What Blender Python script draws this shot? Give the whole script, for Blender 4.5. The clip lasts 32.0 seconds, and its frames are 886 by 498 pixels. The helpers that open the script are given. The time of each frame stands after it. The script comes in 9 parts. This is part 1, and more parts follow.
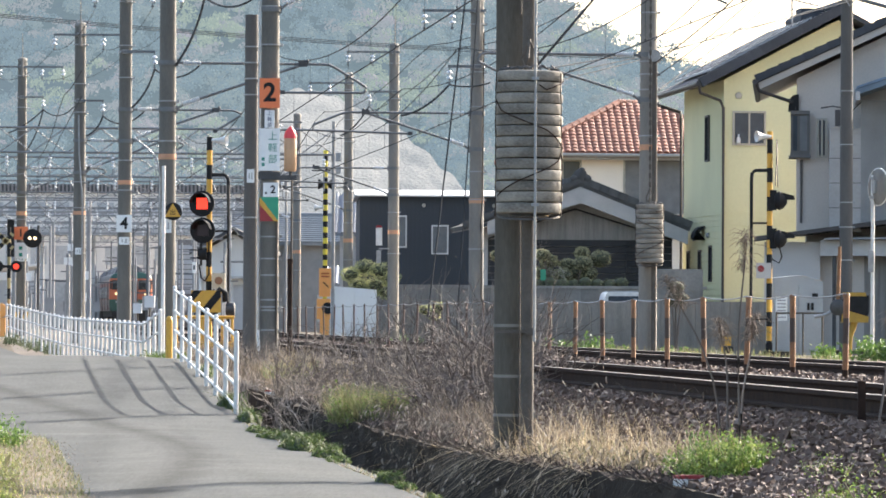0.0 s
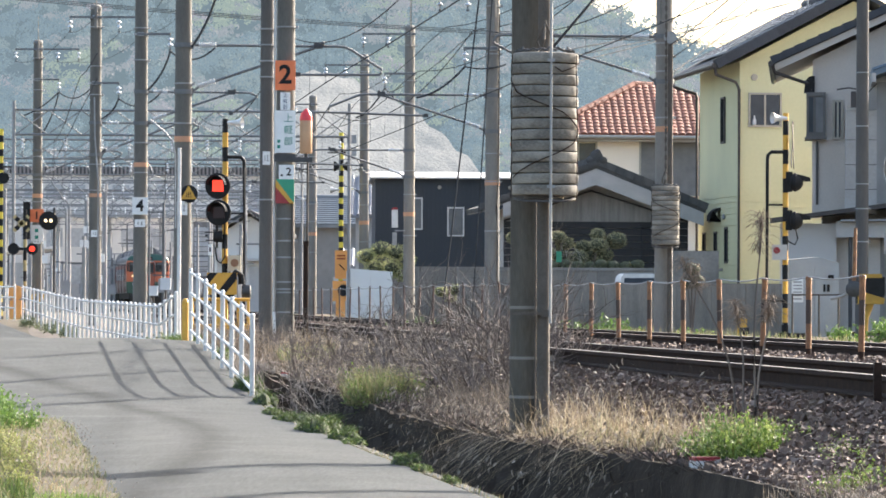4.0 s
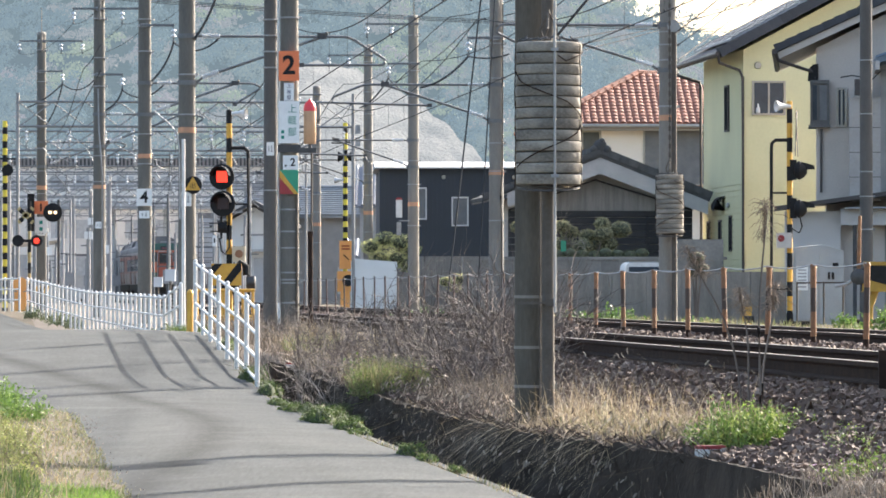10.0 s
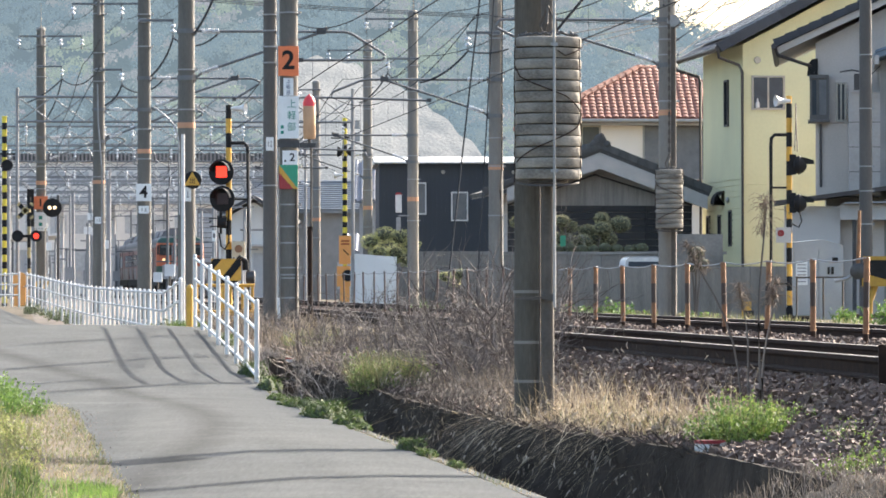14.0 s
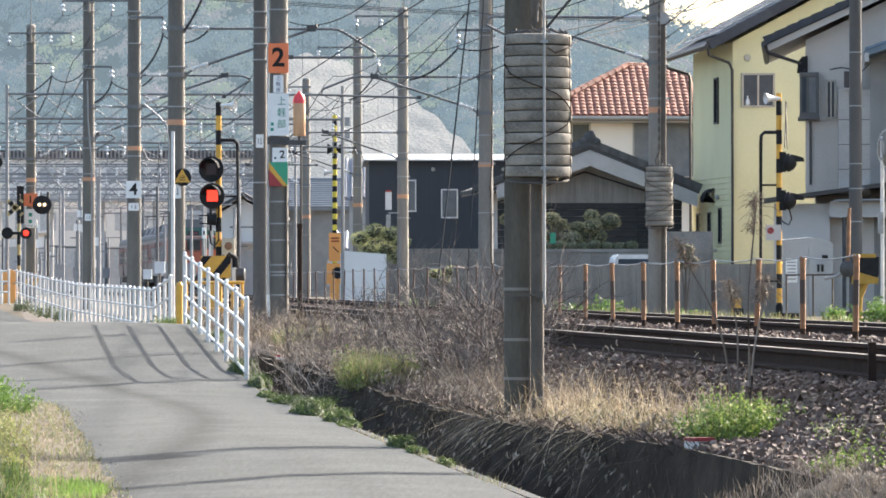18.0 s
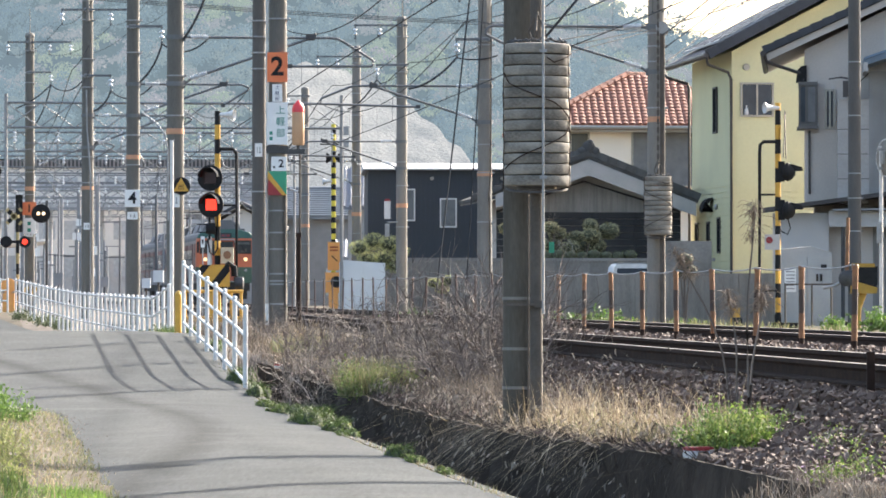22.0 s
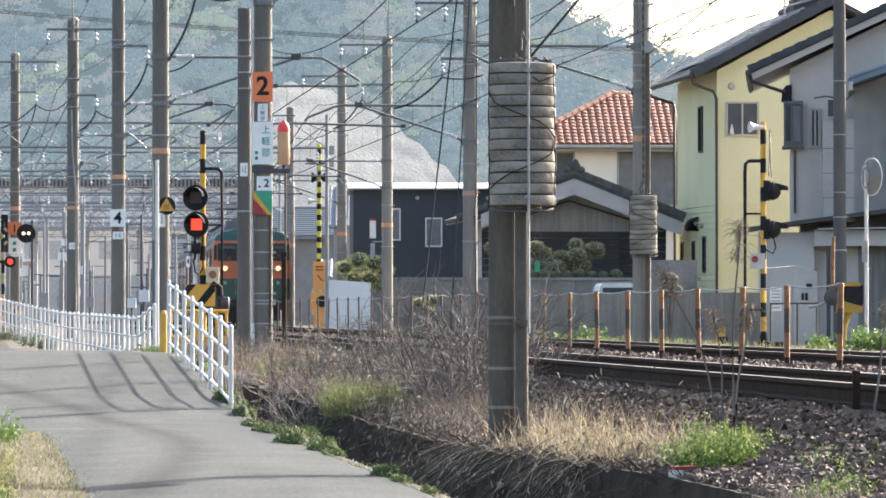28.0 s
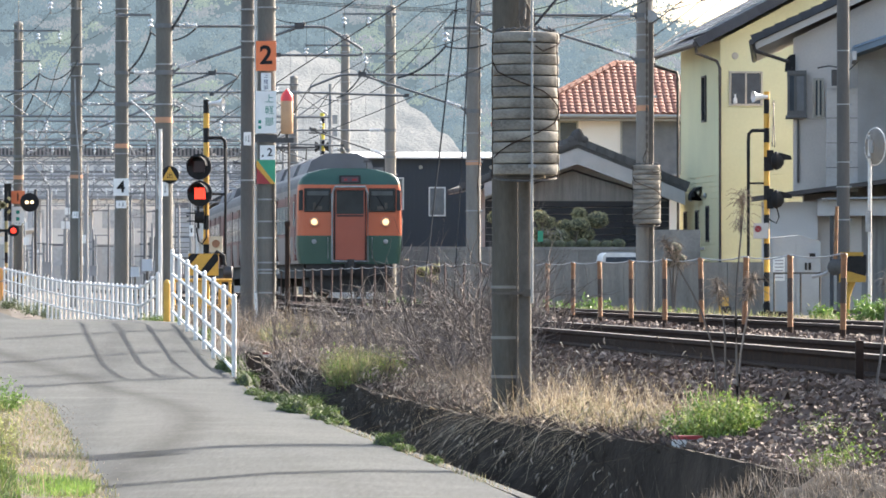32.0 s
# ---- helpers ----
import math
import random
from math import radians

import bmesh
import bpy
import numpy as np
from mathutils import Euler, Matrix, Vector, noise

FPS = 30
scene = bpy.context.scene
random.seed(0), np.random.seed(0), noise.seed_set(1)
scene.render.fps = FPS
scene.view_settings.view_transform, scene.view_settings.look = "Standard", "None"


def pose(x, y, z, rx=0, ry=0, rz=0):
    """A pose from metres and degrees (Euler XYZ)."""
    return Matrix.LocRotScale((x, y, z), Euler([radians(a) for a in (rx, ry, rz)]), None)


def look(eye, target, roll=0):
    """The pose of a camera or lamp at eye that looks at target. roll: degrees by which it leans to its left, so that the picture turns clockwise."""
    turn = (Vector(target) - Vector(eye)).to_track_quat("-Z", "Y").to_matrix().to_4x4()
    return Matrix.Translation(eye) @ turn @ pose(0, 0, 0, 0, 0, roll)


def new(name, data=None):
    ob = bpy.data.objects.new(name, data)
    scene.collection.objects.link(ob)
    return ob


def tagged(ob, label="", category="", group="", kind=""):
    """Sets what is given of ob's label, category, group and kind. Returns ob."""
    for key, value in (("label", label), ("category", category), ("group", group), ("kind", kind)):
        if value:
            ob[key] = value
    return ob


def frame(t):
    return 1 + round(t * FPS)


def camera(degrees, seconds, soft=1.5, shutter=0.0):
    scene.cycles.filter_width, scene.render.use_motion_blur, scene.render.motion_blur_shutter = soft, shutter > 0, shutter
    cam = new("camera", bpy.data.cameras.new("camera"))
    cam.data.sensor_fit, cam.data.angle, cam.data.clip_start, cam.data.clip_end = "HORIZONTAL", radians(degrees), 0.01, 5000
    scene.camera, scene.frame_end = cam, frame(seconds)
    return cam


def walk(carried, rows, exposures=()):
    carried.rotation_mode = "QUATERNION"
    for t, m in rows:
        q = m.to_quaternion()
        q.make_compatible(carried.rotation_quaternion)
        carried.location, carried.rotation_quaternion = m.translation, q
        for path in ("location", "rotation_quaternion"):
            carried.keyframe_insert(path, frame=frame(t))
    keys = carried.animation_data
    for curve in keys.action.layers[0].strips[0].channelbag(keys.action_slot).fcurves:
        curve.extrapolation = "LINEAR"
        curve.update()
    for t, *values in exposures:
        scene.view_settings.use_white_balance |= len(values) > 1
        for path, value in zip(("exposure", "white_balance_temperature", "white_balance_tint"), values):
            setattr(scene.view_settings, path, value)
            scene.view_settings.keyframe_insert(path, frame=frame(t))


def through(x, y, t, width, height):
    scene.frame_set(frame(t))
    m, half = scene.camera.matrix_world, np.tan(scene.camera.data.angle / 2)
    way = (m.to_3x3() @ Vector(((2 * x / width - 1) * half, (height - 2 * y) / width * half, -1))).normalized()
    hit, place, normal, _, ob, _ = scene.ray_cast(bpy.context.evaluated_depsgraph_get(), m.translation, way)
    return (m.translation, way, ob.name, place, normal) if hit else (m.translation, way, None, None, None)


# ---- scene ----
# The camera stands by a lane beside a double railway line and sways on its mount; z = 0 is the top of the rails.
EYE = (0.0, 0.0, 0.5)
cam = camera(11.0, 32.0, soft=1.7)


def aim(yaw, pitch, roll):
    yw, pt = radians(yaw), radians(pitch)
    ahead = (-math.sin(yw) * math.cos(pt), math.cos(yw) * math.cos(pt), math.sin(pt))
    return look(EYE, [e + 100 * a for e, a in zip(EYE, ahead)], roll)


PATH = [
    (0, 0.035, 0.883, 0.302), (0.5, 0.034, 0.856, 0.299), (1, -0.012, 0.809, 0.400), (1.5, -0.023, 0.815, 0.400),
    (2, 0.040, 0.757, 0.397), (2.5, 0.095, 0.726, 0.368), (3, 0.152, 0.709, 0.332), (3.5, 0.201, 0.675, 0.289),
    (5.5, 0.222, 0.646, 0.143), (6, 0.179, 0.753, 0.112), (6.5, 0.105, 0.687, 0.025), (7, 0.094, 0.647, 0.037),
    (7.5, 0.125, 0.662, 0.069), (8, 0.139, 0.616, -0.010), (8.5, 0.181, 0.583, -0.010), (9, 0.225, 0.582, -0.017),
    (9.5, 0.260, 0.564, -0.046), (10, 0.286, 0.531, -0.045), (10.5, 0.304, 0.488, -0.080), (11, 0.314, 0.466, -0.061),
    (11.5, 0.334, 0.475, -0.025), (12, 0.335, 0.477, -0.079), (12.5, 0.335, 0.477, -0.075), (13, 0.324, 0.488, -0.065),
    (13.5, 0.302, 0.478, -0.050), (14, 0.281, 0.468, -0.085), (14.5, 0.258, 0.453, -0.034), (16.5, 0.194, 0.401, -0.016),
    (17, 0.154, 0.423, -0.058), (17.5, 0.131, 0.435, -0.073), (18, 0.155, 0.434, -0.054), (18.5, 0.173, 0.444, -0.077),
    (19, 0.166, 0.435, -0.055), (19.5, 0.196, 0.395, -0.119), (20, 0.227, 0.391, -0.072), (20.5, 0.236, 0.391, -0.076),
    (21, 0.237, 0.413, -0.063), (21.5, 0.195, 0.477, -0.071), (22, 0.140, 0.548, 0.002), (22.5, 0.033, 0.687, -0.002),
    (23, -0.112, 1.001, 0.028), (23.5, -0.299, 1.165, 0.100), (24, -0.331, 1.184, 0.142), (24.5, -0.358, 1.176, 0.187),
    (25, -0.410, 1.188, 0.226), (25.5, -0.324, 1.048, 0.226), (27.5, -0.099, 0.866, 0.032), (28, -0.041, 0.790, -0.056),
    (28.5, 0.003, 0.706, -0.054), (29, 0.002, 0.638, -0.093), (29.5, 0.010, 0.561, -0.128), (30, 0.034, 0.489, -0.098),
    (30.5, 0.067, 0.427, -0.158), (31, 0.084, 0.395, -0.130), (31.5, 0.044, 0.387, -0.029), (32, 0.000, 0.408, 0.000),
]
walk(cam, [(t, aim(a, b, c)) for t, a, b, c in PATH], exposures=[(0.0, 1.78), (28.0, 1.83), (32.0, 1.90)])

# ---- light ----
SUN_AZ, SUN_EL = radians(42), radians(27)      # from +y towards +x; height over the horizon
world = bpy.data.worlds.new("sky")
scene.world = world
world.use_nodes = True
wn = world.node_tree.nodes
sky = wn.new("ShaderNodeTexSky")
sky.sky_type, sky.sun_disc = "NISHITA", False
sky.sun_elevation, sky.sun_rotation = SUN_EL, SUN_AZ
sky.air_density, sky.dust_density, sky.ozone_density = 1.0, 4.0, 0.6
wn["Background"].inputs["Strength"].default_value = 0.15
world.node_tree.links.new(sky.outputs[0], wn["Background"].inputs["Color"])
sun = new("sun", bpy.data.lights.new("sun", "SUN"))
sun.data.energy, sun.data.angle, sun.data.color = 4.6, radians(0.7), (1.0, 0.93, 0.85)
toward = Vector((math.sin(SUN_AZ) * math.cos(SUN_EL), math.cos(SUN_AZ) * math.cos(SUN_EL), math.sin(SUN_EL)))
sun.matrix_world = look(toward * 60, (0, 0, 0))


# ---- materials ----
def material(name, a, b=None, rough=0.8, metal=0.0, scale=3.0, fine=40.0, bump=0.15, spread=0.5, glow=0.0, per_object=0.0, stretch=None, gloss=0.5, grain=0.5):
    """Two tones mixed by coarse and fine noise, with relief; scale and fine in waves a metre."""
    m = bpy.data.materials.new(name)
    m.use_nodes = True
    n, l = m.node_tree.nodes, m.node_tree.links
    p = n["Principled BSDF"]
    b = b or tuple(c * 0.7 for c in a)
    co = n.new("ShaderNodeTexCoord")
    src = co.outputs["Object"]
    if stretch:
        mp = n.new("ShaderNodeMapping")
        mp.inputs["Scale"].default_value = stretch
        l.new(src, mp.inputs[0])
        src = mp.outputs[0]
    n1, n2 = n.new("ShaderNodeTexNoise"), n.new("ShaderNodeTexNoise")
    for nd, s, d in ((n1, scale, 4), (n2, fine, 2)):
        nd.inputs["Scale"].default_value, nd.inputs["Detail"].default_value = s, d
        l.new(src, nd.inputs["Vector"])
    ad = n.new("ShaderNodeMath")
    ad.operation = "ADD"
    l.new(n1.outputs[0], ad.inputs[0])
    mu = n.new("ShaderNodeMath")
    mu.operation = "MULTIPLY_ADD"
    mu.inputs[1].default_value, mu.inputs[2].default_value = grain, -grain / 2
    l.new(n2.outputs[0], mu.inputs[0])
    l.new(mu.outputs[0], ad.inputs[1])
    rp = n.new("ShaderNodeMapRange")
    rp.inputs[1].default_value, rp.inputs[2].default_value = 0.5 - spread / 2, 0.5 + spread / 2
    l.new(ad.outputs[0], rp.inputs[0])
    mx = n.new("ShaderNodeMix")
    mx.data_type = "RGBA"
    mx.inputs[6].default_value, mx.inputs[7].default_value = (*a, 1), (*b, 1)
    l.new(rp.outputs[0], mx.inputs[0])
    out = mx.outputs[2]
    if per_object:
        oi, hs = n.new("ShaderNodeObjectInfo"), n.new("ShaderNodeHueSaturation")
        mr = n.new("ShaderNodeMapRange")
        mr.inputs[3].default_value, mr.inputs[4].default_value = 1 - per_object, 1 + per_object
        l.new(oi.outputs["Random"], mr.inputs[0])
        l.new(mr.outputs[0], hs.inputs["Value"])
        l.new(out, hs.inputs["Color"])
        out = hs.outputs[0]
    l.new(out, p.inputs["Base Color"])
    p.inputs["Roughness"].default_value, p.inputs["Metallic"].default_value = rough, metal
    p.inputs["Specular IOR Level"].default_value = gloss
    if glow:
        l.new(out, p.inputs["Emission Color"])
        p.inputs["Emission Strength"].default_value = glow
    if bump:
        bp = n.new("ShaderNodeBump")
        bp.inputs["Strength"].default_value, bp.inputs["Distance"].default_value = bump, 0.02
        l.new(ad.outputs[0], bp.inputs["Height"])
        l.new(bp.outputs[0], p.inputs["Normal"])
    return m


def island_material(name, tones, rough=0.8, through=0.0):
    """A tone for each loose piece of a joined mesh."""
    m = bpy.data.materials.new(name)
    m.use_nodes = True
    n, l = m.node_tree.nodes, m.node_tree.links
    p = n["Principled BSDF"]
    g, r = n.new("ShaderNodeNewGeometry"), n.new("ShaderNodeValToRGB")
    els = r.color_ramp.elements
    while len(els) < len(tones):
        els.new(0.5)
    for i, c in enumerate(tones):
        els[i].position, els[i].color = i / (len(tones) - 1), (*c, 1)
    l.new(g.outputs["Random Per Island"], r.inputs[0])
    l.new(r.outputs[0], p.inputs["Base Color"])
    p.inputs["Roughness"].default_value = rough
    if through:
        p.inputs["Subsurface Weight"].default_value = 0.0
        tr, ms = n.new("ShaderNodeBsdfTranslucent"), n.new("ShaderNodeMixShader")
        ms.inputs[0].default_value = through
        l.new(r.outputs[0], tr.inputs[0])
        l.new(p.outputs[0], ms.inputs[1])
        l.new(tr.outputs[0], ms.inputs[2])
        l.new(ms.outputs[0], n["Material Output"].inputs[0])
    return m


def glowing(name, colour, strength):
    m = bpy.data.materials.new(name)
    m.use_nodes = True
    p = m.node_tree.nodes["Principled BSDF"]
    p.inputs["Base Color"].default_value = (*colour, 1)
    p.inputs["Emission Color"].default_value = (*colour, 1)
    p.inputs["Emission Strength"].default_value = strength
    return m


def glass_pane(name, tint, rough=0.05):
    m = material(name, tint, rough=rough, bump=0.0)
    m.node_tree.nodes["Principled BSDF"].inputs["Specular IOR Level"].default_value = 0.12
    return m


ASPHALT = material("asphalt", (0.091, 0.095, 0.094), (0.078, 0.082, 0.081), 1.0, scale=0.5, fine=70, bump=0.12, spread=0.5, gloss=0.04, grain=1.3)
EARTH = material("earth", (0.13, 0.10, 0.075), (0.06, 0.048, 0.038), 0.95, scale=1.2, fine=20, bump=0.6)
VERGE = material("verge_soil", (0.125, 0.106, 0.08), (0.07, 0.06, 0.044), 0.97, scale=1.5, fine=40, bump=0.3, gloss=0.1, grain=1.2)
BALLAST = island_material("ballast_stone", [(0.048, 0.029, 0.021), (0.105, 0.068, 0.05), (0.18, 0.128, 0.098), (0.063, 0.040, 0.031), (0.125, 0.084, 0.063), (0.078, 0.049, 0.038), (0.27, 0.21, 0.17)], 0.85)
CRUMBS = island_material("asphalt_crumbs", [(0.10, 0.097, 0.09), (0.14, 0.134, 0.122), (0.22, 0.20, 0.17), (0.085, 0.08, 0.074)], 0.95)
BALLAST_BED = material("ballast_bed", (0.085, 0.058, 0.043), (0.035, 0.025, 0.02), 0.95, scale=14, fine=45, bump=0.9)
CONCRETE = material("concrete", (0.27, 0.26, 0.24), (0.17, 0.165, 0.155), 0.85, scale=1.5, fine=30, bump=0.12)
# paler copy: haze and light on the right-hand poles put into the colour
POLE_LIGHT = material("haze_lit_pole_concrete", (0.24, 0.225, 0.20), (0.15, 0.14, 0.125), 0.85, scale=1.2, fine=18, bump=0.12, stretch=(3, 3, 0.6))
POLE_CONCRETE = material("pole_concrete", (0.15, 0.14, 0.122), (0.088, 0.082, 0.072), 0.8, scale=1.2, fine=18, bump=0.12, stretch=(3, 3, 0.6))
WEIGHT = material("weight_concrete", (0.34, 0.31, 0.26), (0.07, 0.062, 0.052), 0.9, scale=2.6, fine=30, bump=0.25, spread=0.62, grain=0.45, per_object=0.14, stretch=(1, 1, 2.2))
# darker copy: the near pole's shadow side is put into the colour
NEAR_POLE = material("shade_dark_pole_concrete", (0.118, 0.106, 0.088), (0.058, 0.052, 0.043), 0.9, scale=1.2, fine=18, bump=0.15, stretch=(3, 3, 0.6), gloss=0.15)
POLE_DARK = material("dark_pole_concrete", (0.115, 0.106, 0.098), (0.075, 0.07, 0.065), 0.85, scale=1.2, fine=18, bump=0.12, stretch=(3, 3, 0.6))
GALV = material("galvanised_steel", (0.36, 0.365, 0.365), (0.24, 0.245, 0.245), 0.6, 0.4, scale=6, bump=0.05)
DARK_STEEL = material("dark_steel", (0.08, 0.08, 0.082), (0.045, 0.045, 0.048), 0.55, 0.4, scale=6, bump=0.05)
RUST = material("rusty_rail", (0.042, 0.025, 0.018), (0.018, 0.012, 0.010), 0.95, 0.0, scale=8, fine=50, bump=0.2, gloss=0.15)
PALE_RUST = material("dull_rusty_paint", (0.15, 0.098, 0.078), (0.08, 0.055, 0.046), 0.8, scale=8, fine=50, bump=0.15, gloss=0.3)
RAILTOP = material("worn_rail_head", (0.17, 0.145, 0.125), (0.09, 0.075, 0.065), 0.6, 0.4, scale=9, bump=0.02)
SLEEPER = material("sleeper_concrete", (0.24, 0.20, 0.17), (0.12, 0.095, 0.08), 0.9, scale=5, bump=0.2, per_object=0.15)
WHITE = material("white_paint", (0.68, 0.67, 0.65), (0.50, 0.495, 0.48), 0.45, scale=5, bump=0.03)
WHITE_SIGN = material("white_enamel", (0.76, 0.77, 0.76), (0.68, 0.69, 0.68), 0.4, scale=6, bump=0.0)
BLACK = material("black_paint", (0.016, 0.016, 0.017), (0.026, 0.026, 0.027), 0.85, scale=6, bump=0.04, gloss=0.15)
YELLOW = material("yellow_paint", (0.66, 0.36, 0.045), (0.50, 0.27, 0.04), 0.5, scale=5, bump=0.04)
LEMON = material("lemon_yellow_paint", (0.75, 0.60, 0.06), (0.62, 0.48, 0.05), 0.5, scale=5, bump=0.04)
ORANGE = material("orange_paint", (0.27, 0.12, 0.046), (0.13, 0.058, 0.028), 0.55, scale=7, bump=0.05)
ORANGE_SIGN = material("orange_enamel", (0.78, 0.20, 0.07), (0.68, 0.17, 0.06), 0.5, scale=5, bump=0.0)
GREEN_SIGN = material("green_enamel", (0.03, 0.30, 0.17), (0.025, 0.24, 0.14), 0.5, bump=0.0)
RED_SIGN = material("red_enamel", (0.30, 0.025, 0.03), (0.24, 0.02, 0.025), 0.5, bump=0.0)
RED_CAP = material("red_plastic", (0.75, 0.05, 0.06), (0.62, 0.04, 0.05), 0.35, bump=0.0)
AMBER = material("faded_amber_plastic", (0.52, 0.31, 0.17), (0.40, 0.24, 0.135), 0.6, bump=0.0)
WIRE = material("cable_black", (0.035, 0.037, 0.04), (0.06, 0.062, 0.066), 0.9, 0.0, bump=0.0, gloss=0.1)
INSULATOR = material("white_porcelain", (0.62, 0.64, 0.66), (0.50, 0.52, 0.54), 0.35, bump=0.0)
CABINET = material("pale_blue_grey_paint", (0.345, 0.375, 0.39), (0.275, 0.30, 0.315), 0.55, scale=2, bump=0.04)
RED_ON = glowing("red_lamp_lit", (1.0, 0.045, 0.02), 0.5)
RED_OFF = material("red_lamp_dark", (0.022, 0.004, 0.005), (0.016, 0.003, 0.004), 0.5, bump=0.0)
LAMP_ON = glowing("headlamp_lit", (1.0, 0.58, 0.26), 0.6)
LAMP_YELLOW = glowing("signal_yellow_lit", (1.0, 0.75, 0.42), 0.8)


# ---- mesh building ----
class G:
    """A growing list of corners and faces."""

    def __init__(self):
        self.v, self.f = [], []

    def add(self, vs, fs):
        k = len(self.v)
        self.v += [tuple(p) for p in vs]
        self.f += [tuple(i + k for i in f) for f in fs]
        return self

    def box(self, x0, y0, z0, x1, y1, z1, m=None):
        vs = [Vector((x, y, z)) for z in (z0, z1) for y in (y0, y1) for x in (x0, x1)]
        if m:
            vs = [m @ p for p in vs]
        return self.add(vs, [(0, 2, 3, 1), (4, 5, 7, 6), (0, 1, 5, 4), (2, 6, 7, 3), (0, 4, 6, 2), (1, 3, 7, 5)])

    def cyl(self, p0, p1, r0, r1=None, n=12, caps=True):
        r1 = r0 if r1 is None else r1
        p0, p1 = Vector(p0), Vector(p1)
        q = (p1 - p0).to_track_quat("Z", "Y")
        ring = [(math.cos(2 * math.pi * i / n), math.sin(2 * math.pi * i / n)) for i in range(n)]
        vs = [p0 + q @ Vector((c * r0, s * r0, 0)) for c, s in ring] + [p1 + q @ Vector((c * r1, s * r1, 0)) for c, s in ring]
        fs = [(i, (i + 1) % n, n + (i + 1) % n, n + i) for i in range(n)]
        if caps:
            fs += [tuple(range(n - 1, -1, -1)), tuple(range(n, 2 * n))]
        return self.add(vs, fs)

    def tube(self, pts, r, n=6):
        pts = [Vector(p) for p in pts]
        vs, fs = [], []
        for i, p in enumerate(pts):
            d = (pts[min(i + 1, len(pts) - 1)] - pts[max(i - 1, 0)]).normalized()
            q = d.to_track_quat("Z", "Y")
            rr = r[i] if isinstance(r, (list, tuple)) else r
            vs += [p + q @ Vector((rr * math.cos(2 * math.pi * k / n), rr * math.sin(2 * math.pi * k / n), 0)) for k in range(n)]
        for i in range(len(pts) - 1):
            fs += [(i * n + k, i * n + (k + 1) % n, (i + 1) * n + (k + 1) % n, (i + 1) * n + k) for k in range(n)]
        fs += [tuple(range(n - 1, -1, -1)), tuple(range((len(pts) - 1) * n, len(pts) * n))]
        return self.add(vs, fs)

    def lathe(self, rows, n=14, at=(0, 0, 0), axis="Z"):
        """rows of (radius, height)."""
        c = Vector(at)
        vs, fs = [], []
        for r, h in rows:
            for k in range(n):
                x, y = r * math.cos(2 * math.pi * k / n), r * math.sin(2 * math.pi * k / n)
                vs.append(c + Vector({"Z": (x, y, h), "Y": (x, h, y), "X": (h, x, y)}[axis]))
        for i in range(len(rows) - 1):
            fs += [(i * n + k, i * n + (k + 1) % n, (i + 1) * n + (k + 1) % n, (i + 1) * n + k) for k in range(n)]
        fs += [tuple(range(n - 1, -1, -1)), tuple(range((len(rows) - 1) * n, len(rows) * n))]
        return self.add(vs, fs)

    def prism(self, outline, a, b, axis="Y"):
        """A closed outline of (x, z) drawn out along y from a to b; axis X: outline of (y, z)."""
        n = len(outline)
        put = (lambda p, h: (p[0], h, p[1])) if axis == "Y" else ((lambda p, h: (h, p[0], p[1])) if axis == "X" else (lambda p, h: (p[0], p[1], h)))
        vs = [put(p, a) for p in outline] + [put(p, b) for p in outline]
        return self.add(vs, [(i, (i + 1) % n, n + (i + 1) % n, n + i) for i in range(n)] + [tuple(range(n - 1, -1, -1)), tuple(range(n, 2 * n))])

    def ball(self, c, rx, ry, rz, n=10, m=6):
        rows = [(max(0.02, math.sin(math.pi * i / m)), -math.cos(math.pi * i / m)) for i in range(m + 1)]
        k = len(self.v)
        self.lathe(rows, n)
        for i in range(k, len(self.v)):
            x, y, z = self.v[i]
            self.v[i] = (c[0] + x * rx, c[1] + y * ry, c[2] + z * rz)
        return self

    def mesh(self, name, mats, smooth=True):
        me = bpy.data.meshes.new(name)
        me.from_pydata(self.v, [], self.f)
        bm = bmesh.new()
        bm.from_mesh(me)
        bmesh.ops.recalc_face_normals(bm, faces=bm.faces)
        bm.to_mesh(me)
        bm.free()
        for m in (mats if isinstance(mats, (list, tuple)) else [mats]):
            me.materials.append(m)
        if smooth:
            me.polygons.foreach_set("use_smooth", [True] * len(me.polygons))
            me.set_sharp_from_angle(angle=radians(40))
        return me


def thing(name, m, label, category, group="", kind=""):
    ob = new(name)
    ob.empty_display_size = 0.2
    ob.matrix_world = m
    return tagged(ob, label, category, group, kind)


def part(name, g, mat, parent, label="", smooth=True, m=None):
    ob = new(name, g.mesh(name, mat, smooth) if isinstance(g, G) else g)
    ob.parent = parent
    if m:
        ob.matrix_basis = m
    return tagged(ob, label)


def solo(name, g, mat, label, category, m=None, group="", kind="", smooth=True):
    ob = new(name, g.mesh(name, mat, smooth) if isinstance(g, G) else g)
    if m:
        ob.matrix_world = m
    return tagged(ob, label, category, group, kind)


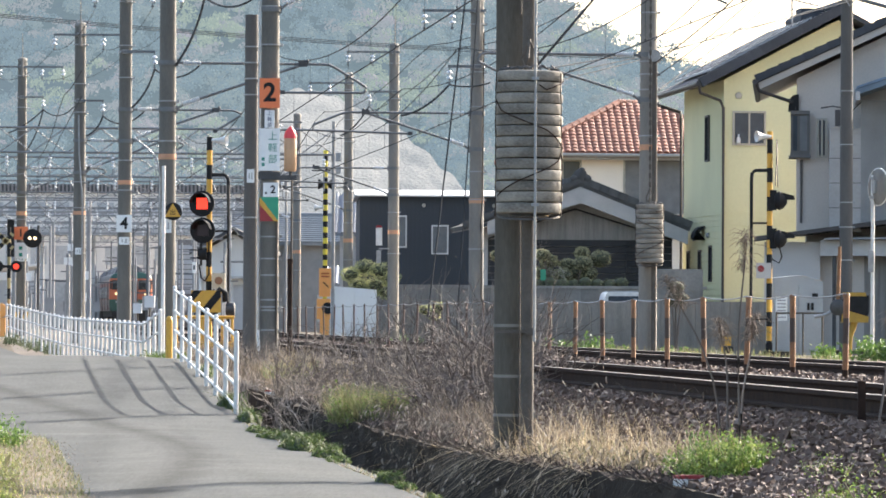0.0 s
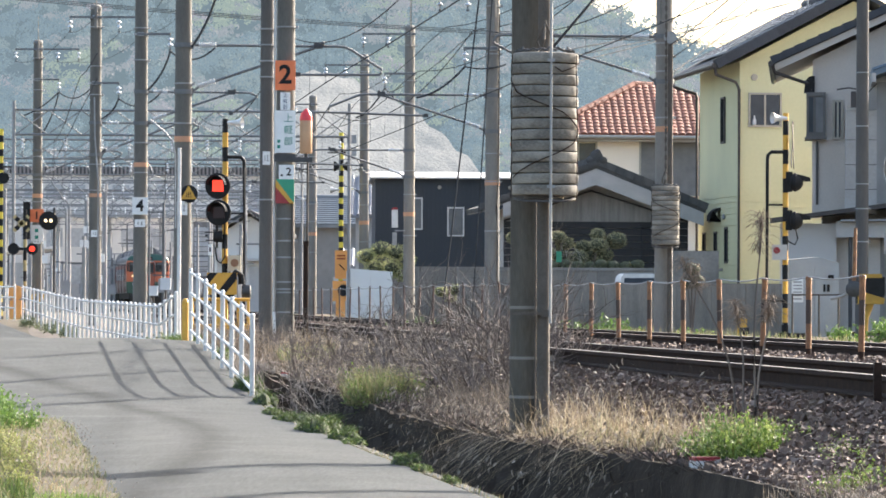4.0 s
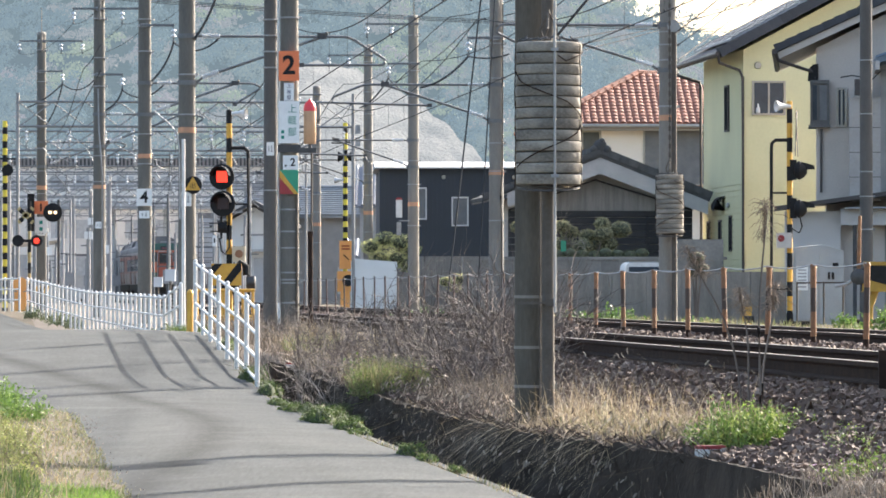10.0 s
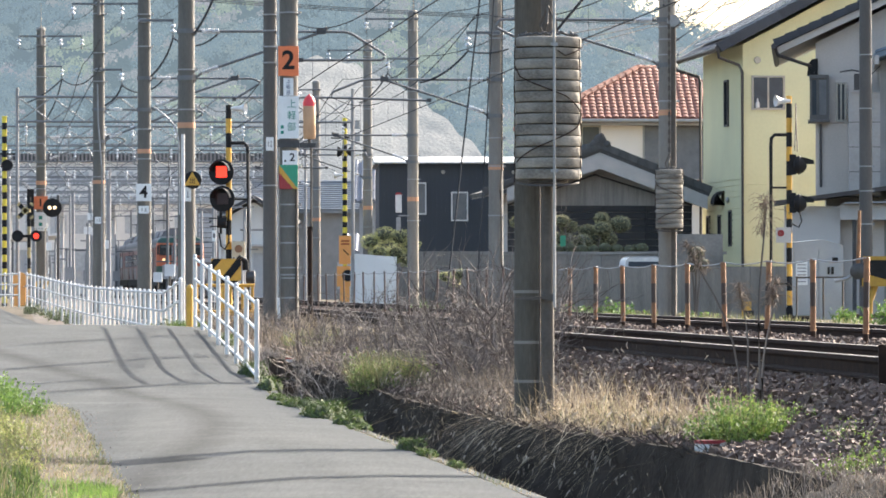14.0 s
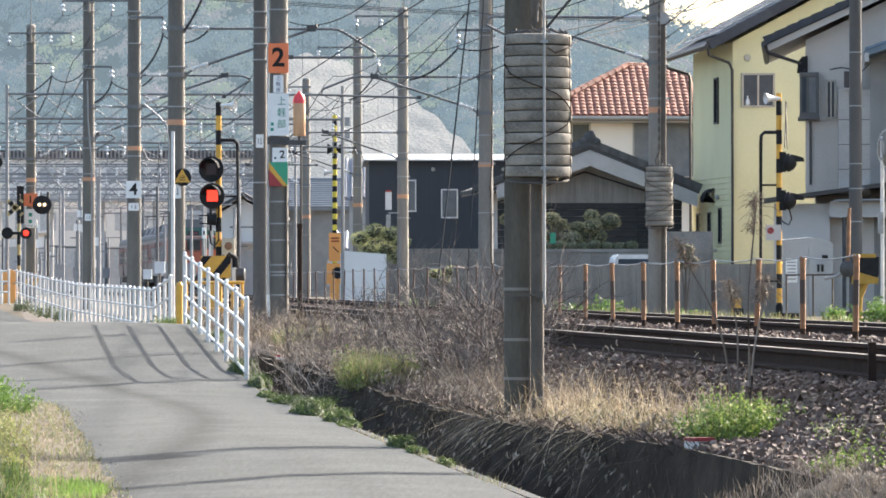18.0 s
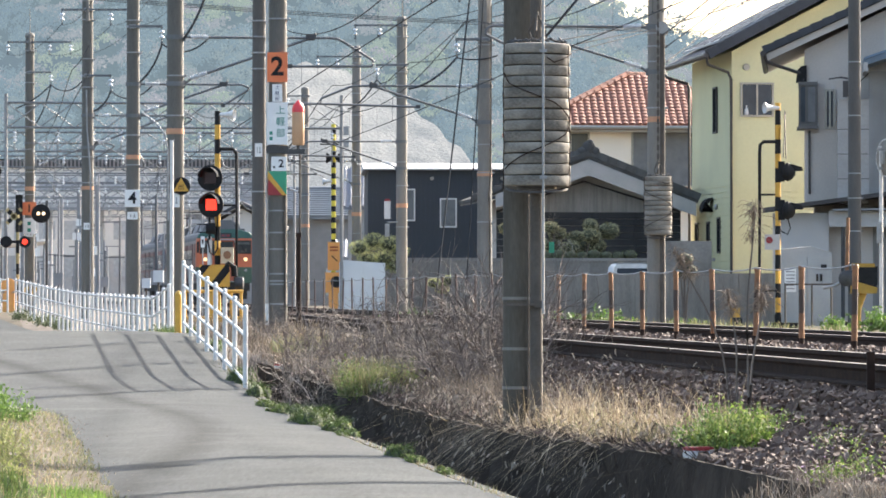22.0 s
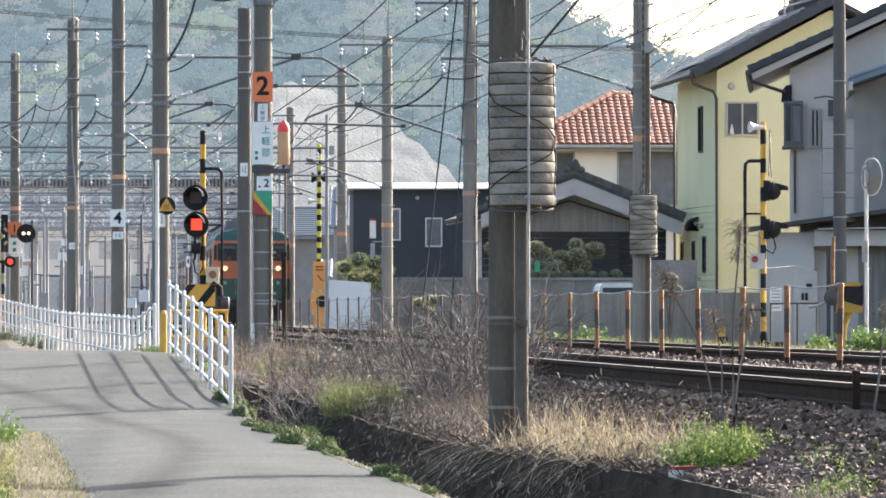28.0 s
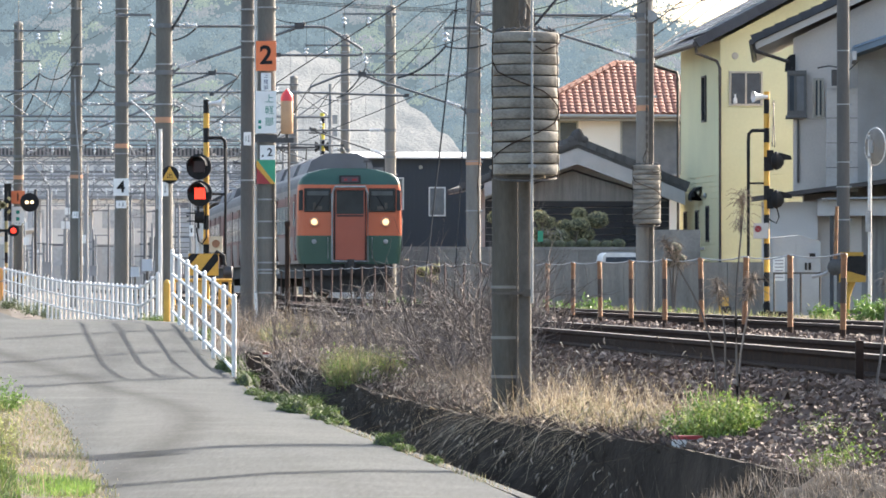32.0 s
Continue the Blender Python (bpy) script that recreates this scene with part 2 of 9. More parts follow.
def lettering(name, text, size, mat, parent, m, label="", deep=0.004, bold=0.0):
    cu = bpy.data.curves.new(name, "FONT")
    cu.body, cu.size, cu.align_x, cu.align_y, cu.extrude, cu.offset = text, size, "CENTER", "CENTER", deep, bold
    tmp = bpy.data.objects.new(name, cu)
    scene.collection.objects.link(tmp)
    bpy.context.view_layer.update()
    me = bpy.data.meshes.new_from_object(tmp.evaluated_get(bpy.context.evaluated_depsgraph_get()))
    bpy.data.objects.remove(tmp)
    me.materials.clear()
    me.materials.append(mat)
    ob = new(name, me)
    ob.parent = parent
    ob.matrix_basis = m
    return tagged(ob, label)


# ---- the plan: the line runs at a slight slant; off is the distance across it from the marker posts between the tracks ----
SLANT = 5.94


def LX(y, off=0.0):
    return 8.97 - 0.104 * y + 1.0054 * off


FAR, NEAR = 1.85, -2.12       # the two track centres
BEND = [(0, 0), (150, 0), (172, 0.25), (213, 1.3), (235, 1.65), (264, 1.3), (293, 1.03), (308, 0.68), (319, 0.38), (340, 0.30), (374, 0.85), (460, 1.5)]


def bend(y):
    for (a, p), (b, q) in zip(BEND, BEND[1:]):
        if y <= b:
            k = (y - a) / (b - a)
            k = k * k * (3 - 2 * k)
            return p + (q - p) * k
    return BEND[-1][1]


def smooth_between(v, rows):
    if v <= rows[0][0]:
        return rows[0][1]
    for (a, p), (b, q) in zip(rows, rows[1:]):
        if v <= b:
            k = (v - a) / (b - a)
            return p + (q - p) * k
    return rows[-1][1]


def road_z(y):
    return smooth_between(y, [(0, -0.80), (54, -0.80), (60, -0.60), (69, -0.15), (72.5, -0.12), (76, -0.16), (84, -0.55), (100, -0.50), (108, -0.45), (118, -0.32), (132, -0.08), (200, 0.0)])


def ditch_z(y):
    return smooth_between(y, [(0, -1.6), (55, -1.55), (72, -1.2), (76, -0.4), (90, -0.3), (400, -0.3)])


def bank_edge(y):
    return smooth_between(y, [(20, -4.0), (31, -4.1), (34.5, -4.4), (37, -4.68), (46, -4.72), (58, -4.6), (72, -4.4), (90, -4.3)])


def ground_z(off, y):
    r, e = road_z(y), bank_edge(y)
    w = min(1, max(0, (y - 70) / 12))
    q = min(1, max(0, (57 - y) / 6))
    rows = [(-200, -0.6), (-40, -0.6), (-16, r + 0.2 * q - 0.1), (-12, r + 0.15 * q - 0.1), (-9.2, r + 0.17 * q - 0.1), (-8.6, r + 0.14 * q - 0.1), (-8.1, r + 0.10 * q - 0.1), (-7.85, r + 0.06 * q - 0.1), (-7.5, r - 0.1), (-5.55, r - 0.08), (-5.42, r - 0.25), (-5.3, ditch_z(y)), (e - 0.12, ditch_z(y)),
            (e, -0.65 + w * 0.29), (-3.7, -0.60 + w * 0.26), (-3.3, -0.44 + w * 0.12), (-2.95, -0.24), (-2.6, -0.22), (3.2, -0.2), (4.2, -0.28), (30, -0.25), (200, 0.0)]
    return smooth_between(off, rows)


def set_back(ob, k):
    """Move a thing straight away from the eye, k times as far and as large."""
    ob.matrix_world = Matrix.Translation(EYE) @ Matrix.Scale(k, 4) @ Matrix.Translation([-c for c in EYE]) @ ob.matrix_world
    return ob


# ---- ground, road, tracks ----
def ground_sheet():
    offs = [-1500, -600, -200, -80, -40, -25, -16, -12, -10.5, -9.6, -9.2, -8.9, -8.6, -8.4, -8.3, -8.2, -8.1, -8.0, -7.9, -7.8, -7.7, -7.5, -7.3, -6.5, -5.55, -5.42, -5.3, -5.1, -4.98, -4.9, -4.82, -4.74, -4.66, -4.58, -4.5, -4.42, -4.34, -4.26, -4.18, -4.1, -4.02, -3.9, -3.6, -3.4, -3.2, -2.9, -2.6,
            -2, -1.6, -1, -0.5, 0, 1, 2, 3.2, 3.7, 4.2, 6, 9, 14, 20, 30, 60, 200, 600, 1500]
    ys = [-400, -100, -40, -10, 0, 10] + [16 + 1.0 * i for i in range(80)] + [98 + 4 * i for i in range(40)] + [270, 300, 350, 420, 520, 700, 1000, 1600, 3000]
    g = G()
    for y in ys:
        for o in offs:
            z = ground_z(o, min(max(y, 0), 300))
            if -4.0 < o < -2.9 or o < -9:
                z += 0.10 * noise.noise((o * 1.3, y * 0.9, 3.1)) * (1 if y < 300 else 0)
            if -8.7 < o < -7.6 and y < 60:
                z += 0.022 * noise.noise((o * 2.5, y * 0.7, 5.0)) + 0.012 * noise.noise((o * 6, y * 2.1, 7.0))
            g.v.append((LX(min(y, 460), o) - (0.104 * (y - 460) if y > 460 else 0), y, z))
    n = len(offs)
    for j in range(len(ys) - 1):
        for i in range(n - 1):
            g.f.append((j * n + i, j * n + i + 1, (j + 1) * n + i + 1, (j + 1) * n + i))
    me = g.mesh("ground", [EARTH, VERGE, BALLAST_BED])
    for p in me.polygons:
        c = p.center
        off = (c.x - LX(c.y)) / 1.0054
        p.material_index = 1 if off < -7.7 or off > 4.2 else (2 if off > -3.3 else 0)
    solo("ground", me, None, "brown earth and gravelly soil beside the railway", "ground", kind="structure")


def strip(rows, across):
    """A surface over stations (y, ...) and lateral points."""
    g = G()
    n = len(across(rows[0]))
    for y in rows:
        g.v += across(y)
    for j in range(len(rows) - 1):
        for i in range(n - 1):
            g.f.append((j * n + i, j * n + i + 1, (j + 1) * n + i + 1, (j + 1) * n + i))
    return g


def road_off(y):
    return smooth_between(y, [(0, 0.0), (72, 0.0), (78, -0.25), (131, -3.0), (200, -6.5)])


def worn_lane():
    """The lane's asphalt: speckled stone, pale dust in blotches, and a dark wheel line that swings out to the turning."""
    n, l = ASPHALT.node_tree.nodes, ASPHALT.node_tree.links
    p = n["Principled BSDF"]
    base = p.inputs["Base Color"].links[0].from_socket

    def calc(op, a, b=None, c=None):
        m = n.new("ShaderNodeMath")
        m.operation = op
        for i, v in enumerate((a, b, c)):
            if v is None:
                continue
            if isinstance(v, (int, float)):
                m.inputs[i].default_value = v
            else:
                l.new(v, m.inputs[i])
        return m.outputs[0]
    xyz = n.new("ShaderNodeSeparateXYZ")
    l.new(n["Texture Coordinate"].outputs["Object"], xyz.inputs[0])
    x, y = xyz.outputs[0], xyz.outputs[1]
    past = calc("MAXIMUM", calc("SUBTRACT", y, 38.0), 0.0)
    centre = calc("MULTIPLY_ADD", calc("MULTIPLY", past, past), -0.0065, -2.2)
    wob = n.new("ShaderNodeTexNoise")
    wob.inputs["Scale"].default_value, wob.inputs["Detail"].default_value = 1.1, 4
    l.new(n["Texture Coordinate"].outputs["Object"], wob.inputs["Vector"])
    off = calc("ABSOLUTE", calc("ADD", calc("SUBTRACT", x, centre), calc("MULTIPLY_ADD", wob.outputs[0], 0.24, -0.12)))
    line = calc("MULTIPLY", calc("SUBTRACT", 1.0, calc("MINIMUM", calc("MULTIPLY", off, 3.2), 1.0)), 0.36)
    dust = calc("MINIMUM", calc("MAXIMUM", calc("MULTIPLY", calc("ADD", calc("MULTIPLY", wob.outputs[0], 1.2), -0.62), 3.0), 0.0), 0.08)
    along_lane = n.new("ShaderNodeMapping")
    along_lane.inputs["Scale"].default_value = (1.0, 0.06, 1.0)
    l.new(n["Texture Coordinate"].outputs["Object"], along_lane.inputs[0])
    stone = n.new("ShaderNodeTexNoise")
    stone.inputs["Scale"].default_value, stone.inputs["Detail"].default_value, stone.inputs["Roughness"].default_value = 42.0, 3, 0.6
    l.new(along_lane.outputs[0], stone.inputs["Vector"])
    value = calc("MULTIPLY", calc("MULTIPLY_ADD", stone.outputs[0], 0.6, 0.70), calc("ADD", calc("SUBTRACT", 1.0, line), dust))
    sc = n.new("ShaderNodeVectorMath")
    sc.operation = "SCALE"
    l.new(base, sc.inputs[0])
    l.new(value, sc.inputs["Scale"])
    l.new(sc.outputs[0], p.inputs["Base Color"])


worn_lane()


def road():
    ys = [-40, 0, 10] + [16 + 0.5 * i for i in range(140)] + [90 + 3 * i for i in range(40)]

    def across(y):
        rag = [0.06 * noise.noise((y * 1.1, k, 0.0)) + 0.08 * noise.noise((y * 0.31, k, 4.0)) for k in (1.0, 9.0)]
        edge = [smooth_between(y, [(28, -8.5), (45, -8.6), (52, -9.6), (58, -11.5), (72, -15), (90, -24), (200, -24)]) + rag[0], -8.3, -6.9, -6.2, -5.56 + 0.4 * rag[1]]
        return [(LX(y, o) + road_off(y), y, road_z(y) + 0.0 + 0.03 * max(-2.0, 1 - ((o + 6.9) / 1.1) ** 2 * (1 if y < 50 or o > -6.9 else 0.1))) for o in edge] + [(LX(y, -5.54 + 0.4 * rag[1]) + road_off(y), y, road_z(y) - 0.2)]
    solo("road", strip(ys, across), ASPHALT, "narrow worn grey asphalt lane", "road", kind="structure")


def ditch_walls():
    ys = [20 + 1.5 * i for i in range(36)]
    fine = [20 + 0.2 * i for i in range(265)]

    def rough(y):
        out = []
        for k in range(12):
            z = -1.7 + 1.09 * k / 11
            o = bank_edge(y) - 0.20 + 0.11 * k / 11 + (1.0 if y > 33.5 else 0.22) * (0.12 * noise.noise((y * 1.7, z * 3, 8)) + 0.10 * noise.noise((y * 5, z * 7, 2)))
            out.append((LX(y, o), y, z + (0.05 if y > 32 else 0.01) * noise.noise((y * 2.3, k, 5)) * (k / 11)))
        e = bank_edge(y)
        return out + [(LX(y, e + 0.06), y, -0.63 + (0.05 if y > 32 else 0.012) * noise.noise((y * 2, 1, 8))), (LX(y, e + 0.2), y, -1.0)]
    solo("retaining_wall", strip(fine, rough), BANK_SHADE, "dark rough bank wall of the ditch", "wall", kind="structure")
    def slump(y):
        k = min(1, max(0, (27.6 - y) / 1.6))
        out = []
        for i in range(15):
            u = i / 14
            o = -5.2 + 1.5 * u
            z = -1.72 + k * 0.2 + 1.1 * u ** 0.5 * (0.25 + 0.75 * k) + 0.12 * noise.noise((o * 4, y * 2.6, 1)) + 0.07 * noise.noise((o * 13, y * 9, 4))
            out.append((LX(y, o), y, min(z, -0.57)))
        return out
    solo("earth_slump", strip([20 + 0.2 * i for i in range(39)], slump), BANK_SHADE, "brown earth slid over the ditch wall", "ground", kind="structure")
    solo("road_edge_wall", strip(ys, lambda y: [(LX(y, -5.53), y, road_z(y) - 0.02), (LX(y, -5.42), y, road_z(y) - 0.03), (LX(y, -5.40), y, -1.7)]), ASPHALT, "dark concrete side of the lane at the ditch", "wall", kind="structure")


# very dark tone: the shade down in the ditch is put into the colour
BANK_SHADE = material("shade_dark_bank", (0.056, 0.046, 0.037), (0.020, 0.017, 0.014), 0.98, scale=3, fine=20, bump=0.7, gloss=0.1)

RAIL = [(-0.033, 0.0), (-0.036, -0.03), (-0.012, -0.05), (-0.010, -0.12), (-0.062, -0.137), (-0.064, -0.153), (0.064, -0.153), (0.062, -0.137), (0.010, -0.12), (0.012, -0.05), (0.036, -0.03), (0.033, 0.0)]


def track(name, off, y0, y1, label):
    """Two rails with worn heads, on sleepers."""
    tr = thing(name, Matrix.Identity(4), label, "railway track", "railway tracks")
    ys = [y0 + (y1 - y0) * (i / 60) ** 1.5 for i in range(61)]
    for side in (-0.567, 0.567):
        g, h = G(), G()
        for y in ys:
            x = LX(y, off + side) + bend(y)
            g.v += [(x + px, y, pz - 0.002) for px, pz in RAIL]
            h.v += [(x - 0.030, y, 0.0), (x - 0.02, y, 0.003), (x + 0.02, y, 0.003), (x + 0.030, y, 0.0)]
        n = len(RAIL)
        for j in range(len(ys) - 1):
            g.f += [(j * n + i, j * n + (i + 1) % n, (j + 1) * n + (i + 1) % n, (j + 1) * n + i) for i in range(n)]
            h.f += [(j * 4 + i, j * 4 + i + 1, (j + 1) * 4 + i + 1, (j + 1) * 4 + i) for i in range(3)]
        rail = part("rail", g, RUST, tr, "rusty brown steel rail")
        part("rail_head", h, RAILTOP, rail, "bright worn running surface")
    return tr


def sleepers(tr, off, y0, count):
    g = G()
    g.prism([(-0.84, -0.40), (-0.84, -0.235), (-0.8, -0.225), (0.8, -0.225), (0.84, -0.235), (0.84, -0.40)], -0.11, 0.11)
    me = g.mesh("sleeper", SLEEPER)
    for i in range(count):
        y = y0 + 0.62 * i
        part("sleeper", me, None, tr, m=pose(LX(y, off) + bend(y), y, 0, 0, 0, SLANT))


def stones(name, count, place, size, label, mat):
    """Loose broken stones, each a crooked eight-cornered lump."""
    rnd = np.random.RandomState(5)
    base = np.array([(x, y, z) for z in (-1, 1) for y in (-1, 1) for x in (-1, 1)], float) * 0.5
    quads = np.array([(0, 2, 3, 1), (4, 5, 7, 6), (0, 1, 5, 4), (2, 6, 7, 3), (0, 4, 6, 2), (1, 3, 7, 5)])
    vs, fs = [], []
    for i in range(count):
        p, s = place(rnd), size * rnd.uniform(0.6, 1.35)
        q = base * rnd.uniform(0.5, 1.15, 3) + rnd.uniform(-0.26, 0.26, (8, 3))
        a = rnd.uniform(0, 6.28, 3)
        r = np.array(Euler(a).to_matrix())
        vs.append(q @ r.T * s + p)
        fs.append(quads + 8 * i)
    me = bpy.data.meshes.new(name)
    me.from_pydata(np.concatenate(vs).tolist(), [], np.concatenate(fs).tolist())
    me.materials.append(mat)
    solo(name, me, None, label, "gravel", kind="stuff")


def ballast():
    def near(r):
        y = 24 + 40 * r.rand() ** 1.6
        o = r.uniform(bank_edge(y) - 0.06, -1.3)
        return np.array((LX(y, o), y, ground_z(o, y) + 0.0 + 0.05 * r.rand()))

    def between(r):
        y = 40 + 110 * r.rand() ** 1.4
        o = r.uniform(-1.6, 1.3)
        return np.array((LX(y, o), y, ground_z(o, y) + 0.10 * r.rand() + 0.05 * max(0, 1 - abs(o))))

    def beyond(r):
        y = 55 + 80 * r.rand() ** 1.3
        o = r.uniform(2.2, 3.9)
        return np.array((LX(y, o), y, ground_z(o, y) + 0.02 + 0.06 * r.rand()))
    def crumbs(r):
        y = r.uniform(28, 52)
        o = -8.28 + 0.012 * (y - 40) + r.normal(0, 0.22)
        return np.array((LX(y, o), y, road_z(y) - 0.005 * r.rand()))
    stones("lane_gravel", 1500, crumbs, 0.009, "grey crumbs of broken asphalt along the verge", CRUMBS)
    stones("near_ballast", 50000, near, 0.039, "rust-brown broken ballast stones on the near shoulder", BALLAST)
    stones("middle_ballast", 26000, between, 0.042, "rust-brown broken ballast stones between the tracks", BALLAST)
    stones("far_ballast", 3500, beyond, 0.08, "rust-brown broken ballast stones on the far shoulder", BALLAST)


ground_sheet()
road()
ditch_walls()
near_track = track("railway_track", NEAR, 14, 330, "rusty near railway track on brown ballast")
far_track = track("railway_track", FAR, 14, 330, "rusty far railway track on which the train runs")
ballast()


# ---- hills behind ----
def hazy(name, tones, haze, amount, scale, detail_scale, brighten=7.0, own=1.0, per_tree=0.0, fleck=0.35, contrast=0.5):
    """A far surface: the woods' own tones, and haze painted over them as emission."""
    m = bpy.data.materials.new(name)
    m.use_nodes = True
    n, l = m.node_tree.nodes, m.node_tree.links
    p = n["Principled BSDF"]
    co, r = n.new("ShaderNodeTexCoord"), n.new("ShaderNodeValToRGB")
    els = r.color_ramp.elements
    while len(els) < len(tones):
        els.new(0.5)
    for i, c in enumerate(tones):
        els[i].position, els[i].color = 0.5 + contrast * (i / (len(tones) - 1) - 0.5), (*c, 1)
    n1, n2 = n.new("ShaderNodeTexNoise"), n.new("ShaderNodeTexNoise")
    for nd, s in ((n1, scale), (n2, detail_scale)):
        nd.inputs["Scale"].default_value, nd.inputs["Detail"].default_value = s, 5
        l.new(co.outputs["Object"], nd.inputs["Vector"])
    mx = n.new("ShaderNodeMix")
    mx.inputs[0].default_value = fleck
    l.new(n1.outputs[0], mx.inputs[2])
    l.new(n2.outputs[0], mx.inputs[3])
    geo, tw = n.new("ShaderNodeNewGeometry"), n.new("ShaderNodeMix")
    tw.inputs[0].default_value = per_tree
    l.new(mx.outputs[0], tw.inputs[2])
    l.new(geo.outputs["Random Per Island"], tw.inputs[3])
    l.new(tw.outputs[0], r.inputs[0])
    sc = n.new("ShaderNodeVectorMath")
    sc.operation = "SCALE"
    sc.inputs["Scale"].default_value = own
    l.new(r.outputs[0], sc.inputs[0])
    l.new(sc.outputs[0], p.inputs["Base Color"])
    p.inputs["Roughness"].default_value = 1.0
    p.inputs["Specular IOR Level"].default_value = 0.1
    bp = n.new("ShaderNodeBump")
    bp.inputs["Strength"].default_value, bp.inputs["Distance"].default_value = 0.8, 0.6
    l.new(n2.outputs[0], bp.inputs["Height"])
    l.new(bp.outputs[0], p.inputs["Normal"])
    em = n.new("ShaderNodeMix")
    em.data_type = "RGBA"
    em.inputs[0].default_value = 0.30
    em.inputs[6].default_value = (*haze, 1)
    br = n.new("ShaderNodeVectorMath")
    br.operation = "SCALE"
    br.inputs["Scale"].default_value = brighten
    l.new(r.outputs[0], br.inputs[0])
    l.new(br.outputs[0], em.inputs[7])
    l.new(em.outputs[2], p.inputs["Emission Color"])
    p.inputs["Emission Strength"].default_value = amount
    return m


# colour of the haze that the hill and quarry materials give off
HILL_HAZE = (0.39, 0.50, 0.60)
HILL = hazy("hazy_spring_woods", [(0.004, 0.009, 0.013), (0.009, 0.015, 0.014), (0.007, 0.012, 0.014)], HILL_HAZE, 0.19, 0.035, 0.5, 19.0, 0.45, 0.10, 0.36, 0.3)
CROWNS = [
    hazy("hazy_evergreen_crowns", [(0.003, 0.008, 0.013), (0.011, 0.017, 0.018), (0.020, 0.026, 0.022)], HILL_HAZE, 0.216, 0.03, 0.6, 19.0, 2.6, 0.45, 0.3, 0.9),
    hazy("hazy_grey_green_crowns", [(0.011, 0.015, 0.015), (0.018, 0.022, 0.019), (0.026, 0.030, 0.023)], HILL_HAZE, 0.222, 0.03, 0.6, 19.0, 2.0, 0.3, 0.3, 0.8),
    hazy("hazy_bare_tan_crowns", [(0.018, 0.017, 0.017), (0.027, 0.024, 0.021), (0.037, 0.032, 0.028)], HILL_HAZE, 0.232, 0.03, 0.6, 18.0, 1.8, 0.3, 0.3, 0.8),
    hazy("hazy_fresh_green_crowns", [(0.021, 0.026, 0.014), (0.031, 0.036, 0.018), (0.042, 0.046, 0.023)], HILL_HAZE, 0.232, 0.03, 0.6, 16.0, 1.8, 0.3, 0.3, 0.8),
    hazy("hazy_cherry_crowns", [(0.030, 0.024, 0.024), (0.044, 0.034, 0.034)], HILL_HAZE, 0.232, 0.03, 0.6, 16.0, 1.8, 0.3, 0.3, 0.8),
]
QUARRY = hazy("pale_hazed_quarry_rock", [(0.02, 0.028, 0.03), (0.055, 0.056, 0.053), (0.085, 0.082, 0.075), (0.12, 0.112, 0.10)], (0.52, 0.55, 0.58), 0.262, 0.16, 1.6, 6.5, 1.0, 0.0, 0.5, 0.5)


def hill_top(x):
    return smooth_between(x, [(-700, 90), (-300, 130), (-60, 118), (0, 96), (14, 80), (22, 72), (30, 66), (40, 61.5), (48, 58), (56, 54), (80, 45), (130, 28), (220, 12), (400, 6)])


def hill_y(x, z):
    t = z / max(hill_top(x), 1)
    return 830 + 170 * t - 22 * noise.noise((x * 0.02, 3.3, 0)) * (1 - t) - 9 * noise.noise((x * 0.05 + z * 0.03, z * 0.02, 1)) * (1 - t)


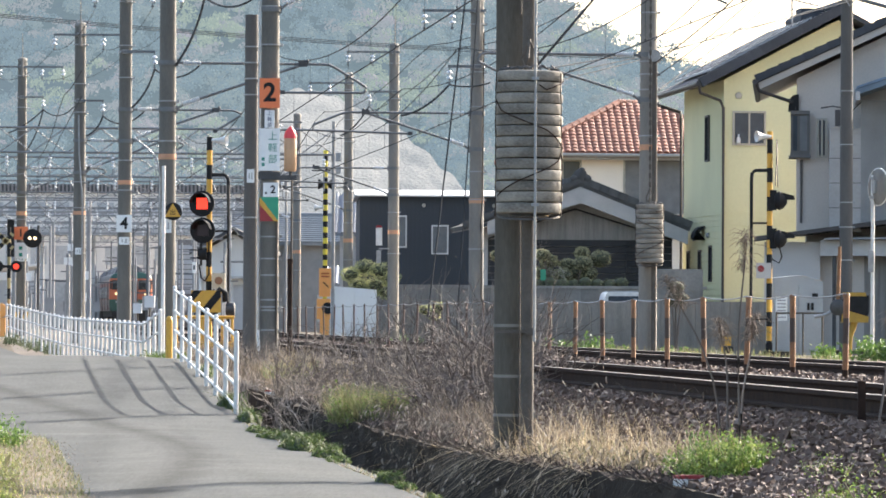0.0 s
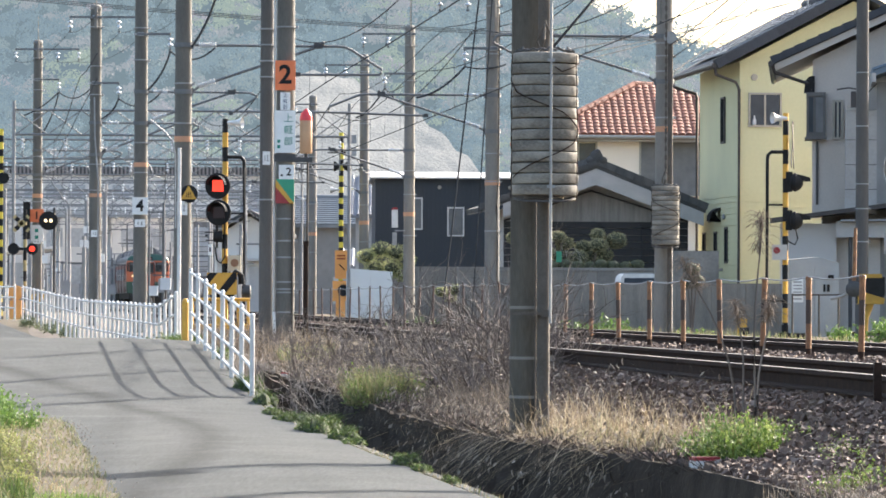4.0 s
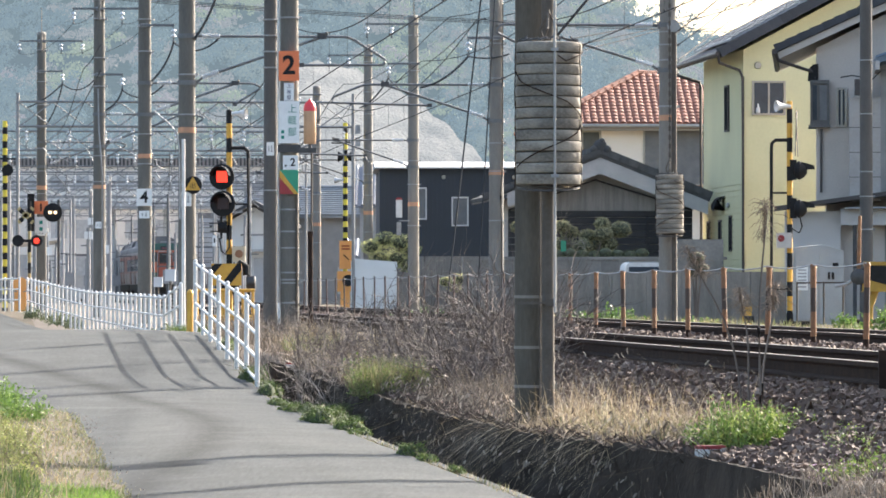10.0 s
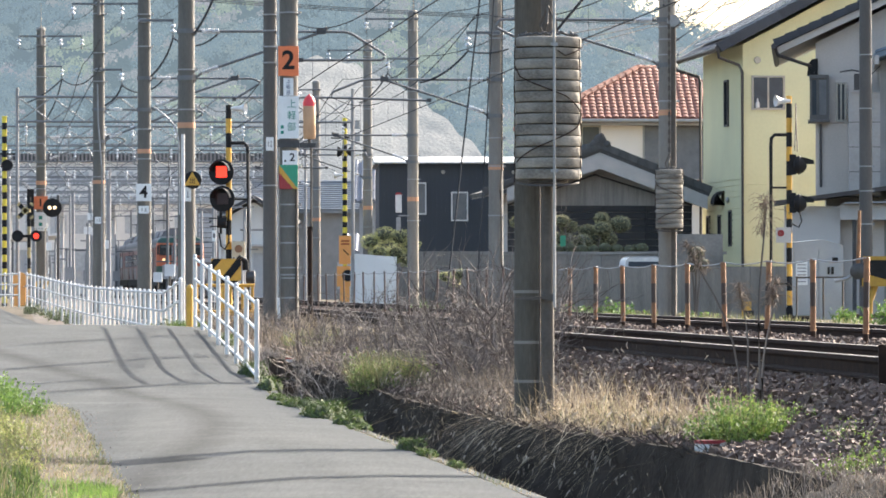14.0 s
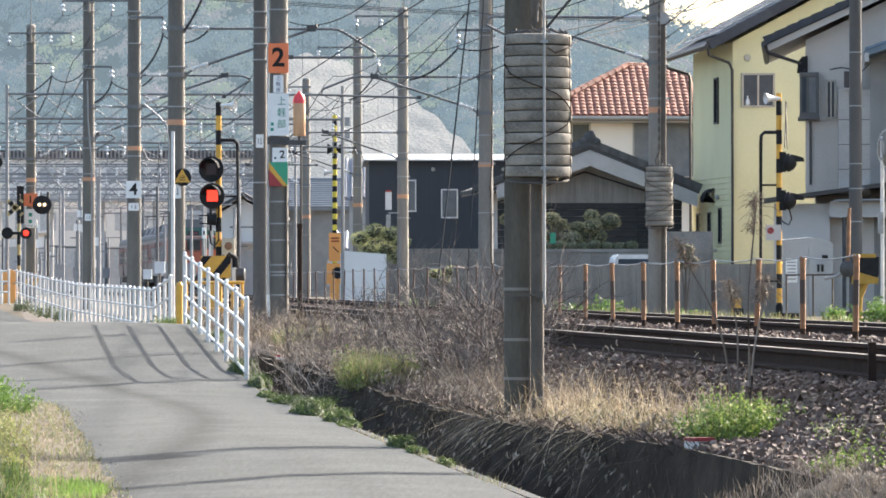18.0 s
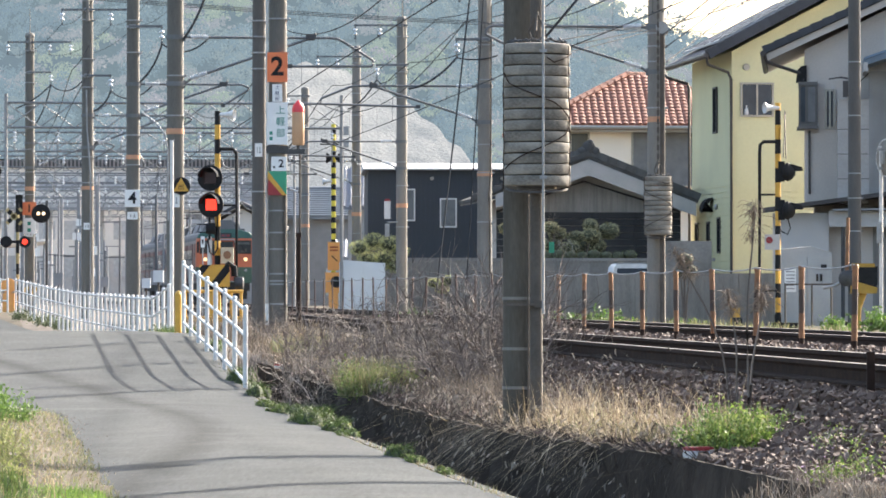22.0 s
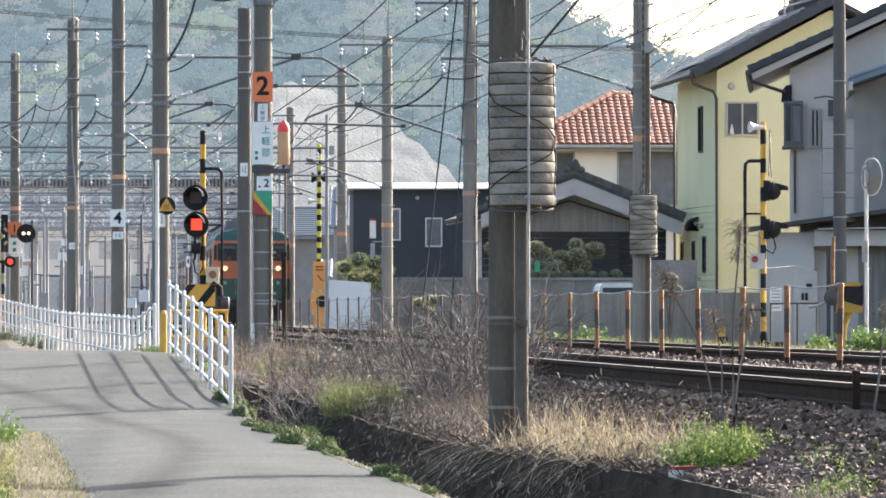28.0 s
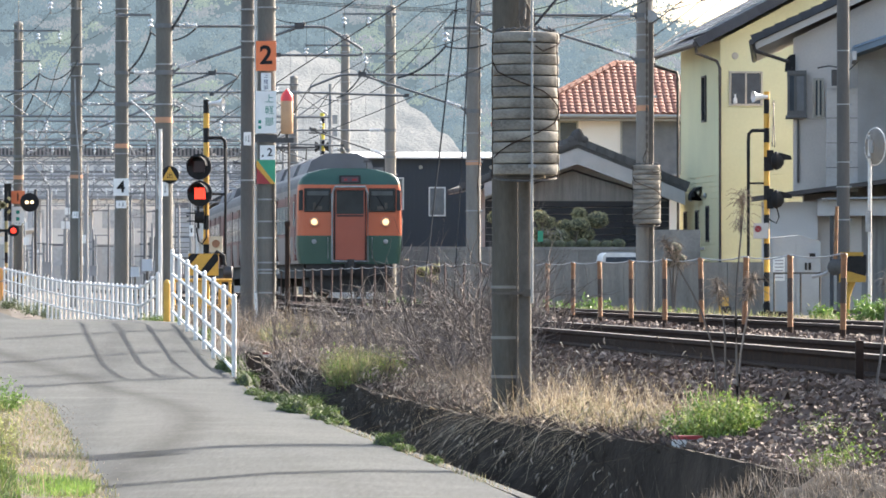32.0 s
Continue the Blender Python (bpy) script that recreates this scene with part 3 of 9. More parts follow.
def hillside():
    g = G()
    xs = [-700, -500, -350, -250] + [-200 + 5 * i for i in range(81)] + [230, 280, 340, 400]
    n = len(xs)
    for k in range(33):
        for x in xs:
            z = (hill_top(x) - 0.8) * k / 32
            g.v.append((x, hill_y(x, z) + 2, z - 1.5))
    for j in range(32):
        for i in range(n - 1):
            g.f.append((j * n + i, j * n + i + 1, (j + 1) * n + i + 1, (j + 1) * n + i))
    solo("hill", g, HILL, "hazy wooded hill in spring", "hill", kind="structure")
    # the crowns: each a domed heap of small leaf sprays, of one kind of tree
    rnd = np.random.RandomState(8)
    vs, kinds = [], []
    made = 0
    while made < 3200:
        t = rnd.rand() ** 0.85
        x = rnd.uniform(-115, 76)
        z = hill_top(x) * t
        y = hill_y(x, z)
        if z > 90 or in_quarry(x * 8142 / y, (z - 0.5) * 8142 / y):
            continue
        made += 1
        big = rnd.uniform(1.3, 3.2)
        mix = noise.noise((x * 0.05, z * 0.08, 2.0)) * 1.3 + rnd.uniform(-0.4, 0.4)
        kind = 0 if mix < -0.05 else (1 if mix < 0.15 else (2 if mix < 0.48 else 3))
        if rnd.rand() < 0.02:
            kind = 4
        tall = big * rnd.uniform(0.8, 1.25) * (1.35 if kind == 0 else 1.0)
        lumps = rnd.normal(0, 0.45, (5, 3)) * (big, big, tall * 0.6)
        n = int(150 * (big / 2.4) ** 2) + 12
        d = rnd.normal(0, 1, (n, 3))
        d /= np.linalg.norm(d, axis=1)[:, None]
        d[:, 2] = np.abs(d[:, 2]) * 0.9 - 0.15
        p = np.array((x, y - 1.0, z)) + lumps[rnd.randint(0, 5, n)] + d * (big * 0.62, big * 0.62, tall * 0.62) * rnd.uniform(0.75, 1.05, (n, 1))
        tip = d + rnd.normal(0, 0.35, (n, 3))
        a = np.cross(tip, rnd.normal(0, 1, (n, 3)))
        a /= np.linalg.norm(a, axis=1)[:, None]
        b = np.cross(tip, a)
        w, e = rnd.uniform(0.13, 0.38, (n, 1)), rnd.uniform(0.4, 1.0, (n, 1))
        vs.append(np.stack([p + a * w, p + b * w * e + d * 0.12, p - a * w * e, p - b * w], 1).reshape(-1, 3))
        kinds += [kind] * n
    vs = np.concatenate(vs)
    fs = np.arange(len(vs)).reshape(-1, 4)
    me = bpy.data.meshes.new("hill_woods")
    me.from_pydata(vs.tolist(), [], fs.tolist())
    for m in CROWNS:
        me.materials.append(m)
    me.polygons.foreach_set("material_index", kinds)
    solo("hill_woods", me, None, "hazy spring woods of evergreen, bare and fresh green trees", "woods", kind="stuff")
    # the quarry: a pale broken face laid on the slope
    g = G()
    m = 60
    for j in range(m + 1):
        for i in range(m + 1):
            u, w = i / m, j / m
            x = -37 + 45 * u
            hi = smooth_between(x, [(-37, 42), (-31, 45.5), (-22, 44), (-10, 38), (-3, 32), (5, 24), (8, 17)]) + 1.2 * noise.noise((x * 0.4, 0, 0))
            z = 2.0 + (hi - 2.0) * w
            ledge = 1.6 * abs(((z + 2.5 * noise.noise((x * 0.08, 0, 3))) / 5.0) % 1.0 - 0.5)
            g.v.append((x, hill_y(x, z) - 6 + 1.5 * noise.noise((x * 0.13, z * 0.2, 7)) + 0.6 * noise.noise((x * 0.5, z * 0.7, 2)) + 1.0 * ledge, z))
    for j in range(m):
        for i in range(m):
            g.f.append((j * (m + 1) + i, j * (m + 1) + i + 1, (j + 1) * (m + 1) + i + 1, (j + 1) * (m + 1) + i))
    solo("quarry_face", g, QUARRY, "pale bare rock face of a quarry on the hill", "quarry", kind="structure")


def in_quarry(u, v):
    top = smooth_between(u, [(-330, 350), (-290, 385), (-260, 388), (-180, 378), (-80, 338), (-30, 290), (20, 240), (45, 200), (60, 120)])
    return -330 < u < 55 and v < top


hillside()


# ---- line-side poles and their fittings ----
BAND = material("orange_marking_band", (0.60, 0.30, 0.17), (0.42, 0.24, 0.15), 0.8, bump=0.05)


def face(x, y, z, rz=0):
    """A pose for flat lettering that faces the camera side."""
    return pose(x, y, z, 90, 0, rz)


def catenary_pole(x, y, z0, top, r=0.175, bands=(), marks=(), rings=None, label="", rod=False, name="catenary_pole", skin=None, cap=True):
    p = thing(name, pose(x, y, z0), label or "grey-brown concrete catenary pole beside the railway", "pole", "poles along the railway")
    h = top - z0
    part("shaft", G().cyl((0, 0, -0.6), (0, 0, h), r * 1.06, r * 0.9, 20), skin or POLE_CONCRETE, p)
    if cap:
        part("cap", G().lathe([(r * 0.9, 0), (r * 0.96, 0.01), (r * 0.94, 0.07), (r * 0.7, 0.12), (r * 0.3, 0.14)], 16, (0, 0, h)), POLE_LIGHT, p, "pale concrete cap")
    for z in (rings if rings is not None else [h - 0.5, h - 1.6, h - 2.4, h * 0.52, h * 0.44, h * 0.3]):
        g = G().lathe([(r * 1.0, -0.014), (r * 1.08, -0.014), (r * 1.08, 0.014), (r * 1.0, 0.014)], 18, (0, 0, z))
        g.box(r * 0.95, -0.03, z - 0.025, r * 1.1 + 0.04, 0.03, z + 0.025)
        part("clamp_band", g, POLE_LIGHT if skin is NEAR_POLE else GALV, p)
    for z, w in bands:
        part("marking_band", G().lathe([(r * 1.02, 0), (r * 1.045, 0), (r * 1.04, w), (r * 1.02, w)], 20, (0, 0, z - z0)), BAND, p, "faded orange band")
    for z, w, hh in marks:
        part("number_tag", G().box(-w / 2, -r * 1.08 - 0.012, z - z0, w / 2, -r * 1.08, z - z0 + hh), WHITE_SIGN, p, "small white enamel tag")
        part("tag_mark", G().box(-w * 0.24, -r * 1.08 - 0.015, z - z0 + hh * 0.3, -w * 0.12, -r * 1.08 - 0.012, z - z0 + hh * 0.7).box(w * 0.06, -r * 1.08 - 0.015, z - z0 + hh * 0.25, w * 0.3, -r * 1.08 - 0.012, z - z0 + hh * 0.36).box(w * 0.12, -r * 1.08 - 0.015, z - z0 + hh * 0.36, w * 0.24, -r * 1.08 - 0.012, z - z0 + hh * 0.75), GALV, p, "unreadable dark marking")
    if rod:
        part("lightning_rod", G().cyl((0.02, -r - 0.02, h - 0.55), (0.02, -r - 0.02, h + 0.05), 0.05, 0.045, 8).cyl((0.02, -r - 0.02, h), (0.02, -r - 0.02, h + 0.95), 0.02, 0.012, 6), POLE_LIGHT, p, "pale rod clamped to the pole head")
    return p


def insulator(g, a, b, r=0.06, sheds=5):
    """One ribbed porcelain body from a to b."""
    a, b = Vector(a), Vector(b)
    q, L, n = (b - a).to_track_quat("Z", "Y"), (b - a).length, 10
    rows = [(r * 0.35, 0.0)]
    for i in range(sheds):
        rows += [(r * 0.42, L * (i + 0.12) / sheds), (r, L * (i + 0.3) / sheds), (r * 0.95, L * (i + 0.5) / sheds), (r * 0.42, L * (i + 0.7) / sheds)]
    rows.append((r * 0.35, L))
    k = len(g.v)
    g.lathe(rows, n)
    for i in range(k, len(g.v)):
        g.v[i] = tuple(a + q @ Vector(g.v[i]))


BRACKET = material("grey_bracket_steel", (0.17, 0.175, 0.18), (0.11, 0.115, 0.12), 0.7, 0.2, scale=4, bump=0.03)


def cantilever(x, y, z, reach, rise, hook, stay, side=1, name="cantilever_bracket"):
    """A hinged bracket from a pole: a level tube whose end hooks down and back, a slanting stay and long ribbed insulators."""
    b = thing(name, pose(x, y, z, 0, 0, SLANT if side > 0 else SLANT + 180), "grey steel cantilever bracket with white insulators on a pole", "bracket", "catenary brackets")
    pts = [Vector((reach, 0, 0))] + [Vector((hx, 0, hz)) for hx, hz in hook]
    bent = [Vector((0.66, 0, 0))]
    for i, p in enumerate(pts):
        if 0 < i < len(pts) - 1 or i == 0:
            a, c = bent[-1], pts[i + 1]
            r = min(0.12, (p - a).length * 0.45, (c - p).length * 0.45)
            e, f = p + (a - p).normalized() * r, p + (c - p).normalized() * r
            bent += [e, (e + f + 2 * p) / 4, f]
        else:
            bent.append(p)
    part("tube", G().tube(bent, 0.027, 8), BRACKET, b)
    part("stay", G().cyl((0.62, 0, -rise * (1 - 0.62 / stay)), (stay, 0, -0.01), 0.027, None, 8), BRACKET, b)
    part("stay_clamp", G().box(stay - 0.09, -0.04, -0.05, stay + 0.09, 0.04, 0.06), DARK_STEEL, b)
    part("tube_end", G().box(pts[-1].x - 0.05, -0.035, pts[-1].z - 0.035, pts[-1].x + 0.05, 0.035, pts[-1].z + 0.045), DARK_STEEL, b)
    part("clamp_eye", G().ball((reach * 0.86, 0, 0.06), 0.035, 0.035, 0.045, 6, 4), DARK_STEEL, b)
    g = G()
    insulator(g, (0.30, 0, 0), (0.66, 0, 0), 0.062, 9)
    part("insulator", g, INSULATOR, b)
    g = G()
    insulator(g, (0.30, 0, -rise * (1 - 0.30 / stay)), (0.64, 0, -rise * (1 - 0.64 / stay)), 0.062, 9)
    part("insulator", g, INSULATOR, b)
    for dz in (0, -rise):
        lift = 0 if dz == 0 else rise * 0.3 / stay
        part("hinge", G().box(0.1, -0.05, dz - 0.07, 0.2, 0.05, dz + 0.07).cyl((0.18, 0, dz), (0.31, 0, dz + lift), 0.025, None, 6), BRACKET, b)
        part("pole_collar", G().lathe([(0.15, -0.045), (0.19, -0.045), (0.19, 0.045), (0.15, 0.045)], 18, (0, 0, dz)), BRACKET, b)
    return b


def cross_arm(x, y, z, left, right, drops=(), name="cross_arm"):
    """A slim steel arm across the head of a pole, with pairs of white bell insulators on hooks."""
    b = thing(name, pose(x, y, z, 0, 0, 0), "slim steel cross arm with hanging white insulators on a pole head", "cross arm", "cross arms")
    part("arm", G().box(-left, -0.215, -0.03, right, -0.175, 0.03), BRACKET, b)
    part("arm_clamp", G().lathe([(0.155, -0.03), (0.185, -0.03), (0.185, 0.03), (0.155, 0.03)], 16).box(-0.08, -0.2, -0.05, 0.08, -0.15, 0.05), GALV, b)
    for d in drops:
        g = G()
        g.lathe([row for dz in (-0.27, -0.14) for row in ((0.018, dz - 0.045), (0.03, dz - 0.035), (0.045, dz - 0.005), (0.072, dz - 0.012), (0.07, dz + 0.005), (0.032, dz + 0.04), (0.018, dz + 0.05))], 10, (d, -0.195, 0))
        part("insulator", g, INSULATOR, b)
        part("hanger", G().cyl((d, -0.195, 0), (d, -0.195, -0.40), 0.014, None, 5).box(d - 0.03, -0.22, -0.43, d + 0.03, -0.17, -0.38), BRACKET, b)
    return b


def loop_wire(name, a, b, sag, r=0.012, label="thin dark overhead wire", n=14, group="overhead wires", swing=(0, 0, 0)):
    a, b = Vector(a), Vector(b)
    pts = [a + (b - a) * (i / n) + Vector((swing[0], swing[1], -sag)) * (4 * (i / n) * (1 - i / n)) for i in range(n + 1)]
    return solo(name, G().tube(pts, r, 5), WIRE, label, "wire", group=group)


GALV_DULL = material("dull_pipe_steel", (0.115, 0.10, 0.085), (0.065, 0.056, 0.047), 0.75, 0.0, scale=4, bump=0.06, gloss=0.3)
# the near pole with its guide pipe and stack of tension weights
P1 = catenary_pole(0.64, 43.8, -0.95, 12.0, 0.17, rings=[1.4, 0.92, 0.55, 4.9, 5.6], label="concrete catenary pole, painted shade-dark, in dry grass by the ditch", skin=NEAR_POLE)
part("conduit", G().cyl((0.062, -0.20, -0.2), (0.062, -0.20, 2.6), 0.009, None, 8), GALV_DULL, P1, "thin grey conduit")
part("conduit", G().cyl((0.06, -0.2, 4.35), (0.06, -0.2, 9), 0.013, None, 8), GALV_DULL, P1, "thin grey conduit")
part("marker_tag", G().box(0.255, -0.36, 1.83, 0.305, -0.33, 1.93), GREEN_SIGN, P1, "small green tag")
gp = thing("guide_pipe", pose(0.775, 43.45, -0.95), "grey steel guide pipe strapped to the near pole", "pipe")
part("pipe", G().cyl((0, 0, -0.5), (0, 0, 9.0), 0.06, None, 14), GALV_DULL, gp)
part("strap", G().box(-0.31, -0.08, 1.33, 0.08, 0.02, 1.355).box(-0.02, -0.085, 1.31, 0.06, -0.06, 1.38), GALV_DULL, gp)
part("strap", G().lathe([(0.06, 0), (0.068, 0), (0.068, 0.03), (0.06, 0.03)], 12, (0, 0, 0.80)), GALV_DULL, gp)


def tension_weight(x, y, z0, r, discs, thick, label):
    t = thing("tension_weight", pose(x, y, z0), label, "counterweight", "catenary tension weights")
    rr = np.random.RandomState(int(y))
    shapes = []
    for k in range(4):
        w, e = rr.uniform(0.982, 1.0), rr.uniform(0.010, 0.022)
        shapes.append(G().lathe([(r * 0.9, 0.0), (r * w - e, 0.003), (r * w - e * 0.3, e * 0.35), (r * w, e), (r * w * 1.004, thick * 0.5), (r * w, thick - e - 0.004), (r * w - e * 0.3, thick - e * 0.35 - 0.004), (r * w - e, thick - 0.005), (r * 0.9, thick - 0.004)], 36).mesh("disc", WEIGHT))
    for i in range(discs):
        part("disc", shapes[rr.randint(4)], None, t, m=pose(rr.uniform(-0.008, 0.008), rr.uniform(-0.006, 0.006), i * thick, rr.uniform(-0.5, 0.5), rr.uniform(-0.6, 0.6), rr.uniform(0, 360)))
    h = discs * thick
    part("base_plate", G().lathe([(r * 0.55, -0.03), (r * 0.6, -0.03), (r * 0.6, 0), (r * 0.55, 0)], 20), DARK_STEEL, t)

    def bound(turns):
        """A wire laid round the stack through (degrees, share of the height)."""
        pts = []
        for (a0, s0), (a1, s1) in zip(turns, turns[1:]):
            for i in range(8):
                k = i / 8
                a = radians(a0 + (a1 - a0) * k + 1.4 * math.sin(9 * (s0 + (s1 - s0) * k) * 3))
                pts.append(((r + 0.012) * math.cos(a), (r + 0.012) * math.sin(a), h * (s0 + (s1 - s0) * k)))
        return G().tube(pts, 0.006, 5)
    for turns in (((196, -0.02), (198, 0.3), (195, 0.7), (200, 1.02)), ((338, -0.02), (341, 0.35), (336, 0.7), (333, 1.02)), ((205, 0.12), (250, 0.22), (325, 0.36), (345, 0.44)), ((345, 0.45), (300, 0.58), (215, 0.72), (197, 0.8)), ((350, 0.93), (300, 0.86), (285, 0.9))):
        part("tie_wire", bound(turns), RUST, t, "rusty binding wire")
    sling = [(r * 0.92 * math.cos(radians(a)), r * 0.92 * math.sin(radians(a)), -0.03 - 0.03 * math.sin(radians((a - 190) * 1.125))) for a in range(190, 351, 16)]
    part("sling", G().tube(sling, 0.012, 5), DARK_STEEL, t, "dark cable under the stack")
    rope = G()
    for i in range(9):
        a = 190 + 20 * i
        rope.tube([(r * 0.9 * math.cos(radians(a)), r * 0.6 * math.sin(radians(a)), h + 0.012), (r * 0.7 * math.cos(radians(a + 12)), r * 0.6 * math.sin(radians(a + 12)), h + rr.uniform(0.02, 0.05)), (r * 0.8 * math.cos(radians(a + 26)), r * 0.62 * math.sin(radians(a + 26)), h + 0.012)], 0.011, 5)
    tagged(part("wire_tangle", rope, DARK_STEEL, t, "knotted wires on top of the stack"), kind="stuff")
    g = G()
    for i in range(3):
        g.tube([(0.06 * math.cos(2.1 * i), 0.06 * math.sin(2.1 * i), h), (0.09 * math.cos(2.1 * i + .4), 0.09 * math.sin(2.1 * i + .4), h + 0.12), (0, 0, h + 0.3)], 0.013, 5)
    part("shackle", g, GALV_DULL, t)
    g = G()
    for i in range(70):
        z = h + 0.3 + 0.085 * i
        if i % 2:
            g.box(-0.022, -0.008, z - 0.05, 0.022, 0.008, z + 0.05)
        else:
            g.box(-0.008, -0.022, z - 0.05, 0.008, 0.022, z + 0.05)
    tagged(part("hoist_chain", g, GALV_DULL, t, "dull steel chain"), kind="stuff")
    return t


tw = tension_weight(0.775, 43.22, 1.503, 0.315, 13, 0.103, "stack of weathered pale concrete discs tied with rusty wire")
part("front_rod", G().cyl((0.055, -0.34, -1.2), (0.055, -0.34, 3.2), 0.013, None, 6), GALV, tw)
for cz in (0.06, 1.24):
    part("front_rod_clip", G().box(0.02, -0.36, cz, 0.09, -0.33, cz + 0.03), GALV, tw)

for ob in (P1, gp, tw):
    ob.matrix_world = Matrix.Translation(EYE) @ Matrix.Scale(0.868, 4) @ Matrix.Translation([-c for c in EYE]) @ ob.matrix_world

# the pole with the number 2 board, its lanterns and place-name board
P2 = catenary_pole(-3.22, 83.9, -0.7, 9.5, 0.172, rings=[3.4, 2.7, 2.3, 2.0, 1.55, 1.42, 1.36, 1.0, 6.2, 6.9, 7.7], label="concrete catenary pole with orange number board and white name board")


def board(name, g, mat, parent, label=""):
    return part(name, g, mat, parent, label, smooth=False)


b2 = board("number_board", G().box(-0.185, -0.225, 5.04, 0.185, -0.205, 5.58), ORANGE_SIGN, P2, "orange board with a black 2")
lettering("numeral", "2", 0.47, BLACK, b2, face(0, -0.226, 5.31), "black numeral", bold=0.012)
nb = board("name_strip", G().box(-0.09, -0.225, 4.68, 0.09, -0.21, 5.0), WHITE_SIGN, P2, "narrow white name strip")
INK_BLUE = material("dark_blue_ink", (0.05, 0.07, 0.16), bump=0.0)
INK_GREEN = material("green_ink", (0.02, 0.24, 0.17), bump=0.0)
for i, ch in enumerate("上軽部"):
    lettering("character", ch, 0.085, INK_BLUE, nb, face(0, -0.226, 4.94 - 0.105 * i))
bb = board("name_board", G().box(-0.19, -0.235, 3.90, 0.19, -0.205, 4.67), WHITE_SIGN, P2, "white board with green characters")
for i, ch in enumerate("上軽部"):
    lettering("character", ch, 0.17, INK_GREEN, bb, face(0.06, -0.236, 4.52 - 0.21 * i))
for z in (4.08, 3.98):
    part("small_mark", G().box(-0.14, -0.239, z, -0.085, -0.236, z + 0.06), INK_GREEN, bb, "unreadable small green mark")
part("board_bracket", G().box(-0.2, -0.2, 3.74, 0.2, -0.17, 3.88), DARK_STEEL, P2)
wb = board("number_plate_board", G().box(-0.11, -0.225, 3.42, 0.17, -0.205, 3.68), WHITE_SIGN, P2, "white plate with a 2")
lettering("numeral", "2", 0.20, BLACK, wb, face(0.07, -0.226, 3.55), bold=0.004)
part("small_mark", G().box(-0.075, -0.229, 3.47, -0.04, -0.226, 3.51), BLACK, wb, "unreadable small mark")
g = G()
g.prism([(-0.17, 3.42), (0.17, 2.98), (0.17, 3.42)], -0.222, -0.205)
board("green_panel", g, GREEN_SIGN, P2, "green triangle of a painted plate")
g = G()
g.prism([(-0.17, 3.28), (-0.17, 2.98), (0.09, 2.98)], -0.222, -0.205)
board("red_panel", g, RED_SIGN, P2, "dark red triangle of a painted plate")
g = G()
g.prism([(-0.17, 3.42), (-0.17, 3.28), (0.09, 2.98), (0.17, 2.98)], -0.223, -0.204)
board("stripe_panel", g, YELLOW, P2, "yellow stripe of a painted plate")
# the steel's bright reflection is put into this near-white colour
part("conduit", G().tube([(-0.19, -0.16, 9), (-0.19, -0.16, 1.0), (-0.17, -0.2, 0.45), (-0.05, -0.3, 0.3), (0.12, -0.4, 0.28)], 0.032, 8), material("conduit_sheen_white", (0.74, 0.73, 0.70), (0.62, 0.61, 0.58), 0.5, bump=0.0), P2, "steel conduit with its bright sheen painted near-white")
part("conduit", G().cyl((0.14, -0.14, 0.2), (0.14, -0.14, 3.3), 0.022, None, 8), GALV_DULL, P2, "thin conduit")
lan = thing("warning_lantern", pose(-2.84, 83.75, 3.05), "faded amber lantern with a red dome on a bracket", "signal lamp")
part("drum", G().lathe([(0.10, 0.14), (0.112, 0.16), (0.112, 0.74), (0.10, 0.76)], 18), AMBER, lan)
part("dome", G().lathe([(0.115, 0.74), (0.115, 0.80), (0.09, 0.88), (0.04, 0.93), (0.015, 0.96)], 18), RED_CAP, lan, "red plastic dome")
part("bracket_arm", G().box(-0.3, -0.03, -0.02, 0.12, 0.03, 0.07).cyl((0, 0, 0), (0, 0, 0.15), 0.03), DARK_STEEL, lan)
part("pipe", G().cyl((0.03, 0.05, -3.4), (0.03, 0.05, 0.0), 0.02, None, 6), GALV_DULL, lan)
P2b = catenary_pole(-3.66, 86.2, -0.6, 6.2, 0.135, rings=[6.2, 5.6, 5.3, 5.9, 3.0], marks=[(3.05, 0.14, 0.25)], label="slimmer dark concrete pole beside the numbered pole", skin=POLE_DARK, cap=False)
solo("steel_post", G().cyl((-2.79, 82.5, -0.6), (-2.79, 82.5, 1.55), 0.045, None, 8).box(-2.84, 82.45, 1.5, -2.74, 82.55, 1.58), RUST, "slim rusty steel post by the numbered pole", "post")

# left row
P290 = catenary_pole(-5.55, 91.5, -0.35, 9.6, 0.172, bands=[(3.66, 0.11)], marks=[(2.2, 0.2, 0.28)])
diamond = thing("exit_sign", pose(-5.41, 91.25, 2.62) @ Matrix.Scale(0.75, 4), "yellow triangle sign on a round black disc", "sign")
part("clamp", G().box(-0.03, -0.02, -0.1, 0.03, 0.14, 0.1), GALV, diamond)
part("disc", G().lathe([(0.22, 0), (0.235, 0.01), (0.235, 0.03), (0.22, 0.04)], 22, (0, -0.04, 0), "Y"), BLACK, diamond)
g = G()
g.prism([(-0.22, -0.14), (0.20, -0.14), (-0.01, 0.22)], -0.055, -0.045)
tri = board("triangle", g, YELLOW, diamond, "yellow triangle")
lettering("character", "出", 0.17, BLACK, tri, face(-0.01, -0.056, -0.03), "black character")
P4 = catenary_pole(-8.01, 114.7, -0.4, 8.9, 0.172, bands=[(3.83, 0.11)], rod=True, marks=[(2.33, 0.26, 0.19)], label="concrete catenary pole with a white number 4 board")
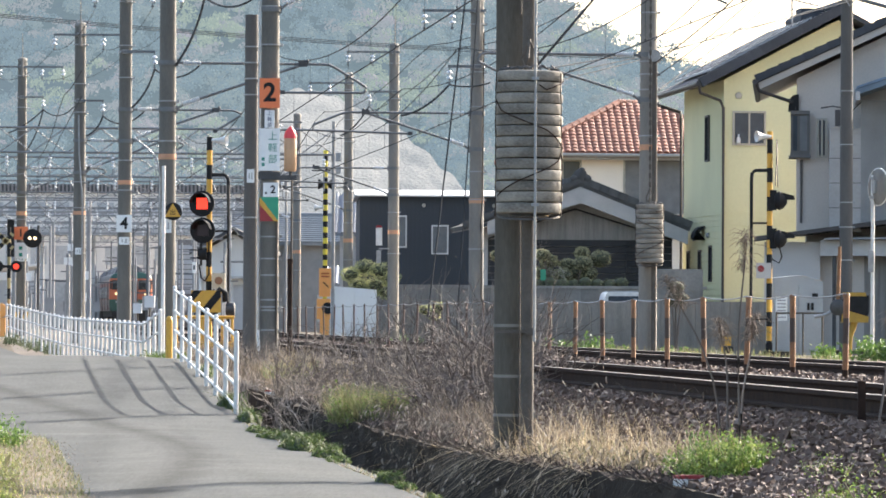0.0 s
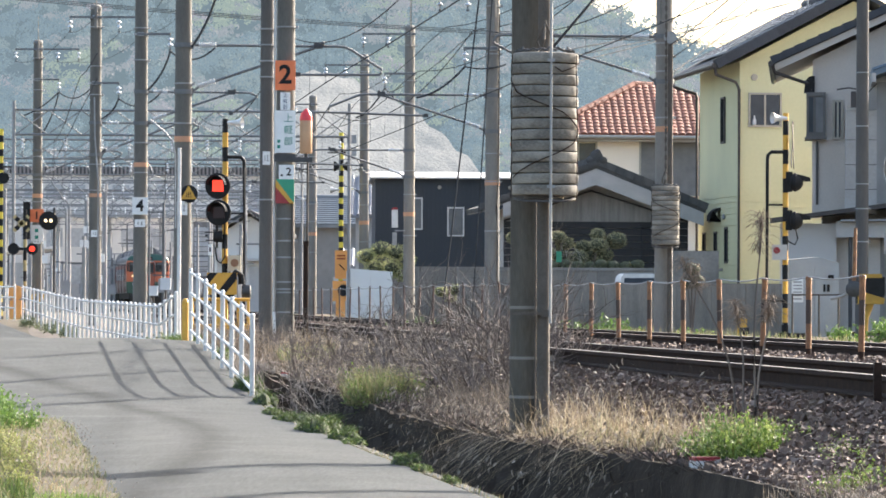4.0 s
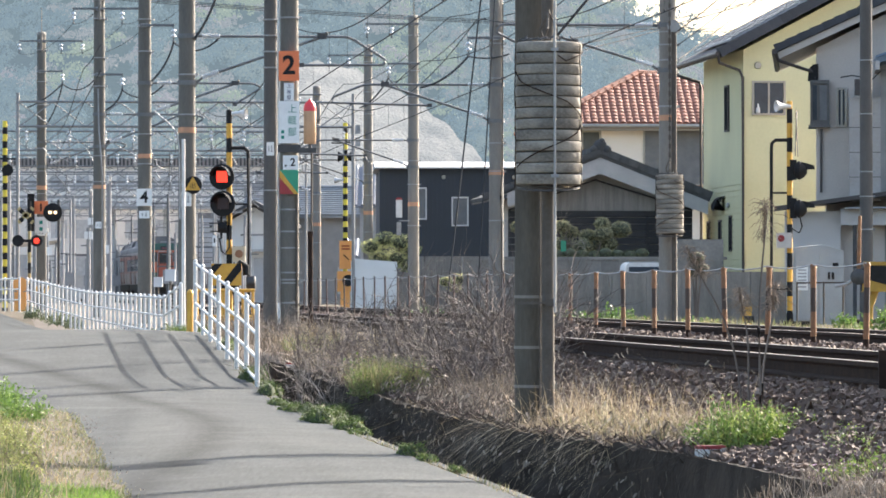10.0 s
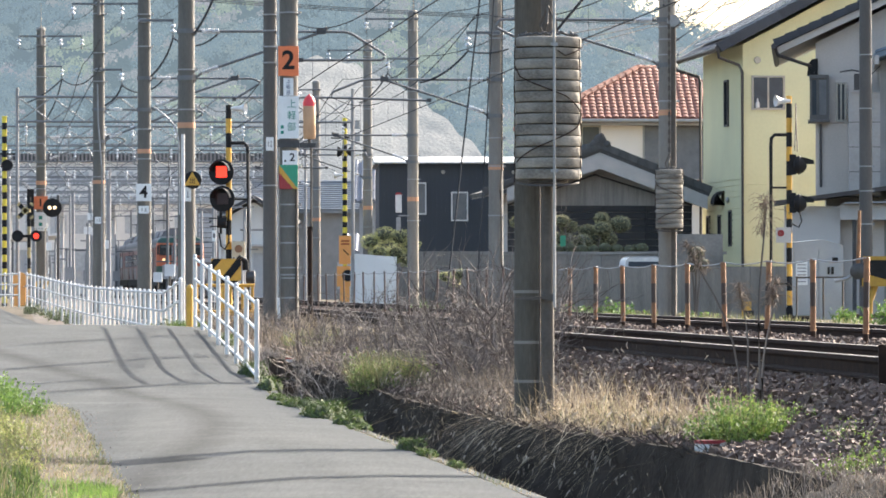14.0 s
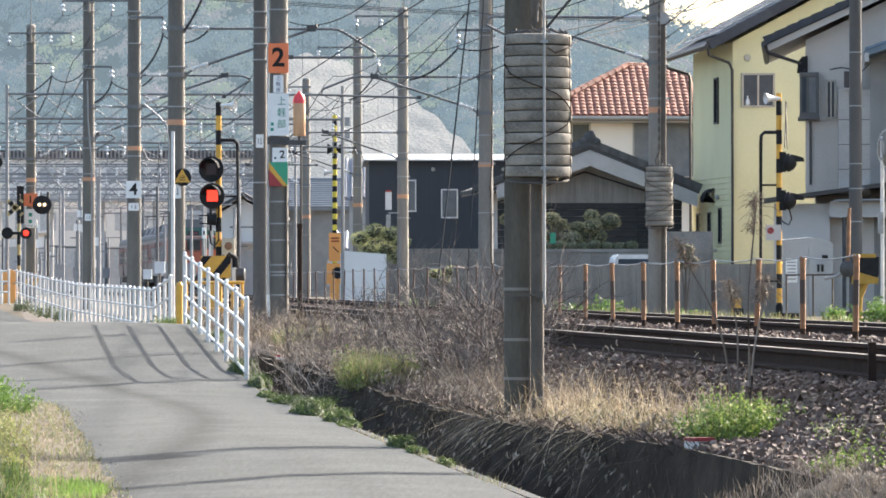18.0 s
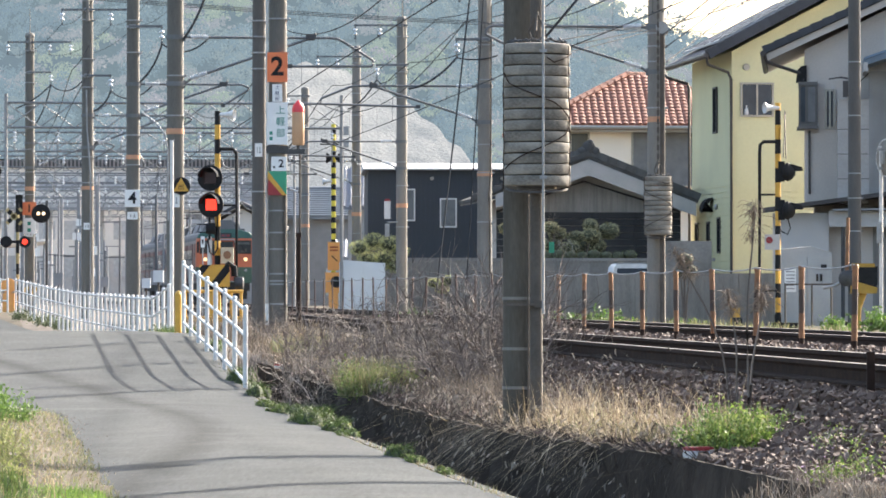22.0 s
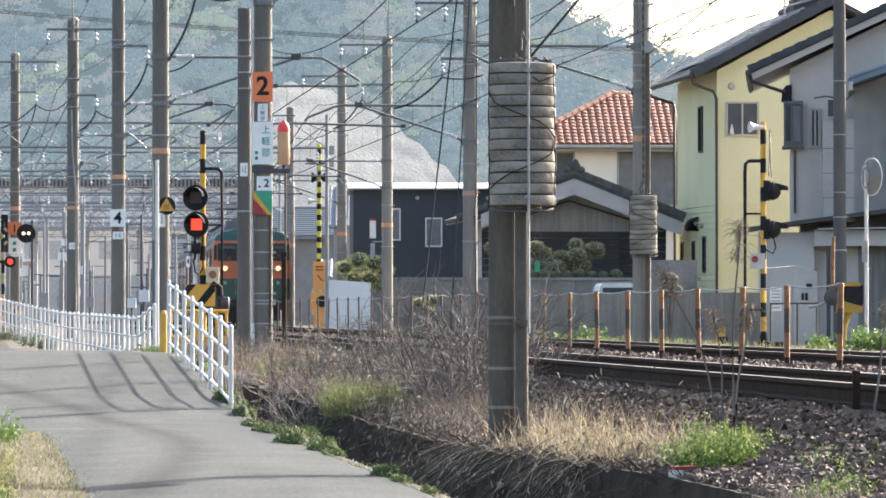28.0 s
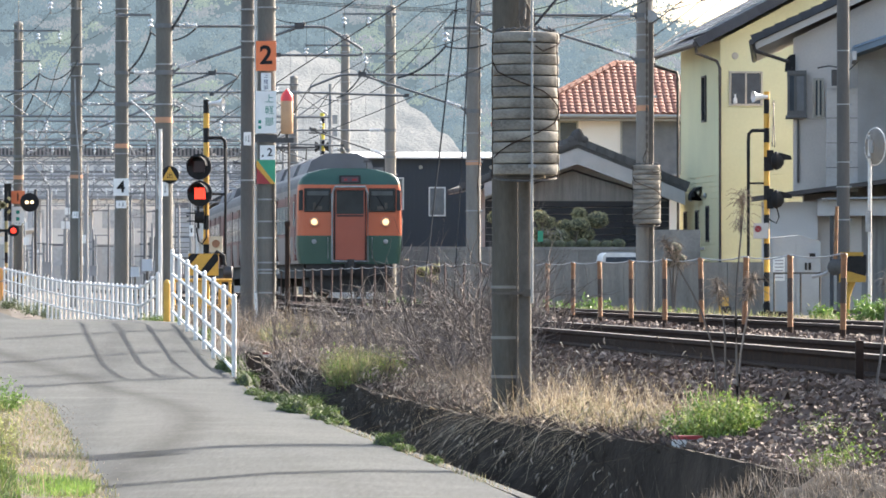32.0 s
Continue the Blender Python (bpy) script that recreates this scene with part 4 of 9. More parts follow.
b4 = board("number_board", G().box(-0.19, -0.23, 3.04, 0.19, -0.205, 3.47), WHITE_SIGN, P4, "white board with a black 4")
lettering("numeral", "4", 0.40, BLACK, b4, face(0, -0.231, 3.25), "black numeral", bold=0.01)
P135 = catenary_pole(-10.3, 129.2, -0.4, 8.68, 0.172, bands=[(3.4, 0.1)], marks=[(2.28, 0.19, 0.19)], rod=True)
part("conduit", G().tube([(0.1, -0.2, 0), (0.1, -0.2, 4.2), (0.0, -0.2, 5.5), (-0.02, -0.2, 6.6)], 0.025, 6), GALV, P135, "pale grey conduit")
P33 = catenary_pole(-14.73, 159.6, -0.4, 9.4, 0.172, bands=[(4.05, 0.14)], marks=[(2.45, 0.28, 0.2)], rod=True, label="concrete catenary pole with an orange number 1 board")
b1 = board("number_board", G().box(-0.23, -0.23, 3.6, 0.25, -0.205, 4.05), ORANGE_SIGN, P33, "orange board with a black 1")
lettering("numeral", "1", 0.36, BLACK, b1, face(0, -0.231, 3.82), bold=0.01)
board("lower_board", G().box(-0.2, -0.23, 2.95, 0.22, -0.205, 3.5), WHITE_SIGN, P33, "white plate with unreadable green marks")
part("small_mark", G().box(-0.06, -0.234, 3.25, 0.06, -0.23, 3.37).box(-0.06, -0.234, 3.02, 0.06, -0.23, 3.14), INK_GREEN, P33)

# right row and the pole between
PC = catenary_pole(3.93, 89.5, -0.3, 9.5, 0.172, bands=[(3.82, 0.11)], rings=[4.4, 5.3, 5.6, 5.85, 6.0, 1.2, 2.0, 6.8], skin=POLE_LIGHT)
part("pulley", G().lathe([(0.10, -0.05), (0.12, -0.05), (0.10, 0), (0.12, 0.05), (0.10, 0.05)], 16, (0.1, -0.25, 5.95), "Y"), GALV, PC, "tension pulley wheel")
gp2 = thing("guide_pipe", pose(4.04, 89.25, -0.3), "grey steel guide pipe strapped to a pole", "pipe")
part("pipe", G().cyl((0, 0, -0.2), (0, 0, 6), 0.05, None, 12), GALV_DULL, gp2)
tension_weight(3.945, 89.05, 1.62, 0.275, 12, 0.095, "smaller stack of pale concrete discs on a pole")
PM = catenary_pole(0.70, 105.7, -0.3, 7.8, 0.168, bands=[(3.18, 0.11)], skin=POLE_LIGHT)
part("mast_extension", G().cyl((0.02, -0.2, 6.9), (0.02, -0.2, 10.2), 0.06, 0.05, 10), POLE_LIGHT, PM, "slim pale pipe clamped to the pole head")
part("conduit", G().tube([(0.12, -0.16, 0), (0.12, -0.16, 2.2), (0.10, -0.17, 3.0), (0.14, -0.15, 3.6), (0.15, -0.13, 7.4)], 0.018, 6), GALV_DULL, PM, "thin dark conduit")
P690 = catenary_pole(-1.63, 142.8, -0.2, 8.96, 0.172, bands=[(3.15, 0.13)], rod=True, skin=POLE_LIGHT)
mb = part("meter_box", G().box(-0.54, -0.2, 3.0, -0.35, -0.05, 3.55), WHITE, P690, "white box with a red top on an arm", smooth=False)
part("red_top", G().prism([(-0.55, 3.55), (-0.34, 3.55), (-0.38, 3.62), (-0.51, 3.62)], -0.21, -0.04), RED_SIGN, mb, smooth=False)
part("lower_box", G().box(-0.52, -0.18, 2.45, -0.38, -0.06, 2.85), GALV, P690, "small grey box")
part("box_arm", G().cyl((-0.45, -0.1, 2.9), (0, -0.1, 2.9), 0.025, None, 6), GALV, P690)
P612 = catenary_pole(-3.56, 167.5, -0.2, 9.37, 0.172, bands=[(3.3, 0.14)], skin=POLE_LIGHT)
P520 = catenary_pole(-6.14, 189.3, -0.2, 8.85, 0.172, bands=[(3.2, 0.14)], skin=POLE_LIGHT)
PU = catenary_pole(9.70, 111.5, -0.2, 11.0, 0.155, rings=[2.2, 3.0, 3.6, 5.0, 6.3], label="grey concrete utility pole in front of the grey house", name="utility_pole", skin=POLE_DARK)
part("meter_box", G().box(-0.26, -0.22, 8.6, -0.08, -0.10, 9.0), GALV, PU, "small grey box")
part("cable_loop", G().tube([(-0.1, -0.18, 8.6), (0.05, -0.2, 8.35), (0.18, -0.2, 8.5), (0.17, -0.16, 9.1), (0.12, -0.1, 9.4)], 0.02, 6), GALV, PU)
# out of view; added so that their shadows cross the ramp
for y in (77.3, 82.7):
    catenary_pole(9.5, y, -0.3, 11.6, 0.12, label="slim unseen pole added to throw its shadow on the ramp", name="utility_pole")
PS = catenary_pole(LX(41.6, 4.2), 41.6, -0.3, 9.5, 0.172, label="concrete catenary pole on the far side of the tracks")


# ---- fences, marker posts, crossing gear ----
def fence_post_mesh(h):
    return G().cyl((0, 0, 0), (0, 0, h), 0.031, None, 10).lathe([(0.031, h), (0.025, h + 0.018), (0.01, h + 0.03)], 10)


def white_fence(name, pts, h, label, rails):
    """Posts at each point (x, y, z of the foot) and rails between them that follow the ground."""
    f = thing(name, Matrix.Identity(4), label, "fence", "white pipe fences")
    me = fence_post_mesh(h).mesh("post", WHITE)
    for x, y, z in pts:
        part("post", me, None, f, m=pose(x, y, z - 0.02))
    for hz in rails:
        part("rail", G().tube([(x, y, z + hz) for x, y, z in pts], 0.021, 8), WHITE, f)
    return f


near_pts = []
for i in range(8):
    y = 57.7 + 1.97 * i
    near_pts.append((-2.62 - 0.115 * (y - 57.7), y, smooth_between(y, [(57, -0.80), (60, -0.62), (71.5, -0.10)])))
white_fence("pipe_fence", near_pts, 1.10, "white-painted steel pipe fence on the ramp of the lane", (1.04, 0.72, 0.42, 0.14))
far_pts = []
for i in range(36):
    k = i / 35
    y = 75 + 57 * k
    far_pts.append((-4.65 - 7.95 * k + 0.35 * math.sin(k * 3.1), y, smooth_between(y, [(75, -0.35), (80, -0.56), (100, -0.50), (108, -0.46), (118, -0.33), (132, -0.08)])))
white_fence("pipe_fence", far_pts, 1.0, "long white-painted steel pipe fence along the lane", (0.95, 0.64, 0.33))
far2 = [(-12.6 - 3.6 * i / 8, 132 + 2.4 * i, -0.06) for i in range(1, 9)]
white_fence("pipe_fence", far2, 1.0, "white-painted steel pipe fence along the lane", (0.95, 0.64, 0.33))

yp = thing("gate_post", pose(-4.38, 73.0, -0.14), "stout yellow steel post between the white fences", "post")
part("post", G().cyl((0, 0, 0), (0, 0, 0.62), 0.055, None, 12).lathe([(0.055, 0.62), (0.04, 0.66), (0.01, 0.68)], 12), YELLOW, yp)
lp = thing("pale_lamp_post", pose(-4.68, 76.2, -0.3), "slim white steel post with a bowed cable", "post")
part("post", G().cyl((0, 0, 0), (0, 0, 3.33), 0.034, 0.03, 10), WHITE, lp)
part("cable", G().tube([(-0.06, 0, 2.0), (-0.07, 0, 3.2), (-0.12, 0, 3.45), (-0.25, 0, 3.6), (-0.5, 0.2, 3.8)], 0.016, 6), GALV, lp)

# marker posts between the tracks, banded orange and black, with a rope
POST_TOP = 0.83
rope_pts = []
stake_g = {}
rr = np.random.RandomState(3)
for i in range(30):
    y = 47.0 + 2.98 * i
    x = LX(y)
    m = thing("marker_post", pose(x, y, -0.22, rr.uniform(-1.5, 1.5), rr.uniform(-2, 2), 0), "rusty marker post banded orange and dark brown between the tracks", "post", "marker posts between the tracks")
    if "dark" not in stake_g:
        stake_g["dark"] = G().cyl((0, 0, -0.15), (0, 0, 0.23), 0.031, None, 8).mesh("lower_band", RUST)
        stake_g["or"] = G().cyl((0, 0, 0.23), (0, 0, 0.50), 0.032, None, 8).mesh("orange_band", ORANGE)
        stake_g["bk"] = G().cyl((0, 0, 0.50), (0, 0, 0.76), 0.032, None, 8).mesh("dark_band", BLACK_BROWN := material("dark_brown_paint", (0.045, 0.035, 0.03), (0.065, 0.04, 0.03), 0.8, scale=12, bump=0.1))
        stake_g["top"] = G().cyl((0, 0, 0.76), (0, 0, 1.0), 0.032, None, 8).mesh("top_band", ORANGE)
        stake_g["rusty"] = G().cyl((0, 0, -0.15), (0, 0, 1.07), 0.020, None, 8).mesh("shaft", PALE_RUST)
        stake_g["hook"] = G().tube([(0, 0, 1.06), (0, -0.03, 1.075), (0, -0.045, 1.05), (0, -0.03, 1.02)], 0.009, 5).mesh("rope_hook", GALV_DULL)
        stake_g["cap"] = G().lathe([(0.036, 0.97), (0.036, 1.005), (0.028, 1.015)], 8).mesh("cap", ORANGE)
    if i < 11:
        bands = (("lower_band", "dark"), ("orange_band", "or"), ("dark_band", "bk"), ("orange_band", "top"), ("cap", "cap"))
    else:
        bands = (("shaft", "rusty"), ("rope_hook", "hook"))
        tagged(m, "thin rusty brown marker post between the tracks")
    for nm, key in bands:
        part(nm, stake_g[key], None, m)
    rope_pts.append(Vector((x, y - 0.045, 0.79 if i < 11 else 0.83)))
    if i:
        a, b = rope_pts[-2], rope_pts[-1]
        rope_pts[-1:-1] = [a.lerp(b, k / 4) - Vector((0, 0, 0.035 * 4 * (k / 4) * (1 - k / 4))) for k in (1, 2, 3)]
solo("marker_rope", G().tube(rope_pts, 0.008, 5), GALV, "pale rope strung along the marker posts", "rope")

# the steel barrier rail in front of the near track
sy = 31.3
st = thing("rail_stake", pose(2.83, sy, -0.75), "dark rusty steel stake beside the near rail", "post")
part("stake", G().box(-0.025, -0.03, -0.2, 0.028, 0.03, 0.85), RUST, st)


def striped_mast(x, y, z0, top, r, band, bright, name, label):
    m = thing(name, pose(x, y, z0), label, "crossing signal", "crossing masts")
    z, k = 0.0, 0
    h = top - z0
    while z < h:
        e = min(h, z + band)
        part("band", G().cyl((0, 0, z), (0, 0, e), r, None, 12), bright if k % 2 else BLACK, m, "yellow band" if k % 2 else "black band")
        z, k = e, k + 1
    part("foot", G().lathe([(r * 2.2, 0), (r * 2.2, 0.05), (r * 1.2, 0.1), (r * 1.2, 0.25)], 12), BLACK, m)
    return m


def horn(parent, x, y, z, turn, tilt=0):
    """A loudspeaker horn."""
    g = G().lathe([(0.035, 0.0), (0.045, 0.08), (0.05, 0.12), (0.07, 0.24), (0.115, 0.32), (0.12, 0.33), (0.11, 0.32), (0.03, 0.15)], 14)
    part("horn", g, WHITE, parent, "white loudspeaker horn", m=pose(x, y, z, 90 + tilt, 0, turn))


# the mast at the left side of the crossing
M1 = striped_mast(-5.05, 98.1, -0.25, 4.38, 0.062, 0.31, YELLOW, "crossing_signal", "yellow and black crossing mast with two red flashing lights")
horn(M1, 0.06, -0.1, 4.55, 72)
part("side_frame", G().tube([(0.0, 0, 3.82), (0.33, 0, 3.82), (0.40, 0, 3.74), (0.41, 0, 3.6), (0.41, 0, 0.0)], 0.038, 8), BLACK, M1)
part("side_strut", G().cyl((0, 0, 2.62), (0.41, 0, 2.62), 0.025, None, 6), BLACK, M1)
LENSES = []
for dx, dz in ((-0.15, 3.20), (-0.13, 2.63)):
    fl = part("flasher", G().lathe([(0.05, 0.16), (0.23, 0.10), (0.275, 0.02), (0.275, -0.01), (0.25, -0.02), (0.002, -0.03)], 26, (0, 0, 0), "Y"), BLACK, M1, "round black hooded light", m=pose(dx, -0.14, dz, 0, 0, -12))
    part("hood", G().prism([(0.19 * math.cos(radians(a)), 0.19 * math.sin(radians(a)) + 0.02) for a in range(0, 181, 15)] + [(0.21 * math.cos(radians(a)), 0.21 * math.sin(radians(a)) + 0.02) for a in range(180, -1, -15)], -0.26, -0.02), BLACK, fl)
    lens = part("lens", G().box(-0.12, -0.12, -0.12, 0.12, 0.12, 0.12), [RED_ON, RED_OFF], fl, "square red lamp face", m=pose(0.02, 0.06, 0.0), smooth=False)
    for face in lens.data.polygons:
        face.material_index = 0 if face.normal.y < -0.5 else 1
    LENSES.append(lens)
sp = part("side_flasher", G().cyl((-0.24, -0.06, 2.12), (-0.04, -0.06, 2.12), 0.11, 0.13, 14), BLACK, M1, "dark side light")
part("side_lamp_hood", G().box(-0.42, -0.12, 2.2, -0.1, 0.0, 2.225), BLACK, sp)
part("side_lamp_hood", G().box(-0.40, -0.12, 2.03, -0.1, 0.0, 2.055), BLACK, sp)
part("side_lamp_stem", G().box(-0.19, -0.1, 1.88, -0.14, -0.02, 2.36), BLACK, sp)
part("hanging_cable", G().tube([(0, -0.06, 2.4), (0.01, -0.12, 1.7), (-0.08, -0.12, 1.55), (-0.16, -0.12, 1.62), (-0.2, -0.1, 1.9)], 0.018, 6), BLACK, M1)
bx = part("control_box", G().box(0.08, -0.2, 1.38, 0.35, 0.02, 1.72), material("cream_enamel", (0.62, 0.52, 0.36), (0.5, 0.42, 0.3), 0.5, bump=0.02), M1, "cream alarm button box", smooth=False)
part("button", G().lathe([(0.085, 0), (0.085, 0.02), (0.05, 0.03)], 16, (0.22, -0.235, 1.56), "Y"), material("brown_emblem", (0.30, 0.15, 0.08), bump=0.0), bx)
part("pipe", G().cyl((-0.16, -0.05, 0.0), (-0.16, -0.05, 1.95), 0.05, None, 8), WHITE, M1, "white pipe")
BM = thing("barrier_machine", pose(-5.05, 96.3, -0.25), "yellow and black barrier machine at the crossing", "barrier")
part("pedestal", G().box(-0.16, -0.16, 0, 0.16, 0.16, 0.75), YELLOW, BM)
part("board", G().box(-0.27, -0.2, 0.88, 0.36, -0.17, 1.34), YELLOW, BM, "yellow board with black diagonal bars", smooth=False)
part("black_stripe", G().prism([(-0.09, 0.882), (0.10, 0.882), (0.358, 1.2), (0.358, 1.338), (0.27, 1.338)], -0.206, -0.203), BLACK, BM, smooth=False)
part("black_stripe", G().prism([(-0.268, 1.06), (-0.268, 1.27), (-0.21, 1.338), (-0.04, 1.338)], -0.206, -0.203), BLACK, BM, smooth=False)
part("body", G().box(-0.2, -0.15, 0.7, 0.3, 0.12, 1.25), BLACK, BM)
part("head", G().tube([(0.2, 0, 1.2), (0.34, 0, 1.36), (0.44, 0, 1.28), (0.45, 0, 1.1)], 0.07, 8), BLACK, BM)
part("arm_hub", G().lathe([(0.12, 0), (0.14, 0.03), (0.14, 0.18), (0.1, 0.2)], 14, (0.45, 0, 0.95), "X"), DARK_STEEL, BM)
YR = thing("yellow_rail", pose(-4.9, 92.4, -0.35), "yellow steel pipe railing beside the crossing", "railing")
for px in (-0.5, 0.05, 0.28, 0.42, 0.62):
    part("post", G().cyl((px, 0, -0.1), (px, 0, 0.9), 0.03, None, 8), YELLOW, YR)
for pz in (0.88, 0.35, 0.30):
    part("rail", G().cyl((-0.62, 0, pz), (0.66, 0, pz), 0.035, None, 8), YELLOW, YR)

# the mast beyond the tracks with lemon bands, and the orange board below it
M2 = striped_mast(-4.38, 167.0, -0.15, 6.63, 0.085, 0.2, LEMON, "crossing_signal", "thin lemon and black striped crossing mast")
U = 1.41
part("flasher", G().lathe([(0.03, -0.1), (0.16, 0.05), (0.18, 0.1), (0.16, 0.12)], 14, (0.14, -0.1, 0), "X"), BLACK, M2, "dark round light seen edge-on", m=pose(0, 0, 5.55) @ Matrix.Scale(U, 4))
part("flasher", G().lathe([(0.03, 0.1), (0.13, -0.02), (0.14, -0.06)], 14, (-0.13, -0.1, 0), "X"), BLACK, M2, m=pose(0, 0, 5.55) @ Matrix.Scale(U, 4))
part("cross_bar", G().cyl((-0.5, 0, 6.05), (0.5, 0, 6.05), 0.025, None, 6), BLACK, M2)
for dz in (6.45, 6.0):
    part("lamp_box", G().box(0.2, -0.1, dz - 0.07, 0.55, 0.05, dz + 0.25), GALV, M2)
horn(M2, -0.07, -0.1, 4.7, -120)
ORANGE_BOARD = material("orange_yellow_board", (0.86, 0.38, 0.10), (0.74, 0.32, 0.09), 0.6, bump=0.0)
BROWN_INK = material("brown_ink", (0.40, 0.09, 0.03), bump=0)
ob = part("notice_board", G().box(-0.21, -0.15, 1.47, 0.24, -0.12, 2.5), ORANGE_BOARD, M2, "orange notice board with a black arm", smooth=False)
part("arm_sign", G().box(-0.14, -0.158, -0.02, 0.14, -0.151, 0.02, pose(0.04, 0, 1.9, 0, 45, 0)), BLACK, ob)
for dz in (2.28, 2.17):
    part("text_bar", G().box(-0.13, -0.158, dz, 0.16, -0.151, dz + 0.06), BROWN_INK, ob, "unreadable line of writing")
B2 = thing("barrier_machine", pose(-4.35, 165.6, -0.2) @ Matrix.Scale(1.41, 4), "orange-yellow barrier machine beyond the tracks", "barrier")
part("pedestal", G().box(-0.12, -0.12, 0, 0.12, 0.12, 0.55), ORANGE_BOARD, B2)
part("body", G().box(-0.2, -0.14, 0.5, 0.2, 0.14, 1.02), ORANGE_BOARD, B2)
part("hub", G().lathe([(0.12, -0.18), (0.15, -0.18), (0.15, -0.14)], 14, (0.08, 0, 0.78), "Y"), BLACK, B2)
# white paint, with distance haze put into the tone
CABINET_PALE = material("hazed_white_cabinet_paint", (0.66, 0.68, 0.69), (0.56, 0.58, 0.59), 0.6, scale=1.5, bump=0.04)
BB = thing("equipment_cabinet", pose(-3.22, 161.0, -0.2, 0, 0, SLANT) @ Matrix.Scale(1.36, 4), "pale blue-grey steel equipment cabinet with a sloped top", "cabinet")
g = G()
g.prism([(-0.56, 0), (0.56, 0), (0.56, 1.28), (-0.50, 1.36), (-0.56, 1.30)], -0.4, 0.4)
part("body", g, CABINET_PALE, BB)
part("door", G().box(-0.5, -0.425, 0.08, -0.02, -0.4, 1.2), CABINET_PALE, BB)
part("door", G().box(0.0, -0.425, 0.08, 0.5, -0.4, 1.18), CABINET_PALE, BB)

# the mast at the right side of the crossing
MR = striped_mast(6.74, 95.8, -0.2, 4.46, 0.06, 0.30, YELLOW, "crossing_signal", "yellow and black crossing mast turned away, with dark lights")
horn(MR, 0.02, -0.05, 4.55, -70)
part("side_frame", G().tube([(0, 0, 3.85), (-0.3, 0, 3.85), (-0.37, 0, 3.78), (-0.38, 0, 3.6), (-0.38, 0, 0.45)], 0.036, 8), BLACK, MR)
part("side_strut", G().cyl((-0.38, 0, 2.75), (0, 0, 2.75), 0.024, None, 6), BLACK, MR)
part("side_strut", G().cyl((-0.38, 0, 0.75), (0, 0, 0.75), 0.024, None, 6), BLACK, MR)
part("crossbuck_blade", G().box(-0.008, -0.6, -0.07, 0.008, 0.6, 0.07, pose(0.13, -0.1, 4.0, 0, 0, 0) @ pose(0, 0, 0, 0, 0, -7) @ pose(0, 0, 0, 48, 0, 0)), GALV_DULL, MR, "edge-on crossing blade")
part("crossbuck_blade", G().box(-0.008, -0.6, -0.07, 0.008, 0.6, 0.07, pose(0.145, -0.1, 4.0, 0, 0, 0) @ pose(0, 0, 0, 0, 0, -7) @ pose(0, 0, 0, -48, 0, 0)), GALV_DULL, MR, "edge-on crossing blade")
for dz in (3.22, 2.42):
    fl = part("flasher", G().lathe([(0.06, 0.08), (0.14, 0.10), (0.20, 0.20), (0.15, 0.30), (0.07, 0.36)], 16, (0, 0, 0), "X"), BLACK, MR, "dark light seen from the side", m=pose(0, 0, dz))
    part("hood", G().prism([(0.24, 0.02), (0.52, 0.02), (0.50, 0.10), (0.3, 0.16), (0.24, 0.16)], -0.1, 0.1), BLACK, fl)
    part("flasher_clamp", G().box(0.0, -0.07, dz - 0.2, 0.14, 0.07, dz + 0.22), BLACK, MR)
part("hanging_cable", G().tube([(0.2, 0, 2.3), (0.26, 0, 2.05), (0.2, 0, 1.92), (0.1, 0, 1.97), (0.04, 0, 2.02)], 0.016, 6), BLACK, MR)
bx = part("control_box", G().box(-0.28, -0.16, 1.60, 0.03, -0.04, 1.92), material("grey_white_enamel", (0.55, 0.53, 0.50), (0.45, 0.43, 0.41), 0.5, bump=0.02), MR, "grey alarm box", smooth=False)
part("button", G().lathe([(0.07, 0), (0.07, 0.02), (0.04, 0.03)], 16, (-0.19, -0.19, 1.80), "Y"), RED_SIGN, bx)
part("notice", G().box(-0.02, -0.12, 0.0, 0.22, -0.105, 0.5, pose(0.14, -0.1, 0.72)), WHITE_SIGN, MR, "white notice sheet", smooth=False)
for k in range(6):
    part("text_bar", G().box(0.15, -0.225, 0.78 + 0.07 * k, 0.33, -0.221, 0.805 + 0.07 * k), GALV, MR, "unreadable line of writing")
part("foot_block", G().box(-0.15, -0.2, -0.1, 0.4, 0.2, 0.08), BLACK, MR)
CR = thing("equipment_cabinet", pose(7.37, 97.2, -0.2, 0, 0, SLANT), "large pale blue-grey steel equipment cabinet by the crossing", "cabinet")
g = G()
g.prism([(-0.54, 0), (0.54, 0), (0.54, 1.55), (0.1, 1.68), (-0.54, 1.62)], -0.4, 0.4)
part("body", g, CABINET, CR)
part("door", G().box(-0.5, -0.42, 0.1, 0.0, -0.4, 1.45), CABINET, CR)
part("door", G().box(0.02, -0.42, 0.1, 0.5, -0.4, 1.45), CABINET, CR)
part("handle", G().box(0.3, -0.45, 1.2, 0.42, -0.42, 1.3), BLACK, CR)
part("handle", G().box(0.2, -0.45, 0.95, 0.24, -0.42, 1.1).box(0.28, -0.45, 0.95, 0.33, -0.42, 1.1), BLACK, CR)
RR = thing("steel_railing", pose(7.2, 95.2, -0.2), "thin dark steel railing before the cabinet", "railing")
for px in (-0.35, 0.2, 0.6):
    part("post", G().cyl((px, 0, 0), (px, 0, 0.9), 0.02, None, 6), GALV_DULL, RR)
part("rail", G().cyl((-0.35, 0, 0.88), (0.75, 0, 0.88), 0.02, None, 6), GALV_DULL, RR)
BR = thing("barrier_machine", pose(8.33, 94.6, -0.25), "black and yellow barrier machine with an upright orange arm", "barrier")
